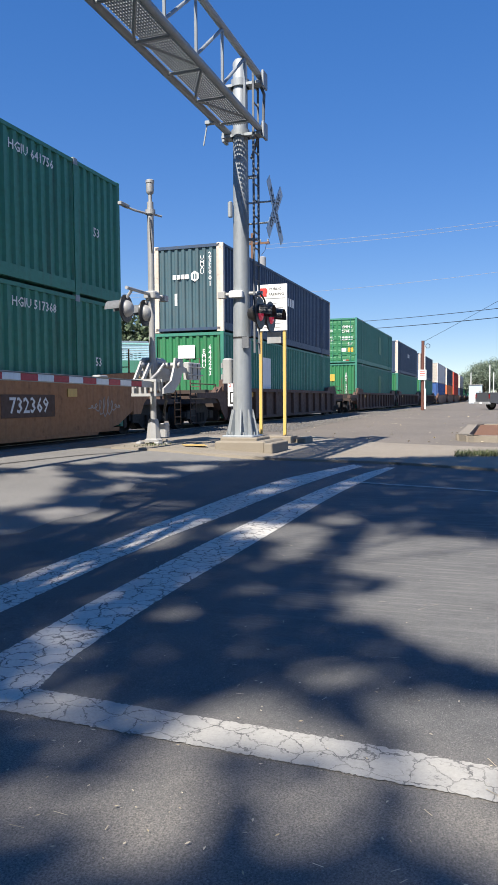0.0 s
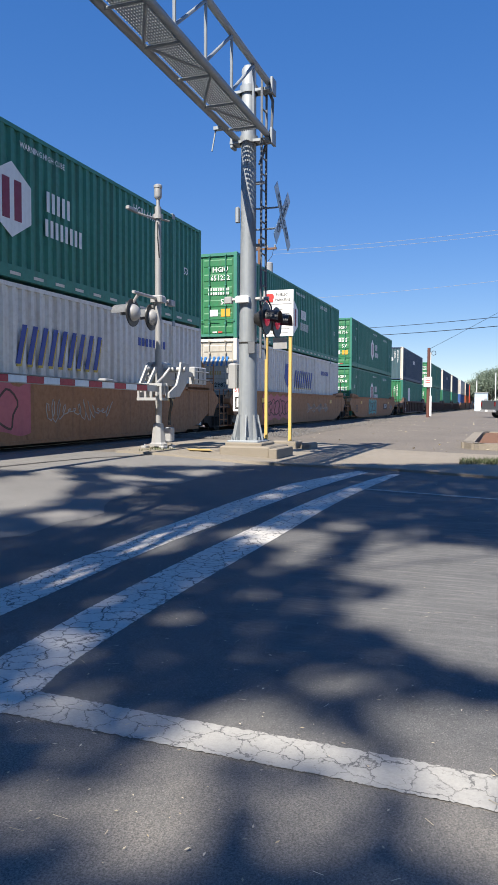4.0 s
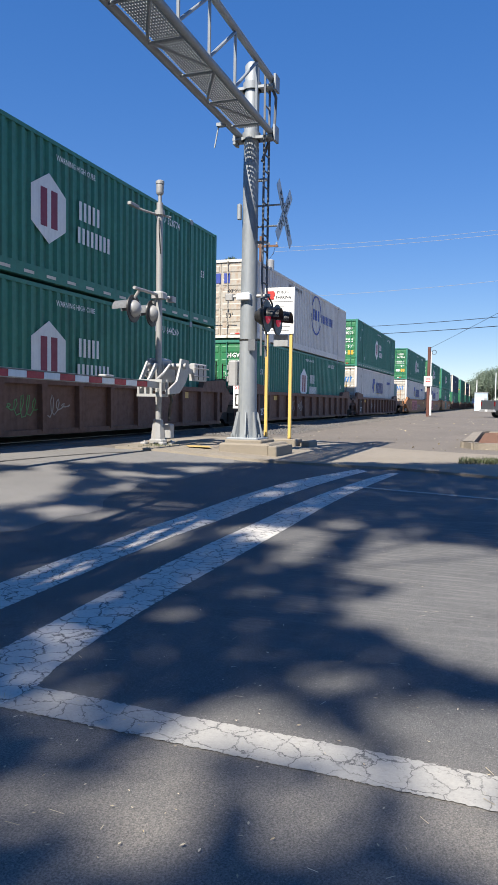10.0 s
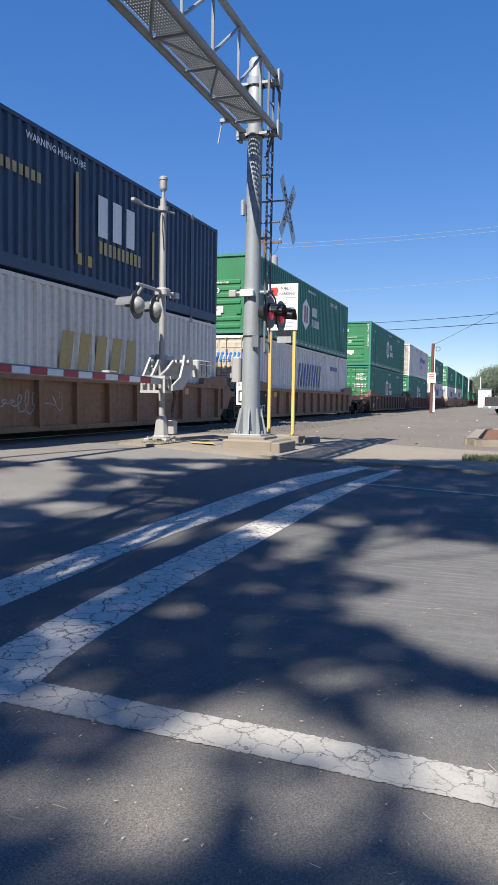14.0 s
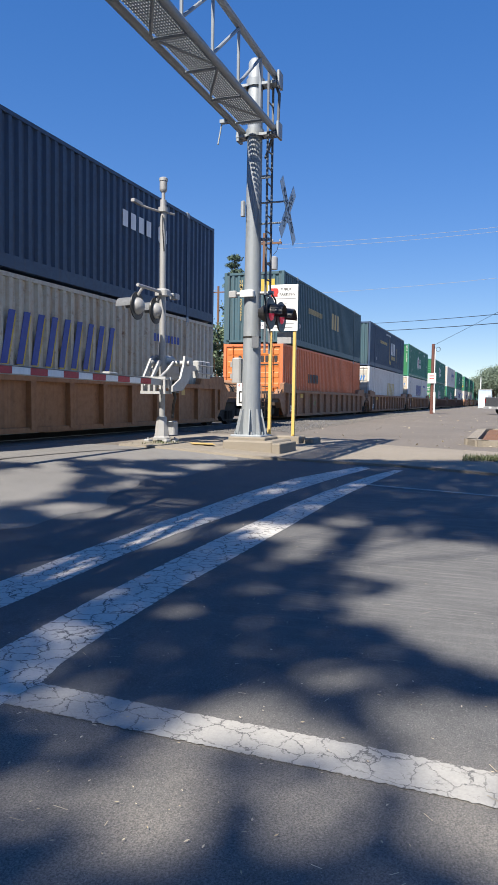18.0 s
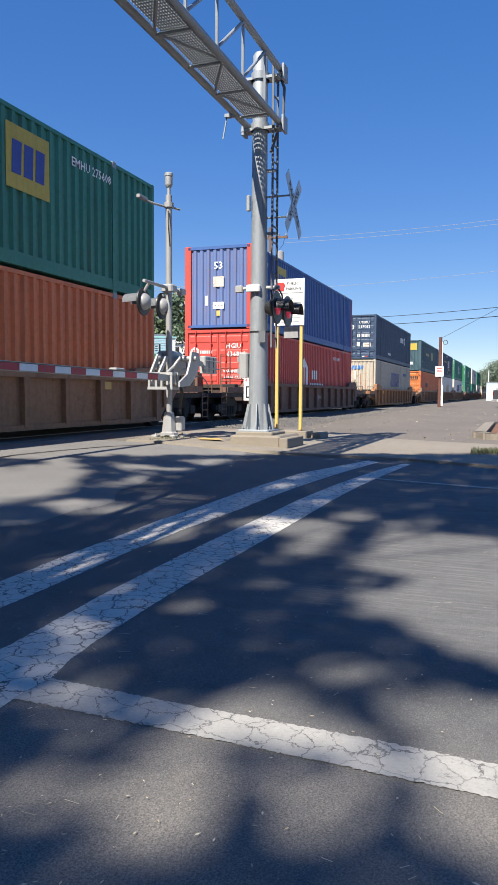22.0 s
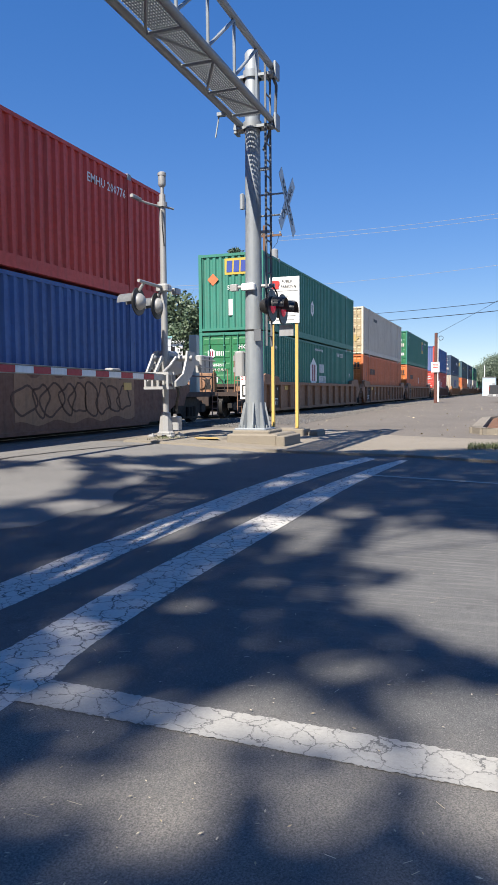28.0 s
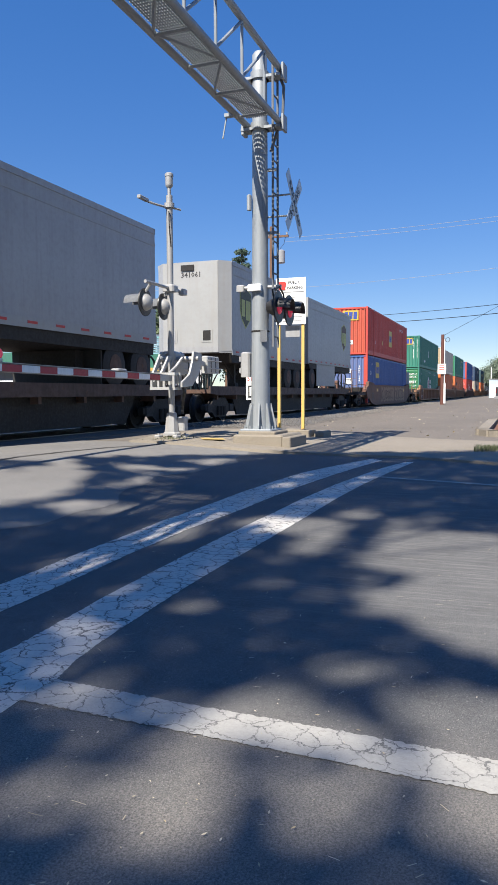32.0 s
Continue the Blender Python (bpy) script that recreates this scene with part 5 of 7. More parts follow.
well_car([-0.17, -19.94, -39.2], CAR_TAN, True, "", "faded orange smooth-sided well car with graffiti",
         ((44.2, 47.3, 0), (53.4, 54.8, 1), (21.7, 25.3, 2), (28.2, 32.4, 1), (3.2, 7.5, 2), (8, 10.5, 1)), (51.2, "732369"))
well_car([-63.45, -83.12, -102.92], CAR_BROWN, False, "25T", "brown ribbed well car in three joined wells", ((24, 27, 1), (44, 46, 1), (5.7, 6.7, 3), (6.95, 7.7, 1)))
well_car([-126.51, -146.09, -165.48], CAR_RUST, False, "25T", "tan-brown ribbed well car in three joined wells", ((25, 27, 1), (4, 5, 3)))
well_car([-189.15], CAR_TAN, False, "", "faded brown ribbed well car carrying two containers")
well_car([-212.69], CAR_BROWN, False, "", "brown ribbed well car carrying two containers", ((8, 9.5, 1),))
well_car([-236.2, -255.85, -274.94], CAR_RUST, False, "125T", "weathered brown well car in three joined wells", ((22, 24, 1),))
well_car([-299.12], CAR_BROWN, True, "", "brown smooth-sided well car with faded graffiti", ((4, 9, 4), (9.5, 14, 4)))
well_car([86.7, 66.9, 46.98], CAR_DARK, False, "", "dark brown ribbed well car in three joined wells")
well_car([151.5, 131.5, 111.5], CAR_BROWN, True, "", "brown well car far down the track")
for far in (175.5, 199.5, 223.5):
    well_car([far], CAR_DARK, False, "", "dark well car far down the track")


# ---- trailers on a flat spine car ----
T_GREY = paint("trailer_grey", (0.315, 0.32, 0.325), 0.4, 0.3, 0, (0.16, 0.15, 0.14))
T_WHITE = paint("trailer_white", (0.315, 0.32, 0.315), 0.5, 0.3, 0, (0.3, 0.27, 0.22))
SHIELD_BROWN = paint("brown_shield", (0.09, 0.045, 0.025), 0.5, 0.2)
SHIELD_OLIVE = paint("dark_olive_shield", (0.05, 0.055, 0.03), 0.5, 0.2)
SHIELD_GOLD = paint("gold_shield_edge", (0.4, 0.42, 0.14), 0.5, 0.2)
SPINE_BROWN = paint("spine_dark_brown", (0.075, 0.045, 0.035), 0.7, 0.5, 0, (0.03, 0.025, 0.02), rust=0.2)
HOSE = paint("green_black_hose", (0.012, 0.03, 0.026), 0.45, 0.3)
PUP = 8.53


def trailer(s, label, shield_x, shield, edge, open_rear, number, wheels_at, z1=5.5, z0=2.68):
    """A short road trailer; s: its rear end along the track at the start."""
    t = thing("trailer", label, "trailer", "trailers on the train", pose(s, SIDE, 0))
    nose = 0.0 if open_rear else 0.32
    poly = [(0, nose), (nose, 0), (PUP, 0), (PUP, WID), (nose, WID), (0, WID - nose)]
    if open_rear:
        part("side_wall", Build().box(0.12, PUP, 0, 0.04, z0, z1), T_GREY, t)
        part("side_wall", Build().box(0.12, PUP, WID - 0.04, WID, z0, z1), T_GREY, t)
        part("roof", Build().box(0.12, PUP, 0.04, WID - 0.04, z1 - 0.05, z1 - 0.003), T_GREY, t)
        part("floor_deck", Build().box(0.12, PUP, 0.04, WID - 0.04, z0 + 0.003, z0 + 0.12), CAR_DARK, t)
        part("front_wall", Build().box(PUP - 0.05, PUP - 0.003, 0.04, WID - 0.04, z0 + 0.12, z1 - 0.05), T_GREY, t)
        part("door_frame", Build().box(0, 0.12, -0.01, 0.12, z0 - 0.1, z1 + 0.02).box(0, 0.12, WID - 0.12, WID + 0.01, z0 - 0.1, z1 + 0.02).box(0, 0.12, 0.12, WID - 0.12, z1 - 0.14, z1 + 0.02)
             .box(0, 0.12, 0.12, WID - 0.12, z0 - 0.1, z0 + 0.1), T_WHITE, t)
        # the rear is open; a dark panel stands for the unlit interior
        part("dark_interior_panel", Build().box(0.06, 0.1, 0.12, WID - 0.12, z0 + 0.1, z1 - 0.14), CAR_DARK, t)
    else:
        part("box_body", Build().prism(poly, "xy", z0, z1), T_GREY, t)
        part("front_wall", Build().box(-0.012, 0.0, nose + 0.02, WID - nose - 0.02, z0 + 0.05, z1 - 0.04), T_WHITE, t)
        part("front_corner", Build().prism([(-0.01, nose + 0.01), (nose - 0.01, -0.012), (nose + 0.02, -0.012), (0.0, nose + 0.03)], "xy", z0 + 0.05, z1 - 0.04), T_WHITE, t)
        part("front_band", Build().box(-0.02, -0.012, nose, WID - nose, z0 + 0.02, z0 + 0.2), T_GREY, t)
        part("lettering", letters(number, 0.24, MARK_K), MARK_K, t, at=pose(-0.018, 1.25, z1 - 0.42, 0, 0, -90))
        for y, m in ((0.72, DARK), (1.95, T_GREY)):
            part("hatch", Build().box(-0.02, -0.012, y - 0.19, y + 0.19, z0 + 0.34, z0 + 0.78), T_WHITE, t)
            part("hatch_opening", Build().box(-0.026, -0.02, y - 0.13, y + 0.13, z0 + 0.40, z0 + 0.72), m, t)
        part("vent", Build().box(-0.05, -0.012, 1.15, 1.6, z1 - 0.28, z1 - 0.1), DARK, t)
    rail = Build().box(nose, PUP, -0.018, 0.0, z1 - 0.12, z1 + 0.01).box(nose, PUP, WID, WID + 0.018, z1 - 0.12, z1 + 0.01)
    part("top_rail", rail, T_GREY, t)
    part("bottom_rail", Build().box(nose, PUP, -0.022, 0.0, z0 - 0.06, z0 + 0.14), T_WHITE, t)
    for k in range(9):
        x = nose + 0.3 + k * 0.9
        part("reflector", Build().box(x, x + 0.3, -0.028, -0.022, z0 + 0.02, z0 + 0.07), RED, t)
    if shield:
        w, h = 0.54, 0.7
        pts = [(-w, h * 0.75), (0, h), (w, h * 0.75), (w, -0.2 * h), (0.7 * w, -0.6 * h), (0, -h), (-0.7 * w, -0.6 * h), (-w, -0.2 * h)]
        part("emblem_edge", Build().prism(pts, "xz", -0.006, -0.001), edge, t, at=pose(shield_x, 0, 4.15))
        e = part("emblem", Build().prism([(a * 0.9, c * 0.92) for a, c in pts], "xz", -0.012, -0.006), shield, t, at=pose(shield_x, 0, 4.15))
        part("emblem_band", Build().box(-0.4, -0.1, -0.018, -0.012, -0.3, 0.25).box(0.0, 0.42, -0.018, -0.012, -0.4, 0.25), edge, e)
    wx = PUP - 1.3 if wheels_at == "front" else 0.95
    if open_rear:
        part("side_skirt", Build().box(1.55, 5.0, 0.02, 0.05, 1.62, z0 - 0.06), T_WHITE, t, "pale side skirt")
    part("side_stripe", Build().box(nose + 0.05, PUP, -0.012, -0.002, z1 - 0.42, z1 - 0.36), T_WHITE, t)
    part("underframe", Build().prism([(0.25, z0 - 0.002), (0.4, z0 - 0.3), (PUP - 0.1, z0 - 0.34), (PUP - 0.05, z0 - 0.002)], "xz", 0.03, WID - 0.03), DARK, t)
    part("axle_frame", Build().box(wx - 1.5, wx + 1.1, 0.55, WID - 0.55, z0 - 0.75, z0 - 0.34), DARK, t)
    for sg in (-1, 1):
        part("mud_flap", Build().box(wx + sg * 1.15 - 0.02, wx + sg * 1.15 + 0.02, 0.1, WID - 0.1, 1.5, z0 - 0.3), RUBBER, t)
    lx = 1.8 if wheels_at == "front" else PUP - 1.8
    for y in (0.55, WID - 0.55):
        under = Build()
        under.box(lx - 0.07, lx + 0.07, y - 0.07, y + 0.07, 1.65, z0)
        under.tube((lx, y, 1.8), (lx + 0.8, y, z0 - 0.3), 0.03, n=6)
        under.tube((lx, y, 1.8), (lx - 0.8, y, z0 - 0.3), 0.03, n=6)
        under.box(lx - 0.15, lx + 0.15, y - 0.13, y + 0.13, 1.45, 1.65)
        part("landing_leg", under, DARK, t)
    for dx in (-0.62, 0.62) if wheels_at == "front" and not open_rear else (0.0,):
        for y0, sg in ((0.05, 1), (WID - 0.05, -1)):
            w = part("tyre", Build().lathe((wx + dx, y0, 1.95), (0, sg, 0), [(0, 0.40), (0.03, 0.49), (0.25, 0.5), (0.28, 0.46), (0.3, 0.49), (0.5, 0.49), (0.54, 0.4)], 20), RUBBER, t, smooth=True)
            part("rim", Build().lathe((wx + dx, y0 - 0.01 * sg, 1.95), (0, sg, 0), [(0, 0.26), (0.02, 0.25), (0.10, 0.18), (0.11, 0.1), (0.05, 0.08)], 16), CAR_DARK, w, smooth=True)
    MOVING.append((t, t.matrix_basis.copy()))


trailer(-312.42, "grey road trailer with a brown shield and open rear frame", 6.9, SHIELD_BROWN, SHIELD_GOLD, True, "", "rear", 5.42)
trailer(-321.72, "grey road trailer with a white front wall and dark shield", 1.6, SHIELD_OLIVE, SHIELD_GOLD, False, "341061", "front", 5.5, 2.59)
trailer(-335.16, "grey road trailer with two axles on the spine car", 0, None, None, False, "", "front", 5.41, 2.61)


def spine_car(x0, x1, label):
    car = thing("spine_car", label, "rail car", "cars of the train", pose(x0, 0, 0))
    n = x1 - x0
    part("centre_sill", Build().box(0.3, n - 0.3, TRACK_Y - 0.45, TRACK_Y + 0.45, 0.78, 1.3), CAR_DARK, car)
    part("deck", Build().box(0.8, n - 0.8, SIDE + 0.05, SIDE + WID - 0.05, 1.3, 1.42), CAR_DARK, car)
    for y in (SIDE + 0.02, SIDE + WID - 0.08):
        part("side_beam", Build().prism([(0.5, 1.52), (0.5, 1.3), (1.2, 1.24), (n - 1.2, 1.24), (n - 0.5, 1.3), (n - 0.5, 1.52)], "xz", y, y + 0.06), SPINE_BROWN, car)
        yy = y + (0.28 if y < TRACK_Y else -0.28)
        part("lower_beam", Build().prism([(2.9, 1.24), (3.4, 0.58), (n - 3.4, 0.58), (n - 2.9, 1.24)], "xz", yy, yy + 0.06), DARK, car)
    for k in range(int(n / 1.6)):
        part("outrigger", Build().box(1.2 + 1.6 * k, 1.3 + 1.6 * k, SIDE + 0.1, SIDE + WID - 0.1, 1.1, 1.3), CAR_DARK, car)
    for x in (1.6, n - 1.6):
        truck(car, x)
    for xe, sg in ((0.3, -1), (n - 0.3, 1)):
        part("coupler", Build().box(min(xe, xe + sg * 0.9), max(xe, xe + sg * 0.9), TRACK_Y - 0.1, TRACK_Y + 0.1, 0.82, 1.04), DARK, car)
        loop = cached("loop", lambda: Build().path([(0, 0.28 * math.sin(k * math.pi / 8), 0.55 * math.sin(k * math.pi / 8)) for k in range(9)], 0.018, 6).mesh("air_hose", RUBBER))
        for q in range(4):
            part("air_hose", loop, RUBBER, car, at=pose(xe, SIDE + 0.3 + 0.6 * q, 1.4))
        tall = cached("tall_loop", lambda: Build().path([(-0.55 * math.cos(k * math.pi / 12), 0.12 * math.sin(k * math.pi / 6), 0.95 * math.sin(k * math.pi / 12) ** 0.6) for k in range(13)], 0.03, 6).mesh("brake_hose", HOSE))
        for q in range(3):
            part("brake_hose", tall, HOSE, car, at=pose(xe - sg * (0.4 + 0.75 * q), SIDE + 0.35 + 0.5 * q, 1.42))
            part("hose_post", Build().tube((xe - sg * (0.75 + 0.75 * q), SIDE + 0.3 + 0.5 * q, 1.4), (xe - sg * (0.75 + 0.75 * q), SIDE + 0.3 + 0.5 * q, 2.3), 0.035, n=6), HOSE, car)
    MOVING.append((car, car.matrix_basis.copy()))


spine_car(-323.6, -303.7, "dark flat spine car carrying two road trailers")
spine_car(-343.8, -324.3, "dark flat spine car carrying a road trailer")
# ---- crossing mast with its cantilever truss ----
MX, MY = 13.8, 4.85


# ladder steel darkened for the shade it hangs in; also grey fittings
LADDER = paint("grey_steel_shade_dark", (0.13, 0.14, 0.155), 0.7, 0.3, 0.1, (0.07, 0.06, 0.05), 3)


def bolt_ring(b, x, y, z, r, n):
    for k in range(n):
        a = 2 * math.pi * (k + 0.5) / n
        b.tube((x + r * math.cos(a), y + r * math.sin(a), z), (x + r * math.cos(a), y + r * math.sin(a), z + 0.06), 0.018, n=6)
    return b


def cantilever():
    t = thing("signal_cantilever", "galvanised steel mast with a truss walkway over the road", "signal mast")
    part("mast", Build().lathe((MX, MY, 0.56), (0, 0, 1), [(0, 0.195), (1.0, 0.183), (3.9, 0.155), (6.0, 0.147), (7.24, 0.141), (7.3, 0.10)], 28), GALV, t, "tapered galvanised tube", True)
    part("base_plate", bolt_ring(Build().bev(MX - 0.33, MX + 0.33, MY - 0.33, MY + 0.33, 0.55, 0.6, 0.02), MX, MY, 0.6, 0.31, 8), GALV, t)
    for k in range(8):
        a = math.pi * k / 4 + 0.2
        b = Build().prism([(0.17, 0.0), (0.31, 0.0), (0.31, 0.06), (0.215, 0.5), (0.17, 0.5)], "xz", -0.01, 0.01)
        part("gusset", b, GALV, t, at=pose(MX, MY, 0.6, 0, 0, math.degrees(a)))
    x0, x1 = -2.5, 13.9
    rail = cached("chord", lambda: Build().tube((x0, 0, 0), (x1, 0, 0), 0.062, n=14).mesh("chord", GALV, True))
    for y, z in ((4.45, 6.5), (5.10, 6.5), (4.45, 7.5)):
        part("chord", rail, GALV, t, at=pose(0, y, z))
    s = 1.125
    post = Build().tube((0, 4.45, 6.5), (0, 4.45, 7.5), 0.028, n=8).mesh("truss_post", GALV, True)
    brace = Build().tube((0, 4.45, 6.55), (s, 4.45, 7.45), 0.028, n=8).mesh("truss_brace", GALV, True)
    cross = Build().tube((0, 4.45, 6.47), (0, 5.1, 6.47), 0.024, n=8).mesh("cross_member", GALV, True)
    lay = (Build().tube((0, 4.47, 6.5), (s, 5.08, 6.5), 0.024, n=8).mesh("lattice", GALV, True), Build().tube((0, 5.08, 6.5), (s, 4.47, 6.5), 0.024, n=8).mesh("lattice", GALV, True))
    for k in range(14):
        x = 13.2 - s * k
        part("cross_member", cross, GALV, t, at=pose(x, 0, 0))
        if k:
            part("lattice", lay[k % 2], GALV, t, at=pose(x, 0, 0))
        part("truss_post", post, GALV, t, at=pose(x - 0.3, 0, 0))
        if k:
            part("truss_brace", brace, GALV, t, at=pose(x - 0.3, 0, 0))
    # open grating of the walkway: bearing bars and cross rods
    g = Build()
    y = 4.53
    while y < 5.03:
        g.box(x0, x1 - 0.4, y - 0.004, y + 0.004, 6.525, 6.565)
        y += 0.042
    x = x0
    while x < x1 - 0.4:
        g.box(x - 0.013, x + 0.013, 4.52, 5.03, 6.54, 6.566)
        x += 0.075
    tagged(part("walkway_grating", g, GALV, t, "open galvanised grating"), kind="stuff")
    # clamps of the truss at the mast
    for z in (6.5, 7.45):
        part("clamp_plate", Build().bev(MX - 0.1, MX + 0.16, 4.34, 4.39, z - 0.17, z + 0.13, 0.01), GALV, t)
        part("clamp_plate", Build().box(MX - 0.13, MX + 0.13, 4.4, 5.2, z - 0.12, z - 0.07), GALV, t)
        part("clamp_band", Build().lathe((MX, MY, z - 0.12), (0, 0, 1), [(0, 0.16), (0.0, 0.18), (0.14, 0.18), (0.14, 0.16)], 24), GALV, t, smooth=True)
    part("clamp_plate", Build().bev(MX - 0.12, MX + 0.12, 5.14, 5.2, 6.32, 6.5, 0.01), GALV, t)
    part("ladder_stile", Build().box(13.62, 13.645, 4.51, 4.55, 2.2, 7.6), LADDER, t)
    part("ladder_stile", Build().box(13.915, 13.94, 4.51, 4.55, 2.2, 7.6), LADDER, t)
    rung = Build().tube((13.64, 4.53, 0), (13.92, 4.53, 0), 0.016, n=6).mesh("ladder_rung", LADDER)
    for k in range(17):
        part("ladder_rung", rung, LADDER, t, at=pose(0, 0, 2.4 + 0.305 * k))
    for z in (3.0, 4.4, 5.6):
        part("ladder_bracket", Build().box(13.8, 13.86, 4.53, 4.72, z, z + 0.05), GALV, t)
    part("conduit", Build().path([(13.9, 4.66, 6.0), (13.92, 4.42, 6.7), (13.92, 4.40, 7.2), (13.9, 4.5, 7.45)], 0.03, 8), LADDER, t)
    part("spot_bracket", Build().box(12.92, 13.02, 5.08, 5.24, 6.4, 6.46).tube((12.98, 5.22, 6.4), (12.95, 5.28, 6.02), 0.014, n=6), GALV, t)
    part("nameplate", Build().box(13.59, 13.615, 4.64, 4.78, 2.3, 2.52), LADDER, t, "small grey plate strapped to the mast")
    part("strap", Build().lathe((MX, MY, 2.5), (0, 0, 1), [(0, 0.176), (0, 0.182), (0.03, 0.182), (0.03, 0.176)], 24), DARK, t)
    part("junction_box", Build().bev(13.6, 13.7, 4.98, 5.06, 4.85, 5.15, 0.02), GALV, t)
    # relay cabinet on the back of the mast
    part("relay_box", Build().bev(13.72, 13.92, 5.06, 5.25, 1.62, 2.12, 0.03), ALUM, t)
    part("hinge", Build().tube((13.74, 5.255, 1.7), (13.74, 5.255, 1.8), 0.025, n=8), ALUM, t)
    part("hinge", Build().tube((13.74, 5.255, 1.93), (13.74, 5.255, 2.03), 0.025, n=8), ALUM, t)
    # flashing lamps on a cross arm
    part("arm_hub", Build().bev(13.56, 13.7, 4.76, 5.04, 3.29, 3.42, 0.02), WHITE, t, "white cast hub")
    part("lamp_arm", Build().tube((13.8, 5.28, 3.38), (13.8, 4.42, 3.38), 0.035, n=10), ALUM, t)
    part("bolt_box", Build().bev(13.74, 13.86, 5.18, 5.34, 3.31, 3.44, 0.015), ALUM, t)
    for dx, lit in ((-0.34, False), (0.34, True)):
        x, y, z = MX + dx - 0.1, 4.32, 2.93
        part("lamp_bracket", Build().path([(13.8, 4.45, 3.36), (x, 4.45, 3.26), (x, 4.42, 3.0)], 0.018, 8), BLACK, t)
        d = part("lamp_disc", Build().lathe((x, y + 0.03, z), (0, -1, 0), [(0, 0.29), (0.02, 0.305), (0.035, 0.3), (0.03, 0.12)], 28), BLACK, t, "round black background", True)
        part("housing", Build().lathe((x, y + 0.03, z), (0, 1, 0), [(0, 0.17), (0.1, 0.16), (0.2, 0.1)], 20), BLACK, d, smooth=True)
        part("lens", Build().lathe((x, y - 0.004, z), (0, -1, 0), [(0, 0.145), (0.02, 0.13), (0.035, 0.08), (0.04, 0.0)], 20), LAMP_RED, d, "dimly lit red lens", True)
        hood = Build().hood(x, y, z, 0.17, -0.17, math.pi + 0.1, -0.27, 0.03)
        part("hood", hood, BLACK, d, smooth=True)
    # lamp over the road, seen at its rim
    ol = part("overhead_lamp", Build().lathe((9.5, 4.56, 7.12), (-0.7, -0.7, 0), [(0, 0.2), (0.02, 0.21), (0.03, 0.2), (0.02, 0.1)], 20), BLACK, t, "round black lamp under the upper chord", True)
    part("housing", Build().lathe((9.5, 4.56, 7.12), (0.7, 0.7, 0), [(0, 0.12), (0.08, 0.11), (0.14, 0.06)], 16), BLACK, ol, smooth=True)
    part("lamp_hanger", Build().tube((9.5, 4.46, 7.45), (9.52, 4.58, 7.25), 0.02, n=6), GALV, t)
    # crossbuck
    part("sign_bracket", Build().tube((13.8, 4.7, 5.12), (13.8, 4.15, 5.12), 0.018, n=6), GALV, t)
    part("sign_bracket", Build().tube((13.8, 4.7, 4.72), (13.8, 4.15, 4.72), 0.018, n=6), GALV, t)
    # white blades take the pale blue paint to stand for shade
    for k, (ang, text) in enumerate(((48, "CROSSING"), (-48, "RAILROAD"))):
        bl = part("crossbuck_blade", Build().box(-0.68, 0.68, -0.006 - 0.01 * k, 0.004 - 0.01 * k, -0.115, 0.115), PALEBLUE, t, "white reflective blade, coloured pale blue for its shade", at=pose(13.8, 4.16, 4.92, 0, -ang, 0))
        part("lettering", letters(text, 0.2, MARK_K, 1.0), MARK_K, bl, at=pose(0, -0.01 - 0.012 * k, 0))


cantilever()
pad = thing("mast_footing", "weathered concrete footing under the signal mast", "footing")
part("footing", Build().bev(13.2, 14.5, 4.2, 5.22, 0.2, 0.5, 0.03), CONCRETE, pad)
part("upper_step", Build().bev(13.4, 14.25, 4.42, 5.18, 0.5, 0.56, 0.02), CONCRETE, pad)
part("edging_block", Build().bev(13.1, 14.2, 4.02, 4.19, 0.22, 0.47, 0.015), CONCRETE, pad)


# ---- gate with its pole, lamps and counterweight ----
PX, PY = 13.4, 6.62
ARM_RED = paint("dull_red_sheeting", (0.42, 0.032, 0.045), 0.5, 0.35, 0, (0.15, 0.08, 0.07), 2)


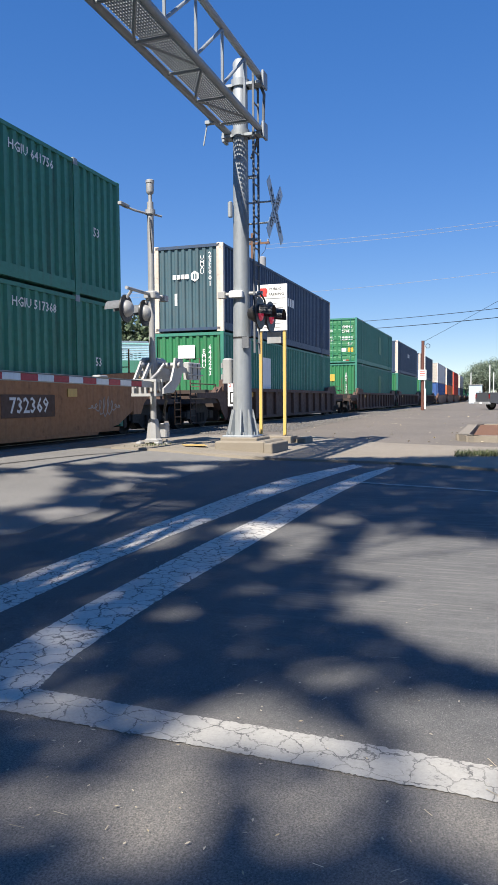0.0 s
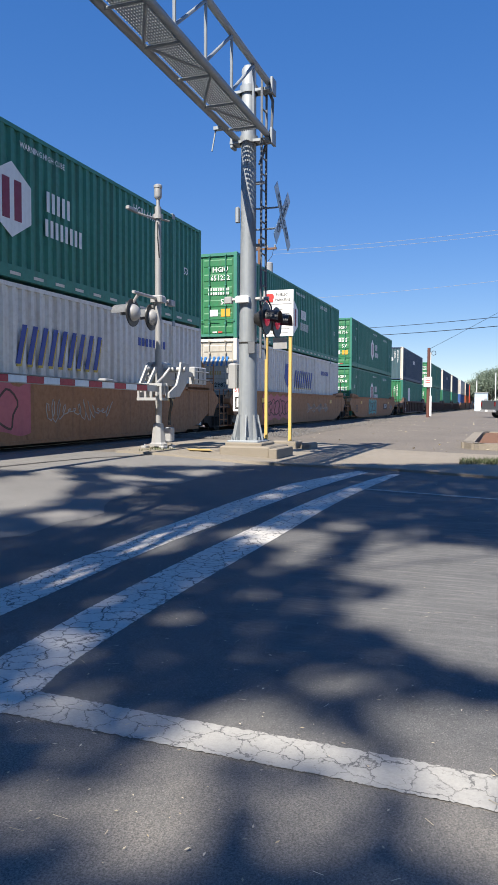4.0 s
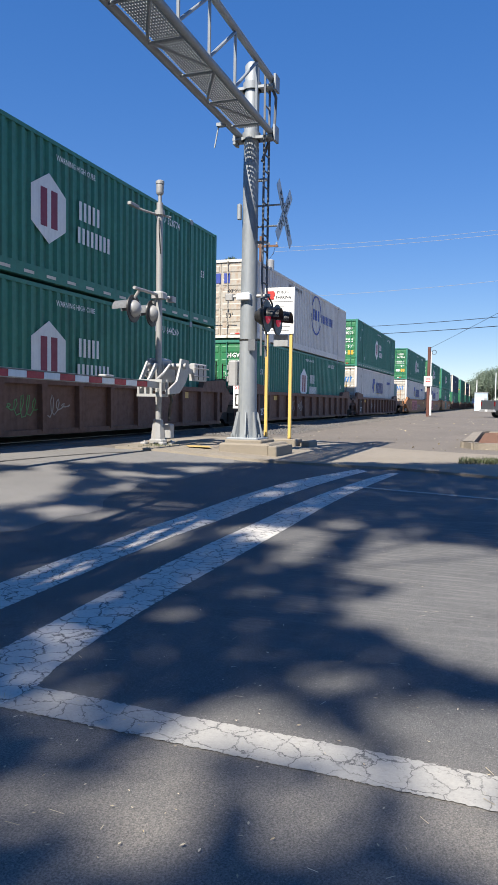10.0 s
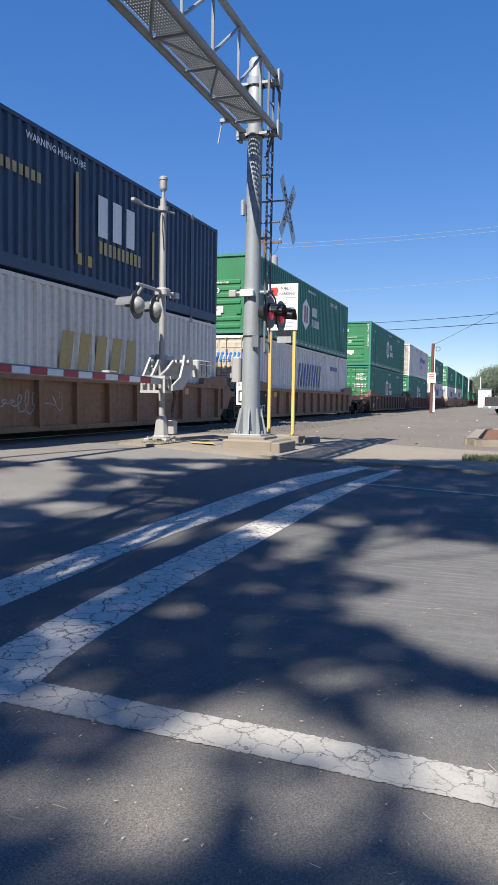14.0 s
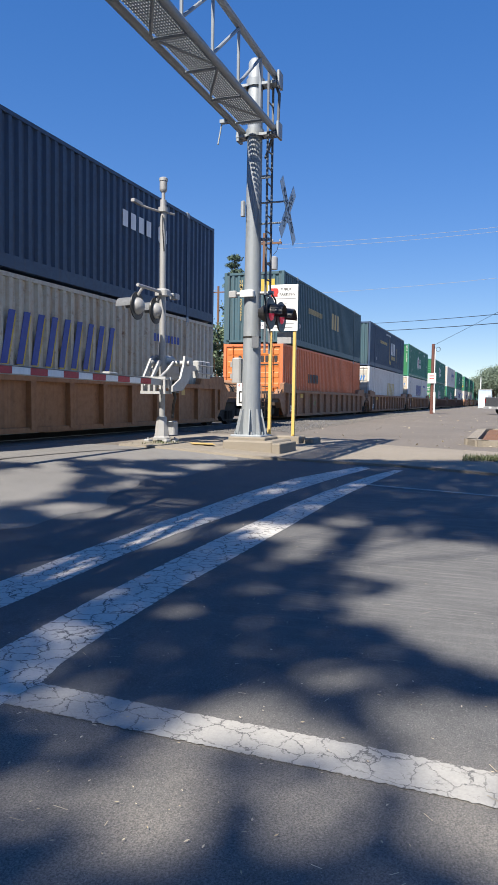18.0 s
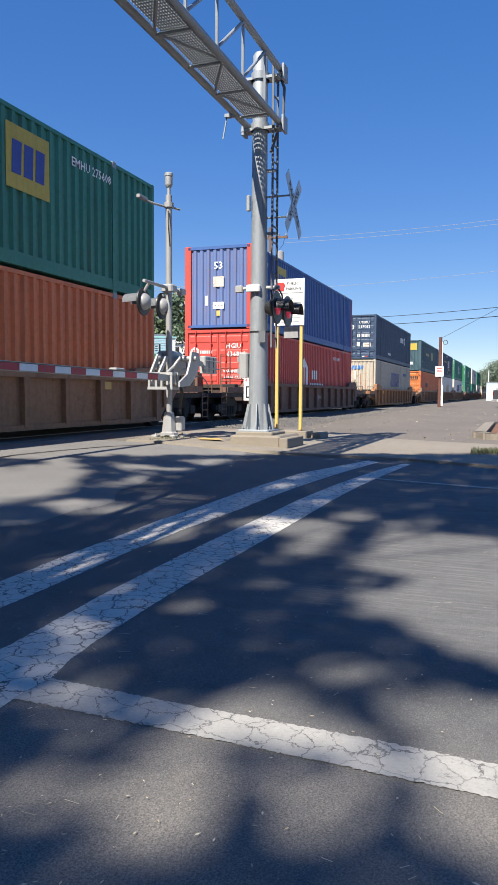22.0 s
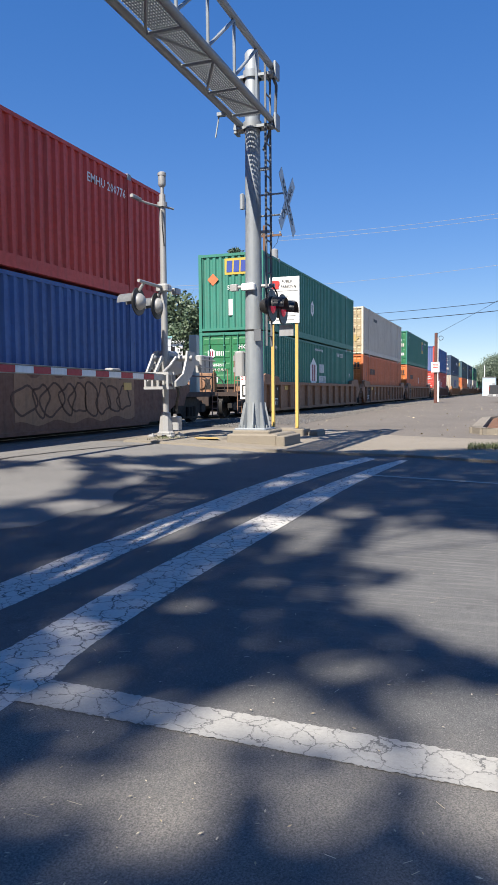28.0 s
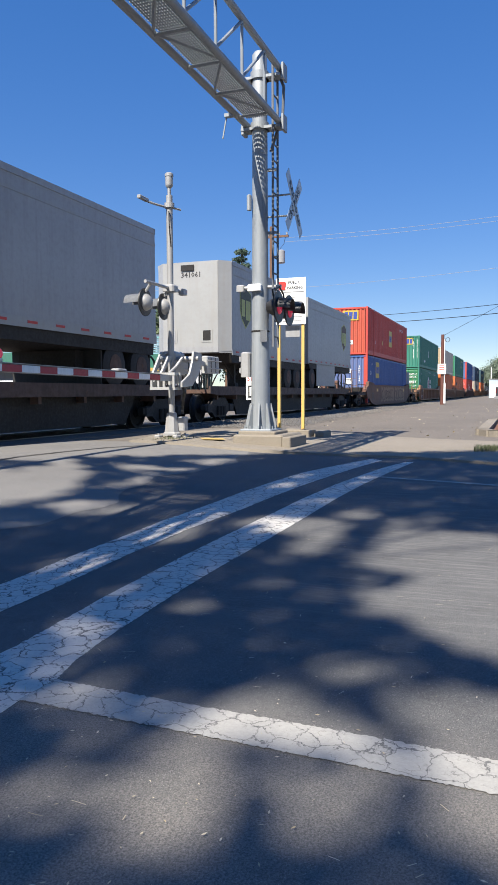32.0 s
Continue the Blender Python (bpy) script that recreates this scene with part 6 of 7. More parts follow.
def gate():
    t = thing("crossing_gate", "silver gate pole with its striped arm lowered across the road", "crossing gate")
    part("pole", Build().tube((PX, PY, 0.8), (PX, PY, 5.22), 0.065, n=18), ALUM, t, smooth=True)
    part("base_casting", Build().lathe((PX, PY, 0.46), (0, 0, 1), [(0, 0.19), (0.04, 0.19), (0.07, 0.15), (0.3, 0.125), (0.44, 0.105), (0.46, 0.08)], 8), ALUM, t)
    part("junction_box", Build().bev(PX + 0.02, PX + 0.2, PY - 0.27, PY - 0.1, 0.55, 0.83, 0.02), ALUM, t)
    f = Build()
    for dx, dy in ((-0.2, -0.2), (0.2, -0.2), (-0.2, 0.2), (0.2, 0.2)):
        f.bev(PX + dx - 0.09, PX + dx + 0.09, PY + dy - 0.06, PY + dy + 0.06, 0.39, 0.47, 0.015)
        f.tube((PX + dx, PY + dy, 0.45), (PX + dx, PY + dy, 0.5), 0.018, n=6)
    part("foot_bolts", f, ALUM, t)
    part("bell", Build().lathe((PX, PY, 5.22), (0, 0, 1), [(0, 0.035), (0.14, 0.035), (0.18, 0.07), (0.21, 0.075), (0.36, 0.075), (0.37, 0.085), (0.42, 0.085), (0.44, 0.06)], 20), ALUM, t, "round bell on the pole's top", True)
    part("collar", Build().lathe((PX, PY, 4.98), (0, 0, 1), [(0, 0.07), (0, 0.1), (0.09, 0.1), (0.09, 0.07)], 18), ALUM, t)
    part("side_arm", Build().path([(PX, PY, 4.98), (PX - 0.3, PY + 0.16, 5.0), (PX - 0.45, PY + 0.28, 5.04)], 0.024, 8).bev(PX - 0.75, PX - 0.4, PY + 0.24, PY + 0.32, 5.03, 5.09, 0.01), ALUM, t)
    part("side_arm", Build().tube((PX, PY, 5.0), (PX + 0.22, PY - 0.14, 4.98), 0.022, n=8), ALUM, t)
    part("drop_cable", Build().path([(PX - 0.09, PY - 0.03, 4.9), (PX - 0.12, PY - 0.05, 4.6), (PX - 0.07, PY - 0.06, 4.2)], 0.012, 6), BLACK, t)
    # lamps that face the far side
    part("lamp_arm", Build().tube((PX - 1.05, PY, 3.40), (PX + 0.5, PY, 3.40), 0.032, n=10), ALUM, t)
    part("arm_hub", Build().bev(PX - 0.12, PX + 0.12, PY - 0.13, PY + 0.13, 3.33, 3.47, 0.03), ALUM, t)
    part("bolt_box", Build().bev(PX + 0.42, PX + 0.62, PY - 0.09, PY + 0.05, 3.33, 3.45, 0.015), ALUM, t)
    for dx in (-0.82, -0.04):
        x, y, z = PX + dx, PY + 0.12, 3.04
        part("lamp_bracket", Build().tube((x, PY, 3.40), (x, y, z + 0.2), 0.03, n=8), ALUM, t)
        d = part("lamp_disc", Build().lathe((x, y, z), (0, 1, 0), [(0, 0.262), (0.02, 0.266), (0.03, 0.255), (0.02, 0.15)], 28), BLACK, t, "round background seen from behind", True)
        part("housing", Build().lathe((x, y, z), (0, -1, 0), [(0, 0.165), (0.04, 0.155), (0.1, 0.11), (0.13, 0.05)], 20), ALUM, d, "grey cast housing", True)
        part("lens", Build().lathe((x, y + 0.02, z), (0, 1, 0), [(0, 0.145), (0.02, 0.13), (0.04, 0.0)], 18), LENS_RED, d, smooth=True)
        hood = Build().hood(x, y + 0.02, z, 0.17, 0, math.pi, 0.36, 0.02)
        part("hood", hood, LADDER, d, smooth=True)
    # mechanism, its cradle and the arm
    part("mechanism_housing", Build().bev(PX + 0.08, PX + 0.6, PY - 0.04, PY + 0.32, 1.5, 2.16, 0.05), SILVER, t)
    part("motor_cover", Build().lathe((PX - 0.08, PY + 0.14, 1.98), (1, 0, 0), [(0, 0.05), (0.03, 0.07), (0.17, 0.07), (0.2, 0.05)], 14), SILVER, t, smooth=True)
    # the cradle that holds the arm, standing across the pole
    for x in (PX - 0.52, PX - 0.27):
        for z in (1.40, 1.68):
            part("cradle_rail", Build().box(x - 0.025, x + 0.025, PY - 0.34, PY + 0.2, z - 0.028, z + 0.028), SILVER, t)
        for y in (PY - 0.31, PY - 0.1, PY + 0.02, PY + 0.17):
            part("cradle_post", Build().box(x - 0.02, x + 0.02, y - 0.022, y + 0.022, 1.429, 1.651), SILVER, t)
    for y in (PY - 0.29, PY + 0.15):
        for z in (1.40, 1.68):
            part("cradle_rail", Build().box(PX - 0.494, PX - 0.296, y - 0.025, y + 0.025, z - 0.024, z + 0.024), SILVER, t)
    part("side_arm_plate", Build().prism([(PX - 0.5, 1.71), (PX - 0.38, 1.71), (PX - 0.02, 2.1), (PX + 0.06, 2.14), (PX - 0.1, 2.14), (PX - 0.2, 2.08)], "xz", PY + 0.14, PY + 0.18), SILVER, t)
    part("side_arm_plate", Build().prism([(PX - 0.46, 1.71), (PX - 0.36, 1.71), (PX - 0.05, 2.02), (PX - 0.14, 2.05)], "xz", PY - 0.02, PY + 0.02), SILVER, t)
    part("shaft", Build().tube((PX + 0.2, PY - 0.52, 2.0), (PX + 0.2, PY + 0.26, 2.0), 0.055, n=12), ALUM, t, smooth=True)
    part("linkage", Build().path([(PX - 0.3, PY - 0.1, 1.7), (PX - 0.1, PY - 0.16, 1.84), (PX + 0.02, PY - 0.24, 2.02)], 0.03, 8), ALUM, t)
    for z, r in ((2.0, 0.06), (1.82, 0.07), (1.62, 0.05)):
        part("knob", Build().lathe((PX - 0.12, PY + 0.16, z), (-1, 0, 0), [(0, r), (0.06, r), (0.1, 0.6 * r)], 12), ALUM, t, smooth=True)
    for y in (PY - 0.46, PY + 0.18):
        part("counterweight_arm", Build().prism([(PX - 0.45, 1.42), (PX + 0.02, 1.45), (PX + 0.33, 1.68), (PX + 0.46, 1.86), (PX + 0.7, 1.86), (PX + 0.7, 1.95), (PX + 0.5, 1.97), (PX + 0.46, 2.12), (PX + 0.1, 2.14), (PX + 0.05, 1.95), (PX - 0.1, 1.68), (PX - 0.45, 1.52)],
                                                "xz", y, y + 0.04), SILVER, t)
        w = part("counterweight", Build().bev(PX + 0.66, PX + 1.3, y - 0.05, y + 0.09, 1.72, 2.08, 0.02), SILVER, t)
        for z in (1.82, 1.98):
            part("weight_bolt", Build().tube((PX + 0.6, y - 0.06, z), (PX + 1.38, y - 0.06, z), 0.013, n=6), ALUM, w)
        for dx in (0.85, 1.1):
            part("weight_joint", Build().box(PX + dx - 0.012, PX + dx + 0.012, y - 0.056, y - 0.05, 1.74, 2.05), DARK, w)
    part("hose", Build().path([(PX - 0.1, PY - 0.3, 1.5), (PX - 0.05, PY - 0.32, 1.3), (PX + 0.12, PY - 0.2, 1.15), (PX + 0.2, PY - 0.15, 1.0), (PX + 0.2, PY - 0.15, 0.88)], 0.03, 8), BLACK, t)
    part("coil_cover", Build().tube((PX - 0.12, PY - 0.36, 1.4), (PX - 0.12, PY - 0.36, 1.66), 0.07, n=12), BLACK, t)
    tilt = pose(PX - 0.4, 0, 1.6, 0, 0.6, 0) @ pose(0.4 - PX, 0, -1.6)
    a = part("gate_arm", Build().box(PX - 0.95, PX - 0.25, PY - 0.24, PY - 0.19, 1.54, 1.66), ALUM, t, at=tilt)
    n = 0
    x = PX - 0.95
    while x > 1.0:
        part("arm_stripe", Build().bev(x - 0.41, x, PY - 0.24, PY - 0.205, 1.55, 1.648, 0.004), WHITE if n % 2 else ARM_RED, a, "white reflective band" if n % 2 else "red reflective band")
        x -= 0.41
        n += 1
    part("arm_spine", Build().box(x, PX - 0.9, PY - 0.2, PY - 0.16, 1.538, 1.66), ALUM, a)
    part("arm_top_edge", Build().box(x, PX - 0.9, PY - 0.246, PY - 0.16, 1.66, 1.67), ALUM, a)
    for dx in (2.4,):
        part("arm_lamp", Build().bev(PX - dx - 0.14, PX - dx + 0.14, PY - 0.28, PY - 0.12, 1.67, 1.705, 0.015), ALUM, a)
    lp = part("arm_lamp", Build().lathe((PX - 5.5, PY - 0.2, 1.668), (0, 0, 1), [(0, 0.06), (0.03, 0.065), (0.05, 0.05)], 14), ALUM, a)
    part("lens", Build().lathe((PX - 5.5, PY - 0.16, 1.78), (0, -1, 0), [(0, 0.085), (0.05, 0.085), (0.08, 0.06)], 16), LAMP_RED, lp, "red lens on the arm", True)


gate()


# ---- parking sign on yellow posts ----
def parking_sign():
    t = thing("parking_sign", "white public parking sign on two yellow posts", "sign")
    for y in (5.30, 4.72):
        part("post", Build().bev(16.36, 16.44, y - 0.035, y + 0.035, 0.45, 3.9, 0.006), YELLOW, t)
    b = part("panel", Build().bev(16.335, 16.355, 4.64, 5.36, 2.88, 3.94, 0.004), WHITE, t)
    part("lettering", letters("PUBLIC", 0.088, MARK_K), MARK_K, b, at=pose(16.33, 4.92, 3.83, 0, 0, -90))
    part("lettering", letters("PARKING", 0.088, MARK_K), MARK_K, b, at=pose(16.33, 4.90, 3.71, 0, 0, -90))
    part("emblem", Build().prism([(-0.07, 0.09), (0.07, 0.09), (0.1, 0.05), (0.1, -0.01), (0.075, -0.04), (0.085, -0.1), (-0.085, -0.1), (-0.075, -0.04), (-0.1, -0.01), (-0.1, 0.05)], "yz", 16.322, 16.334), RED, b, at=pose(0, 5.21, 3.77))
    for z, w in ((3.62, 0.6), (3.5, 0.18), (3.40, 0.5), (3.3, 0.42), (3.2, 0.46), (3.05, 0.5), (2.96, 0.44)):
        part("small_print", Build().box(16.329, 16.334, 4.98 - w / 2, 4.98 + w / 2, z - 0.007, z + 0.007), T_GREY, b)
    part("back_plate", Build().box(16.45, 16.46, 4.82, 5.16, 2.6, 2.86), T_GREY, t)


parking_sign()
blk = thing("concrete_plinth", "low concrete strip at the foot of the parking sign", "footing")
part("block", Build().bev(16.12, 16.72, 4.5, 5.5, 0.22, 0.46, 0.02), CONCRETE, blk)
part("wheel_stop", Build().bev(16.3, 17.0, 4.2, 4.44, 0.22, 0.42, 0.03), CONCRETE, blk)

st = thing("stop_notice", "small white notice with red letters behind the mast", "sign")
part("panel", Build().box(15.3, 15.315, 5.35, 5.72, 1.15, 1.75), WHITE, st)
part("lettering", letters("STOP", 0.16, RED, 0.8), RED, st, at=pose(15.296, 5.535, 1.62, 0, 0, -90))
part("frame_line", Build().box(15.296, 15.3, 5.4, 5.67, 1.2, 1.24).box(15.296, 15.3, 5.4, 5.67, 1.44, 1.47).box(15.296, 15.3, 5.4, 5.43, 1.24, 1.44).box(15.296, 15.3, 5.64, 5.67, 1.24, 1.44), MARK_K, st)
part("post", Build().box(15.33, 15.38, 5.5, 5.55, 0.35, 1.75), GALV, st)
# ---- planting ----
def leaf_mat(name, a, b):
    m, t, p = material(name)
    geo = t.nodes.new("ShaderNodeNewGeometry")
    n = noise_node(t, 0.6, 3)
    c = mix(t, geo.outputs["Random Per Island"], a, b)
    c = mix(t, ramp(t, n.outputs[0], [(0.4, grey(0)), (0.7, grey(0.5))]).outputs[0], c, tuple(x * 0.55 for x in a))
    t.links.new(c, p.inputs["Base Color"])
    p.inputs["Roughness"].default_value = 0.55
    p.inputs["Transmission Weight"].default_value = 0.0
    return m


LEAF = leaf_mat("broad_leaves", (0.09, 0.13, 0.06), (0.17, 0.21, 0.10))
OLIVE = leaf_mat("olive_leaves", (0.06, 0.095, 0.05), (0.125, 0.165, 0.085))
NEEDLE = leaf_mat("pine_needles", (0.05, 0.085, 0.058), (0.11, 0.155, 0.105))
GRASS = leaf_mat("grass_blades", (0.05, 0.075, 0.025), (0.14, 0.15, 0.06))
DRY = leaf_mat("dry_leaves", (0.45, 0.36, 0.2), (0.75, 0.68, 0.5))
# far trees: the haze of distance is put into the leaf colour
HAZY = leaf_mat("haze_pale_leaves", (0.13, 0.18, 0.13), (0.24, 0.29, 0.2))
BARK = paint("bark", (0.10, 0.075, 0.055), 0.9, 0.5, 0, (0.04, 0.03, 0.025), 3)


def leaves(points, size, rnd, longer=1.5, flat=0.0):
    """Small bent leaves at the points given."""
    k = len(points)
    v = np.empty((k, 4, 3))
    r = np.random.RandomState(rnd.randint(0, 9999))
    p = np.array(points)
    a = r.normal(size=(k, 3))
    a[:, 2] *= 1 - flat
    a /= np.linalg.norm(a, axis=1)[:, None]
    b = np.cross(a, r.normal(size=(k, 3)))
    if flat:
        b[:, 2] *= 1 - flat
    b /= np.linalg.norm(b, axis=1)[:, None]
    s = size * (0.6 + 0.8 * r.rand(k))[:, None]
    v[:, 0], v[:, 1], v[:, 2], v[:, 3] = p - a * s * longer / 2, p + b * s / 2, p + a * s * longer / 2, p - b * s / 2
    out = Build()
    out.v = [tuple(q) for q in v.reshape(-1, 3)]
    out.f = [(4 * i, 4 * i + 1, 4 * i + 2, 4 * i + 3) for i in range(k)]
    return out


def raw_mesh(b, name, mat):
    me = bpy.data.meshes.new(name)
    me.from_pydata(b.v, [], b.f)
    me.materials.append(mat)
    return me


def limbs(base, top, targets, r0, rnd, slim=0.32):
    """A tapered trunk and a limb to each target."""
    b = Build()
    base, top = Vector(base), Vector(top)
    n = 6
    pts = [base.lerp(top, k / n) + Vector((rnd.uniform(-1, 1), rnd.uniform(-1, 1), 0)) * r0 * 0.5 * (k > 0) for k in range(n + 1)]
    for k in range(n):
        b.tube(pts[k], pts[k + 1], r0 * (1 - 0.72 * k / n) * (1.35 if k == 0 else 1), r0 * (1 - 0.72 * (k + 1) / n), 10, False)
    for q in targets:
        q = Vector(q)
        k = max(1, min(n, int(n * max(0.25, min(0.95, (q.z - base.z) / max(0.1, top.z - base.z) - 0.22)))))
        a = pts[k]
        m = a.lerp(q, 0.5) + Vector((0, 0, 0.08 * (q - a).length))
        r = r0 * slim
        b.tube(a, m, r, r * 0.6, 6, False)
        b.tube(m, q, r * 0.6, r * 0.15, 6, False)
    return b


def broad_tree(x, y, z, height, spread, n, size, seed, label, mat=LEAF, clumps=46):
    rnd = random.Random(seed)
    t = thing("tree", label, "tree", at=pose(x, y, z))
    cents = []
    for _ in range(clumps):
        a, u, w = rnd.uniform(0, 6.283), rnd.uniform(-0.75, 1), rnd.random() ** 0.45
        e = math.sqrt(max(0, 1 - u * u)) * spread * w
        cents.append((e * math.cos(a), e * math.sin(a), height * (0.62 + 0.36 * u * w)))
    pts = []
    for _ in range(n):
        c = rnd.choice(cents)
        s = spread * 0.19
        pts.append((c[0] + rnd.gauss(0, s), c[1] + rnd.gauss(0, s), max(0.9, c[2] + rnd.gauss(0, s * 0.75))))
    part("trunk", limbs((0, 0, -0.2), (0, 0, height * 0.8), cents[:22], 0.03 * height, rnd).mesh("trunk", BARK), BARK, t)
    part("crown", raw_mesh(leaves(pts, size, rnd), "crown", mat), mat, t, "loose crown of small leaves")
    return t


def pine(x, y, z, height, spread, seed, n=9000):
    """A tall pine: whorls of drooping branches with tufts, gaps between them."""
    rnd = random.Random(seed)
    t = thing("pine_tree", "tall dark pine tree with ragged branches", "tree", at=pose(x, y, z))
    cents = []
    k = 0.16
    while k < 1.0:
        m = 5 if k < 0.85 else 4
        for _ in range(m):
            a = rnd.uniform(0, 6.283)
            r = spread * (1.0 - k) ** 0.72 * rnd.uniform(0.25, 1.1) + 0.2
            for f in (0.45, 0.75, 1.0):
                cents.append((f * r * math.cos(a), f * r * math.sin(a), height * k + 0.12 * r - 0.2 * r * f * f))
        k += 0.045
    pts = []
    for _ in range(n):
        c = rnd.choice(cents)
        pts.append((c[0] + rnd.gauss(0, 0.34), c[1] + rnd.gauss(0, 0.34), c[2] + rnd.gauss(0, 0.16)))
    part("trunk", limbs((0, 0, -0.3), (0, 0, height * 0.97), cents[2:180:3], 0.019 * height, rnd).mesh("trunk", BARK), BARK, t)
    part("crown", raw_mesh(leaves(pts, 0.15, rnd, 3.4), "crown", NEEDLE), NEEDLE, t, "ragged tufts of dark needles")


pine(80.8, 58.9, 0, 21.8, 5.6, 5, 15000)
pine(84.0, 54.2, 0, 20.6, 4.9, 8, 12000)
pine(76.0, 62.5, 0, 15.5, 5.0, 14, 10000)
pine(93.5, 35.5, 0, 20.8, 2.9, 21, 9000)
broad_tree(89.5, 43.0, 0, 14.5, 4.6, 6000, 0.4, 31, "pale olive tree behind the sheds beyond the track", OLIVE)
broad_tree(86.5, 47.5, 0, 12.0, 3.6, 4500, 0.4, 33, "pale olive tree behind the sheds beyond the track", OLIVE)
broad_tree(64.8, 28.2, 0, 10.4, 3.0, 7000, 0.2, 35, "pale olive tree behind the sheds beyond the track", OLIVE)
for x, y, h, s, seed in ((172, 3.4, 8.6, 3.4, 41), (186, 0.5, 9.6, 4.2, 42), (160, -4.2, 9.2, 4.6, 43), (150, -10.5, 9.6, 5.0, 44), (178, -8.0, 11.5, 5.0, 46), (200, 6.0, 7.6, 4.0, 45)):
    broad_tree(x, y, 0.4, h, s, 36000, 0.15, seed, "full green tree at the end of the car park", HAZY, 80)


# ---- buildings and things beyond the track ----
TEAL = paint("teal_wall", (0.28, 0.56, 0.54), 0.7, 0.2)
PINK = paint("pink_wall", (0.74, 0.36, 0.43), 0.7, 0.2)
CORAL = paint("coral_wall", (0.72, 0.42, 0.28), 0.7, 0.2)
SKYB = paint("sky_blue_wall", (0.36, 0.56, 0.64), 0.7, 0.2)
OFFW = paint("off_white_wall", (0.66, 0.66, 0.64), 0.7, 0.25)
FENCE = paint("green_fence", (0.06, 0.22, 0.15), 0.6, 0.3)
SLATE = paint("grey_roof", (0.14, 0.16, 0.2), 0.7, 0.3)


def mural_hall():
    """A low hall with a mural of coloured bands; its front faces the crossing."""
    t = thing("painted_hall", "low hall with a mural in pink, teal and white bands", "building", at=pose(49.5, 33.8, 0.4, 0, 0, -55))
    part("wall", Build().box(-16, 9, 0, 14, 0, 5.4), OFFW, t)
    part("parapet", Build().box(-16.1, 9.1, -0.08, 14.1, 5.4, 5.52), TEAL, t)
    def up(z):
        return 4.1 + (z - 3.5) * 0.575
    def band(pts, mat):
        part("mural_band", Build().prism([(x, up(z)) for x, z in pts], "xz", -0.03, -0.004), mat, t)
    band([(-16, 3.5), (-5.2, 3.5), (-5.2, 5.7), (-16, 5.7)], TEAL)
    band([(-5.1, 3.5), (-3.9, 3.5), (-3.9, 5.7), (-5.1, 5.7)], SKYB)
    band([(-3.8, 4.6), (-2.9, 4.6), (-2.9, 5.7), (-3.8, 5.7)], PINK)
    band([(-3.8, 3.5), (-2.9, 3.5), (-2.9, 4.55), (-3.8, 4.55)], YELLOW)
    for k in range(4):
        q = 0.14 * k
        for x0, x1, z0, z1 in ((-2.75 + q, -0.75 - q, 5.55 - q, 5.66 - q), (-2.75 + q, -2.69 + q, 3.7, 5.55 - q), (-0.81 - q, -0.75 - q, 3.7, 5.55 - q)):
            part("mural_line", Build().box(x0, x1, -0.03, -0.004, up(z0), up(z1)), MARK_K, t)
    for k, m in enumerate((SKYB, TEAL, SKYB, PINK, CORAL, PINK, CORAL, YELLOW)):
        x = -1.6 + 0.42 * k
        band([(x, 3.5), (x + 0.36, 3.5), (x + 1.5, 5.7), (x + 1.1, 5.7)], m)
    for k in range(9):
        band([(2.9 + 0.1 * (k % 3), 5.45 - 0.24 * k), (8.5, 5.45 - 0.24 * k), (8.5, 5.57 - 0.24 * k), (2.9, 5.57 - 0.24 * k)], SKYB)
    dash = Build().box(0, 0.2, -0.036, -0.031, 0, 0.046).mesh("mural_line", MARK_K)
    for k in range(12):
        for q in range(3):
            part("mural_line", dash, MARK_K, t, at=pose(3.6 + 0.34 * k, 0, up(3.7 + 0.3 * q + 0.1 * (k % 3))))
    part("awning", Build().box(-15.5, 8.8, -1.2, -0.05, 2.95, 4.05), FENCE, t, "green awning")
    part("awning_trim", Build().box(-15.5, 8.8, -1.24, -1.2, 2.7, 2.95), YELLOW, t, "yellow band under the awning")
    for k in range(5):
        part("shop_window", Build().box(-14.5 + 4.2 * k, -11.6 + 4.2 * k, -0.04, -0.004, 0.8, 2.6), SLATE, t)


mural_hall()
for x, y, rz, w, h, mat, label in ((59.4, 31.5, -62, 4.6, 6.2, SLATE, "grey metal shed beyond the track"), (84, 40.5, -65, 6, 8.0, OFFW, "small white building behind the trees")):
    s = thing("shed", label, "building", at=pose(x, y, 0.4, 0, 0, rz))
    part("wall", Build().box(-w / 2, w / 2, 0, 7, 0, h - 0.8), mat if mat is OFFW else PALEBLUE, s)
    part("roof", Build().prism([(-w / 2 - 0.3, h - 0.8), (w / 2 + 0.3, h - 0.8), (w / 2 - 0.8, h), (-w / 2 + 0.8, h)], "xz", -0.3, 7.3), SLATE if mat is SLATE else OFFW, s)
    for k in range(3):
        part("window", Build().box(-w / 2 + 0.6 + k * w / 3.2, -w / 2 + 1.5 + k * w / 3.2, -0.03, -0.004, h - 2.4, h - 1.3), DARK, s)

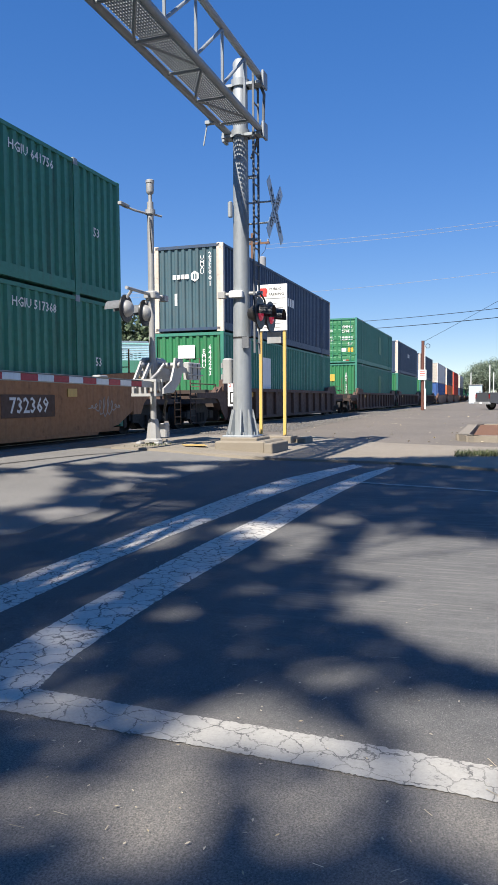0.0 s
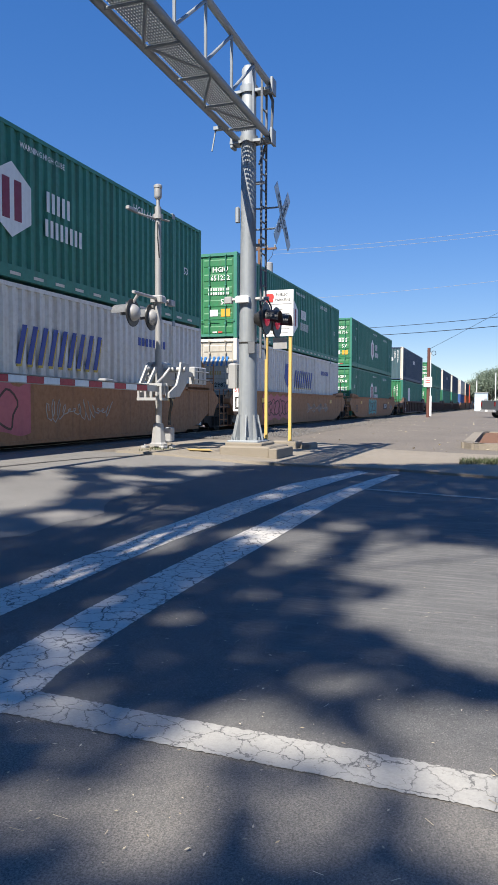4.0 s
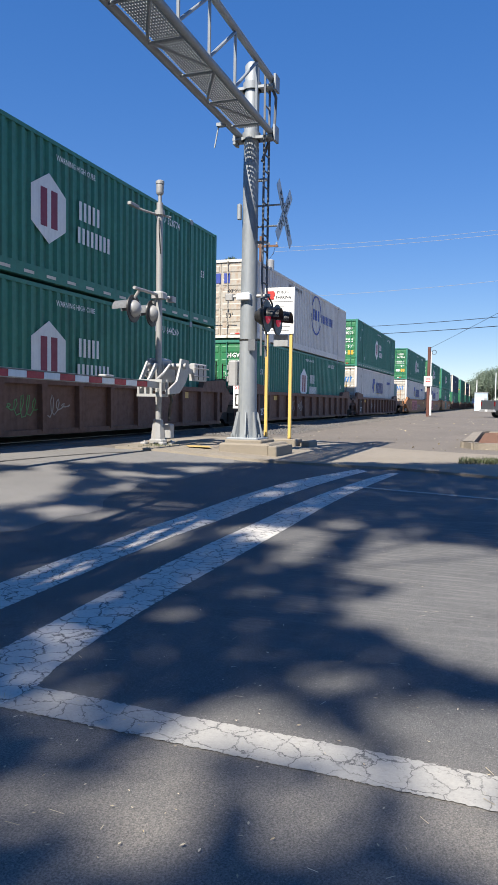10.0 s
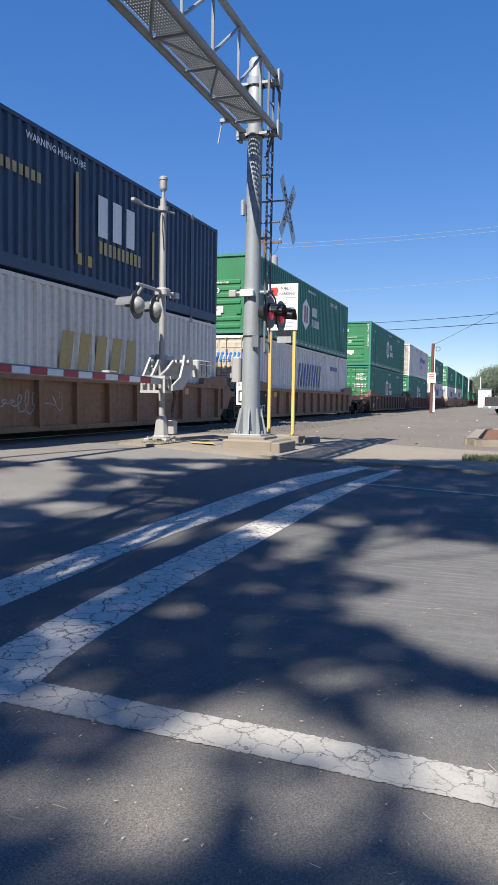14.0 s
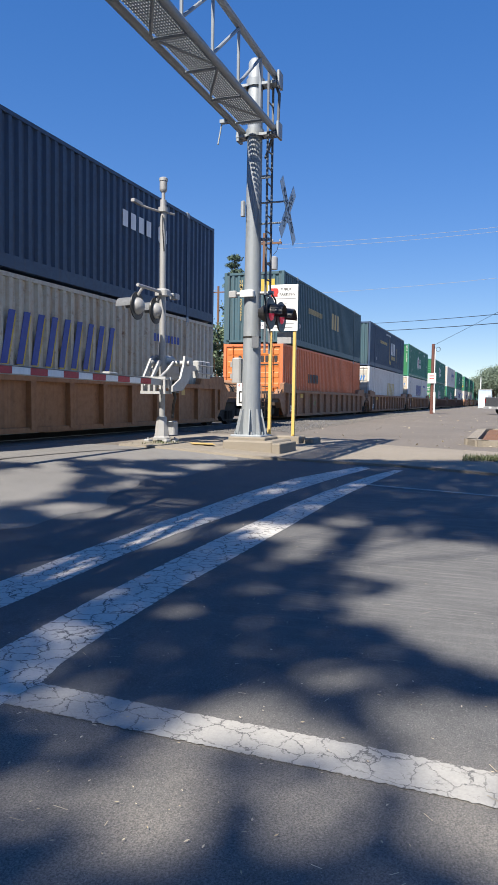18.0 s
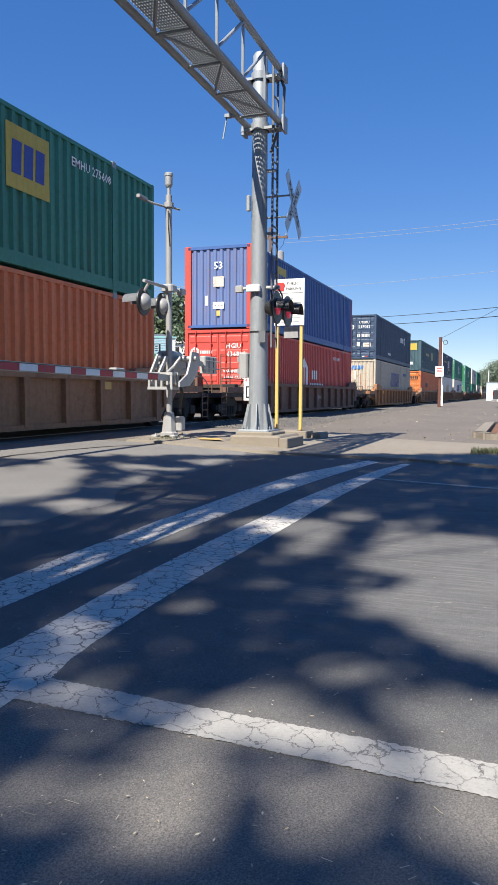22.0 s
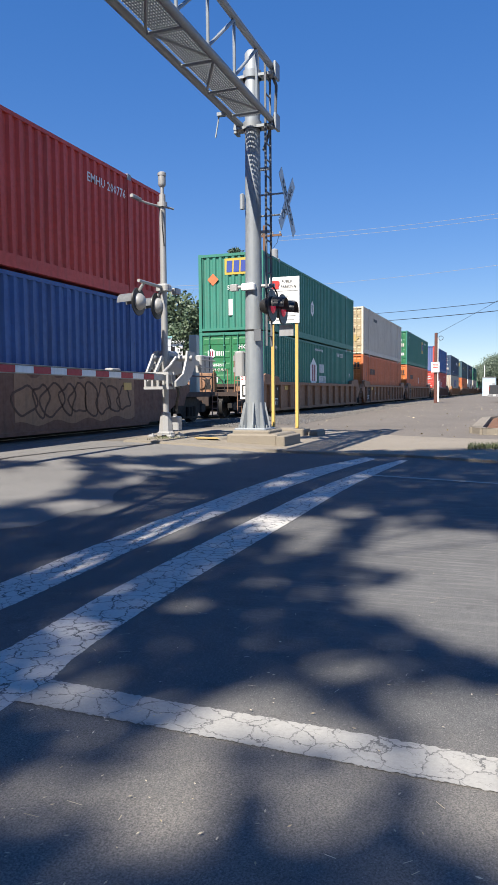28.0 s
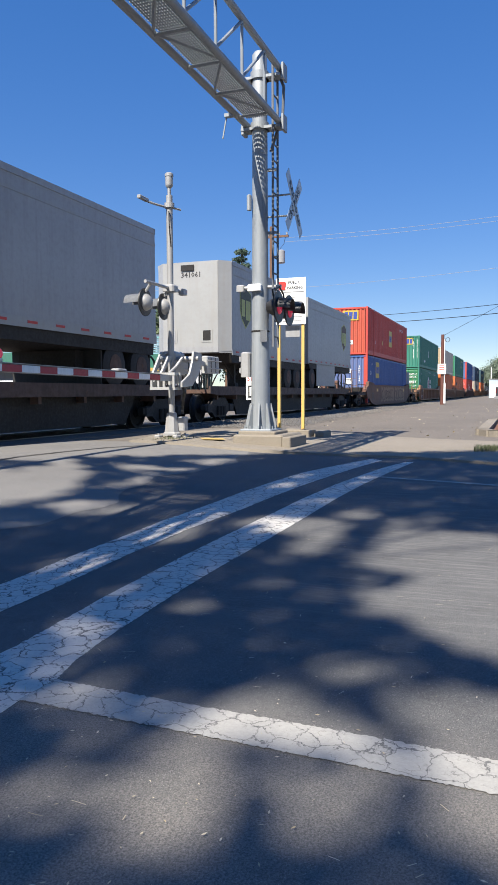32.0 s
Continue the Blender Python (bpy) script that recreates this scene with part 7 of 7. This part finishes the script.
hut = thing("signal_hut", "small white metal hut at the end of the car park", "hut", at=pose(122, 2.2, 0.4))
part("wall", Build().bev(0, 3.0, 0.5, 2.5, 0, 2.9, 0.04), PALEBLUE, hut)
part("roof", Build().box(-0.1, 3.1, 0.42, 2.58, 2.9, 3.0), T_GREY, hut)
part("notice", Build().box(-0.02, -0.004, 0.6, 1.0, 1.4, 2.0), T_GREY, hut)
part("door", Build().box(-0.03, -0.004, 1.35, 2.2, 0.05, 2.1), WHITE, hut)
for k, (x, y, h) in enumerate(((128, 4.6, 5.0), (126, 1.6, 6.2), (127, 1.0, 5.0))):
    p = thing("mast_pole", "thin pale pole beside the hut", "pole", "poles at the hut", pose(x, y, 0.4))
    part("shaft", Build().tube((0, 0, 0), (0, 0, h), 0.09, 0.07, 8), WHITE, p)
    part("cap", Build().lathe((0, 0, h), (0, 0, 1), [(0, 0.09), (0.05, 0.1), (0.08, 0.03)], 8), T_GREY, p)


RED_WOOD = paint("red_brown_wood", (0.13, 0.05, 0.038), 0.85, 0.5, 0, (0.05, 0.03, 0.022), 3)


def wooden_pole():
    t = thing("utility_pole", "short brown wooden pole with a white notice", "utility pole", at=pose(56, 5.45, land(56, 5.45)))
    part("shaft", Build().tube((0, 0, -0.1), (0, 0, 5.15), 0.135, 0.115, 12), RED_WOOD, t, smooth=True)
    part("conduit", Build().tube((-0.14, -0.16, 0.1), (-0.14, -0.16, 4.8), 0.035, n=8), WHITE, t)
    part("guard", Build().box(-0.2, -0.12, -0.26, -0.12, 0.1, 1.6), WHITE, t)
    n = part("notice", Build().box(-0.22, -0.2, -0.28, 0.32, 2.25, 3.0), WHITE, t, "white notice with red bars")
    for z in (2.85, 2.72, 2.6):
        part("red_bar", Build().box(-0.225, -0.22, -0.16, 0.2, z - 0.03, z + 0.03), RED, n)
    part("coil", Build().path([(-0.12, -0.36 + 0.16 * math.cos(a * 0.52), 4.75 + 0.16 * math.sin(a * 0.52)) for a in range(13)], 0.02, 5), BLACK, t)


wooden_pole()


def line_pole():
    t = thing("power_pole", "tall brown power pole with a grey transformer", "utility pole", at=pose(44.6, 14.9, 0.75))
    part("shaft", Build().tube((0, 0, -0.2), (0, 0, 11.0), 0.19, 0.13, 12), WOOD, t, smooth=True)
    part("cross_arm", Build().box(-0.06, 0.06, -1.1, 0.3, 10.3, 10.42), WOOD, t)
    for y in (-1.0, -0.5, 0.2):
        part("insulator", Build().lathe((0, y, 10.42), (0, 0, 1), [(0, 0.03), (0.05, 0.06), (0.1, 0.05), (0.14, 0.07), (0.18, 0.02)], 10), T_GREY, t)
    part("transformer", Build().lathe((0, -0.62, 8.7), (0, 0, 1), [(0, 0.2), (0.03, 0.24), (0.75, 0.24), (0.8, 0.18), (0.84, 0.05)], 16), T_GREY, t, smooth=True)
    part("bracket", Build().box(-0.05, 0.05, -0.5, 0, 9.1, 9.18), DARK, t)
    part("drop_wire", Build().path([(0, -0.55, 9.6), (0.02, -0.8, 9.9), (0, -0.9, 10.3)], 0.015, 5), BLACK, t)


line_pole()


def wire(a, b, r, sag, label):
    a, b = Vector(a), Vector(b)
    pts = [a.lerp(b, k / 16) - Vector((0, 0, sag * 4 * (k / 16) * (1 - k / 16))) for k in range(17)]
    tagged(new("overhead_wire", Build().path(pts, r, 5).mesh("overhead_wire", BLACK if label.startswith("black") else T_GREY)), label, "wire", "overhead wires")


def plain_pole(x, y, top):
    t = thing("power_pole", "plain brown wooden power pole", "utility pole", "power poles", pose(x, y, 0.2))
    part("shaft", Build().tube((0, 0, -0.2), (0, 0, top), 0.17, 0.12, 10), WOOD, t)
    part("cross_arm", Build().box(-0.06, 0.06, -0.9, 0.9, top - 0.75, top - 0.63), WOOD, t)


RIGHT = Vector((44.56, -6.26, 0))
plain_pole(RIGHT.x, RIGHT.y, 12.9)
plain_pole(78.1, 17.3, 9.4)
plain_pole(67, 60.3, 14.0)
plain_pole(77.9, 31.5, 13.8)
for z0, z1 in ((11.0, 11.75), (10.75, 11.5)):
    wire((44.6, 14.0, z0), RIGHT + Vector((0, 0, z1)), 0.009, 0.25, "thin pale overhead power wire")
wire((44.6, 14.8, 7.85), RIGHT + Vector((0, 0, 9.0)), 0.009, 0.25, "thin pale overhead power wire")
wire((78.1, 17.3, 9.4), RIGHT + Vector((0, 0, 6.9)), 0.022, 0.2, "black overhead cable across the lot")
wire((78.1, 17.3, 8.6), RIGHT + Vector((0, 0, 6.35)), 0.026, 0.2, "black overhead cable across the lot")
wire((56, 5.45, 5.45), RIGHT + Vector((0, 0, 10.4)), 0.012, 0.1, "black service cable from the wooden pole")
wire((67, 60.3, 13.6), (77.9, 31.5, 13.5), 0.02, 0.3, "thin overhead power wire")
wire((67, 60.3, 13.2), (77.9, 31.5, 13.1), 0.02, 0.3, "thin overhead power wire")


# ---- parked vehicles ----
PICKUP = paint("dark_grey_car_paint", (0.06, 0.066, 0.075), 0.4, 0.2)
GLASS = paint("dark_glass", (0.02, 0.024, 0.03), 0.06, 0.05)


def wheel(t, x, y, r=0.38):
    w = part("wheel", Build().lathe((x, y - 0.12, r), (0, 1, 0), [(0, r * 0.8), (0.03, r), (0.21, r), (0.24, r * 0.8)], 18), RUBBER, t, smooth=True)
    part("rim", Build().lathe((x, y - 0.13, r), (0, 1, 0), [(0, r * 0.55), (0.02, r * 0.6), (0.24, r * 0.6), (0.26, r * 0.55)], 14), T_GREY, w, smooth=True)


def pickup(x, y, rz):
    t = thing("pickup_truck", "dark grey pickup truck parked in the lot", "pickup", at=pose(x, y, land(x, y), 0, 0, rz))
    side = [(0, 0.55), (0, 1.02), (0.05, 1.08), (2.0, 1.1), (2.0, 1.12), (5.3, 1.08), (5.55, 0.95), (5.6, 0.5), (5.0, 0.42), (4.95, 0.75), (4.3, 0.8), (4.1, 0.42), (1.75, 0.42), (1.6, 0.8), (0.95, 0.78), (0.8, 0.45)]
    part("body", Build().prism(side, "xz", -0.95, 0.95), PICKUP, t)
    part("cab", Build().prism([(1.95, 1.1), (2.15, 1.78), (2.4, 1.84), (3.5, 1.84), (3.75, 1.78), (4.4, 1.1)], "xz", -0.82, 0.82), PICKUP, t)
    part("side_window", Build().prism([(2.25, 1.16), (2.4, 1.7), (3.5, 1.7), (4.0, 1.16)], "xz", 0.82, 0.83), GLASS, t)
    part("side_window", Build().prism([(2.25, 1.16), (2.4, 1.7), (3.5, 1.7), (4.0, 1.16)], "xz", -0.83, -0.82), GLASS, t)
    part("rear_window", Build().prism([(-0.65, 1.2), (0.65, 1.2), (0.6, 1.68), (-0.6, 1.68)], "yz", 2.02, 2.06), GLASS, t)
    for yy in (-0.95, 0.87):
        part("bed_rail", Build().bev(0.0, 1.95, yy, yy + 0.08, 1.09, 1.28, 0.015), PICKUP, t)
    part("bed_cover", Build().box(0.02, 1.94, -0.86, 0.86, 1.2, 1.25), BLACK, t)
    part("tailgate", Build().bev(-0.03, 0.0, -0.75, 0.75, 0.62, 1.26, 0.01), PICKUP, t)
    for yy in (-0.86, 0.86):
        part("tail_light", Build().box(-0.03, 0.06, yy - 0.05, yy + 0.05, 0.85, 1.15), LENS_RED, t)
    part("bumper", Build().bev(-0.15, 0.1, -0.92, 0.92, 0.42, 0.6, 0.03), T_GREY, t)
    part("plate", Build().box(-0.16, -0.15, -0.16, 0.16, 0.45, 0.6), WHITE, t)
    for wx in (1.28, 4.62):
        for wy in (-0.85, 0.85):
            wheel(t, wx, wy)


pickup(56.5, 1.2, -56)


def sedan(x, y, rz, mat, label):
    t = thing("car", label, "car", "cars parked beyond the track", at=pose(x, y, 0.4, 0, 0, rz))
    part("body", Build().prism([(0, 0.4), (0.02, 0.85), (0.9, 0.95), (4.0, 0.9), (4.5, 0.7), (4.55, 0.35), (3.9, 0.3), (0.5, 0.3)], "xz", -0.88, 0.88), mat, t)
    part("cabin", Build().prism([(0.7, 0.92), (1.3, 1.42), (2.6, 1.45), (3.4, 0.92)], "xz", -0.75, 0.75), GLASS, t)
    part("roof", Build().prism([(1.3, 1.42), (1.4, 1.47), (2.5, 1.48), (2.62, 1.44)], "xz", -0.74, 0.74), mat, t)
    for wx in (0.9, 3.6):
        for wy in (-0.8, 0.8):
            wheel(t, wx, wy, 0.32)


sedan(31, 21.5, 20, MARK_W, "white car parked beyond the track")
sedan(24, 20, 15, OFFW, "pale car parked beyond the track")

# ---- planter, grass and litter ----
def planter():
    ring = [(18.9, 0.85), (18.3, 0.6), (17.9, -9), (27, -9), (26.6, 0.6), (26.0, 0.85)]
    b = Build()
    for (x0, y0), (x1, y1) in zip(ring, ring[1:] + ring[:1]):
        d = Vector((x1 - x0, y1 - y0)).normalized() * 0.14
        n = Vector((-d.y, d.x))
        b.prism([(x0 - d.x - n.x, y0 - d.y - n.y), (x1 + d.x - n.x, y1 + d.y - n.y), (x1 + d.x + n.x, y1 + d.y + n.y), (x0 - d.x + n.x, y0 - d.y + n.y)], "xy", 0.2, 0.40)
    structure("planter_kerb", b, CONCRETE, "raised concrete kerb round a planting bed")
    structure("planter_bed", Build().box(18.3, 26.6, -8.9, 0.62, 0.2, 0.36), SOIL, "red-brown bark in the planting bed")
    rnd = random.Random(9)
    t = thing("shrub", "low dry shrub in the planting bed", "shrub", at=pose(20.5, -1.4, 0.37))
    part("stems", limbs((0, 0, 0), (0, 0, 0.4), [(rnd.uniform(-0.5, 0.5), rnd.uniform(-0.5, 0.5), rnd.uniform(0.2, 0.6)) for _ in range(10)], 0.03, rnd), BARK, t)
    part("leaves", raw_mesh(leaves([(rnd.gauss(0, 0.35), rnd.gauss(0, 0.35), abs(rnd.gauss(0.3, 0.15))) for _ in range(500)], 0.1, rnd), "leaves", OLIVE), OLIVE, t)


planter()


def grass():
    rnd = random.Random(12)
    b = Build()
    def tuft(x, y, h):
        a = rnd.uniform(0, 6.28)
        w = 0.008
        z = land(x, y) + 0.03
        dx, dy = math.cos(a), math.sin(a)
        b.add([(x - dy * w, y + dx * w, z), (x + dy * w, y - dx * w, z), (x + dx * h * 0.5, y + dy * h * 0.5, z + h)], [(0, 1, 2)])
    for _ in range(4200):
        u = rnd.random()
        tuft(13.2 + 0.95 * rnd.random() ** 0.8 + 0.2 * math.sin(9 * u), 0.75 - 4.0 * u, 0.03 + 0.08 * rnd.random())
    for _ in range(160):
        tuft(rnd.gauss(13.0, 0.3), rnd.gauss(6.4, 0.12), 0.015 + 0.03 * rnd.random())
    tagged(new("grass", raw_mesh(b, "grass", GRASS)), "short dry grass at the pavement's edge", "grass", kind="stuff")


grass()


def litter():
    """Fallen leaves and twigs on road and car park."""
    rnd = random.Random(77)
    pts = []
    for _ in range(300):
        x, y = 15 + 34 * rnd.random() ** 1.2, rnd.uniform(-3, 6.2)
        pts.append((x, y, land(x, y) + 0.025))
    big = leaves(pts, 0.05, rnd, 1.5, 0.88)
    pts = []
    for _ in range(1500):
        x, y = 1.4 + 10.5 * rnd.random() ** 2.4, rnd.uniform(-2, 6)
        pts.append((x, y, land(x, y) + 0.016))
    small = leaves(pts, 0.0065, rnd, 2.6, 0.93)
    n = len(big.v)
    big.v += small.v
    big.f += [tuple(n + i for i in f) for f in small.f]
    rnd2 = random.Random(5)
    for _ in range(150):
        x, y = 1.2 + 5 * rnd2.random() ** 2, rnd2.uniform(-1.5, 3)
        a, l = rnd2.uniform(0, 6.28), 0.02 + 0.045 * rnd2.random()
        z = land(x, y) + 0.014
        big.add([(x, y, z), (x + l * math.cos(a), y + l * math.sin(a), z + 0.002), (x + l * math.cos(a) - 0.003 * math.sin(a), y + l * math.sin(a) + 0.003 * math.cos(a), z + 0.002),
                 (x - 0.003 * math.sin(a), y + 0.003 * math.cos(a), z)], [(0, 1, 2, 3)])
    tagged(new("fallen_leaves", raw_mesh(big, "fallen_leaves", DRY)), "dry pale leaves and twigs lying on the asphalt", "leaves", kind="stuff")


litter()

# ---- the shade trees over the road ----
# where gaps between the crowns let sun through: place on the road, half length, half width, how open
GAPS_RIGHT = [(7.06, 1.44, 0.19, 0.18, 0.7), (6.83, 0.90, 0.15, 0.29, 0.45), (6.41, 2.20, 0.32, 0.24, 0.85), (3.68, 1.05, 0.12, 0.13, 0.06), (3.50, 1.50, 0.14, 0.13, 0.04), (3.10, 1.19, 0.13, 0.16, 0.06)]
GAPS_NEAR = [(3.32, 0.68, 0.17, 0.22, 0.55), (3.21, 0.43, 0.18, 0.16, 0.5), (2.95, 0.22, 0.29, 0.24, 0.72), (2.89, -0.06, 0.34, 0.26, 0.75), (2.82, 0.95, 0.15, 0.19, 0.95), (2.65, 0.82, 0.12, 0.28, 1),
             (2.60, 1.12, 0.12, 0.11, 0.75), (2.61, 0.61, 0.09, 0.15, 0.95), (2.58, 0.09, 0.13, 0.22, 0.85), (2.27, 0.10, 0.19, 0.12, 0.66), (2.26, -0.04, 0.27, 0.14, 0.75), (2.19, 0.55, 0.16, 0.14, 0.62),
             (2.33, 0.48, 0.10, 0.07, 0.45), (2.05, 1.02, 0.25, 0.13, 1), (2.27, 1.16, 0.14, 0.11, 0.5), (2.31, 1.00, 0.13, 0.08, 0.5), (1.91, 1.36, 0.15, 0.17, 0.5), (2.00, 1.22, 0.13, 0.11, 0.42), (2.6, 1.62, 0.13, 0.3, 0.28), (3.2, 2.2, 0.5, 0.2, 0.22),
             (2.29, 0.80, 0.08, 0.09, 0.35), (2.52, 0.39, 0.09, 0.11, 0.5)]
GAPS_FAR = [(4.58, 3.08, 0.34, 0.26, 0.8), (5.86, 2.98, 0.42, 0.34, 1), (6.58, 3.09, 0.28, 0.39, 0.45), (6.37, 2.49, 0.23, 0.27, 0.35), (8.46, 2.69, 0.29, 0.23, 0.4), (6.58, 4.05, 0.29, 0.54, 0.65),
            (7.43, 3.49, 0.25, 0.38, 0.7), (7.14, 5.30, 1.11, 0.49, 1), (6.67, 5.62, 1.07, 0.73, 1), (4.87, 3.19, 0.18, 0.17, 0.3)]
# the outlines of the two widest gaps, parted by the shadow of a bough
WIDE_GAP = [(6.58, 1.09), (6.6, 0.57), (6.5, -0.01), (6.53, -0.78), (3.49, -0.44), (3.67, -0.02),
            (3.76, 0.2), (3.87, 0.38), (4.0, 0.54), (4.18, 0.73), (4.31, 0.89), (4.47, 1.03),
            (4.66, 1.02), (4.75, 0.76), (5.04, 0.69), (5.23, 1.09), (5.49, 1.12), (6.04, 1.12)]
SIDE_GAP = [(6.48, 2.05), (6.79, 1.87), (6.78, 1.59), (6.51, 1.42), (5.99, 1.37), (5.52, 1.35),
            (5.37, 1.47), (5.42, 1.71), (5.98, 1.77), (6.11, 2.04)]


def inside(outline, x, y):
    """How far a place lies inside an outline, in metres; less than 0 outside it."""
    far, odd = 1e9, False
    for (ax, ay), (bx, by) in zip(outline, outline[1:] + outline[:1]):
        if (ay > y) != (by > y) and x < ax + (y - ay) * (bx - ax) / (by - ay):
            odd = not odd
        k = max(0.0, min(1.0, ((x - ax) * (bx - ax) + (y - ay) * (by - ay)) / ((bx - ax) ** 2 + (by - ay) ** 2)))
        far = min(far, math.hypot(x - ax - k * (bx - ax), y - ay - k * (by - ay)))
    return far if odd else -far


def sunshine(x, y):
    """How much of the sun comes through the crowns to this place on the road, 0 to 1."""
    small = noise.noise(Vector((x * 2.1, y * 2.1, 3.0)))
    out = 0.085 + 0.05 * max(0.0, small)
    ca, sa = math.cos(0.33), math.sin(0.33)
    for a, b, r, s, level in GAPS_RIGHT + GAPS_NEAR + GAPS_FAR:
        dx, dy = x - a, y - b
        d = math.hypot((dx * ca + dy * sa) / (r + 0.035), (dx * sa - dy * ca) / (s + 0.03))
        if d < 1.25:
            out = max(out, min(1.0, 1.3 * level) * smooth_step((1.25 - d) / 0.5))
    for outline, level in ((WIDE_GAP, 1.0), (SIDE_GAP, 1.0)):
        if 3.3 < x < 7.0 and y < 2.2:
            out = max(out, level * smooth_step((inside(outline, x, y) + 0.06) / 0.14))
    # loose outer twigs of the crowns beyond the crosswalk
    loose = smooth_step((x * 0.55 + y - 8.2) / 1.2)
    if loose > 0:
        n = noise.noise(Vector((x * 1.7 + 4, y * 1.7, 0.0))) + 0.5 * noise.noise(Vector((x * 4.3, y * 4.3, 7.0)))
        out = max(out, loose * smooth_step((n + 0.05 + 0.15 * (y - 4.6) - 0.08 * (x - 8.0)) / 0.3))
    rim = 12.0 - 1.35 * max(0.0, y - 4.05) + 0.42 * max(0.0, 4.05 - y) + 0.35 * small
    return min(1.0, max(out, smooth_step((x - rim + 0.25) / 0.5)))


def shade_trees():
    rnd = random.Random(3)
    slant = Vector((to_sun.x / to_sun.z, to_sun.y / to_sun.z))
    trunks = [(-15.5, 6.6), (-12.5, 0.4), (-7.5, 5.6)]
    tops = [[], [], []]
    full = 3.8
    for _ in range(150000):
        gx, gy = rnd.uniform(-3.4, 14.6), rnd.uniform(-5.2, 7.2)
        if gx < -2.3 + 0.8 * math.sin(gy * 1.7) + 0.4 * math.sin(gy * 4.1) or gy < -4.2 + 0.6 * math.sin(gx * 1.9) + 0.35 * math.sin(gx * 4.7):
            continue
        if rnd.random() > min(1.0, -math.log(sunshine(gx, gy)) / full):
            continue
        if gx < 1.0 and rnd.random() < 0.35:
            continue
        h = 18.5 + 2.2 * math.sin(gx * 0.9 + 1) * math.cos(gy * 0.8) + rnd.uniform(-2, 2)
        up = h - land(gx, gy)
        p = (gx + slant.x * up, gy + slant.y * up, h)
        k = min(range(3), key=lambda i: (p[0] - trunks[i][0]) ** 2 + (p[1] - trunks[i][1]) ** 2)
        tops[k].append(p)
    for (x, y), pts in zip(trunks, tops):
        t = thing("shade_tree", "large leafy tree shading the road", "tree", "shade trees", pose(x, y, land(x, y)))
        loc = [(p[0] - x, p[1] - y, p[2] - land(x, y)) for p in pts]
        ends = rnd.sample(loc, 16)
        part("trunk", limbs((0, 0, -0.2), (0, 0, 16), ends, 0.34, rnd, 0.06), BARK, t)
        part("crown", raw_mesh(leaves(loc, 0.13, rnd, 1.4, 0.45), "crown", LEAF), LEAF, t, "spreading crown with gaps that let the sun through")


shade_trees()
# unseen trees added behind the camera, blocking sky light to deepen the shade
for x, y, h, r, seed in ((-13, -10, 17, 6.5, 61), (-26, 3, 19, 7.5, 63)):
    broad_tree(x, y, land(x, y), h, r, 9000, 0.62, seed, "leafy tree added out of view to block sky light", LEAF, 60)


def motions():
    """The train rolls by; its wheels turn."""
    stops = [32 * k / 8 for k in range(9)]
    for ob, m in MOVING:
        walk(ob, [(t, pose(travelled(t), 0, 0) @ m) for t in stops])
    first = WHEELS[0]
    step = 1 / FPS
    walk(first, [(k * step, pose(0, 0, 0, 0, math.degrees(travelled(k * step) / 0.42) % 360, 0)) for k in range(961)])
    for w in WHEELS[1:]:
        w.rotation_mode = "QUATERNION"
        w.animation_data_create().action = first.animation_data.action
        w.animation_data.action_slot = first.animation_data.action_slot


motions()
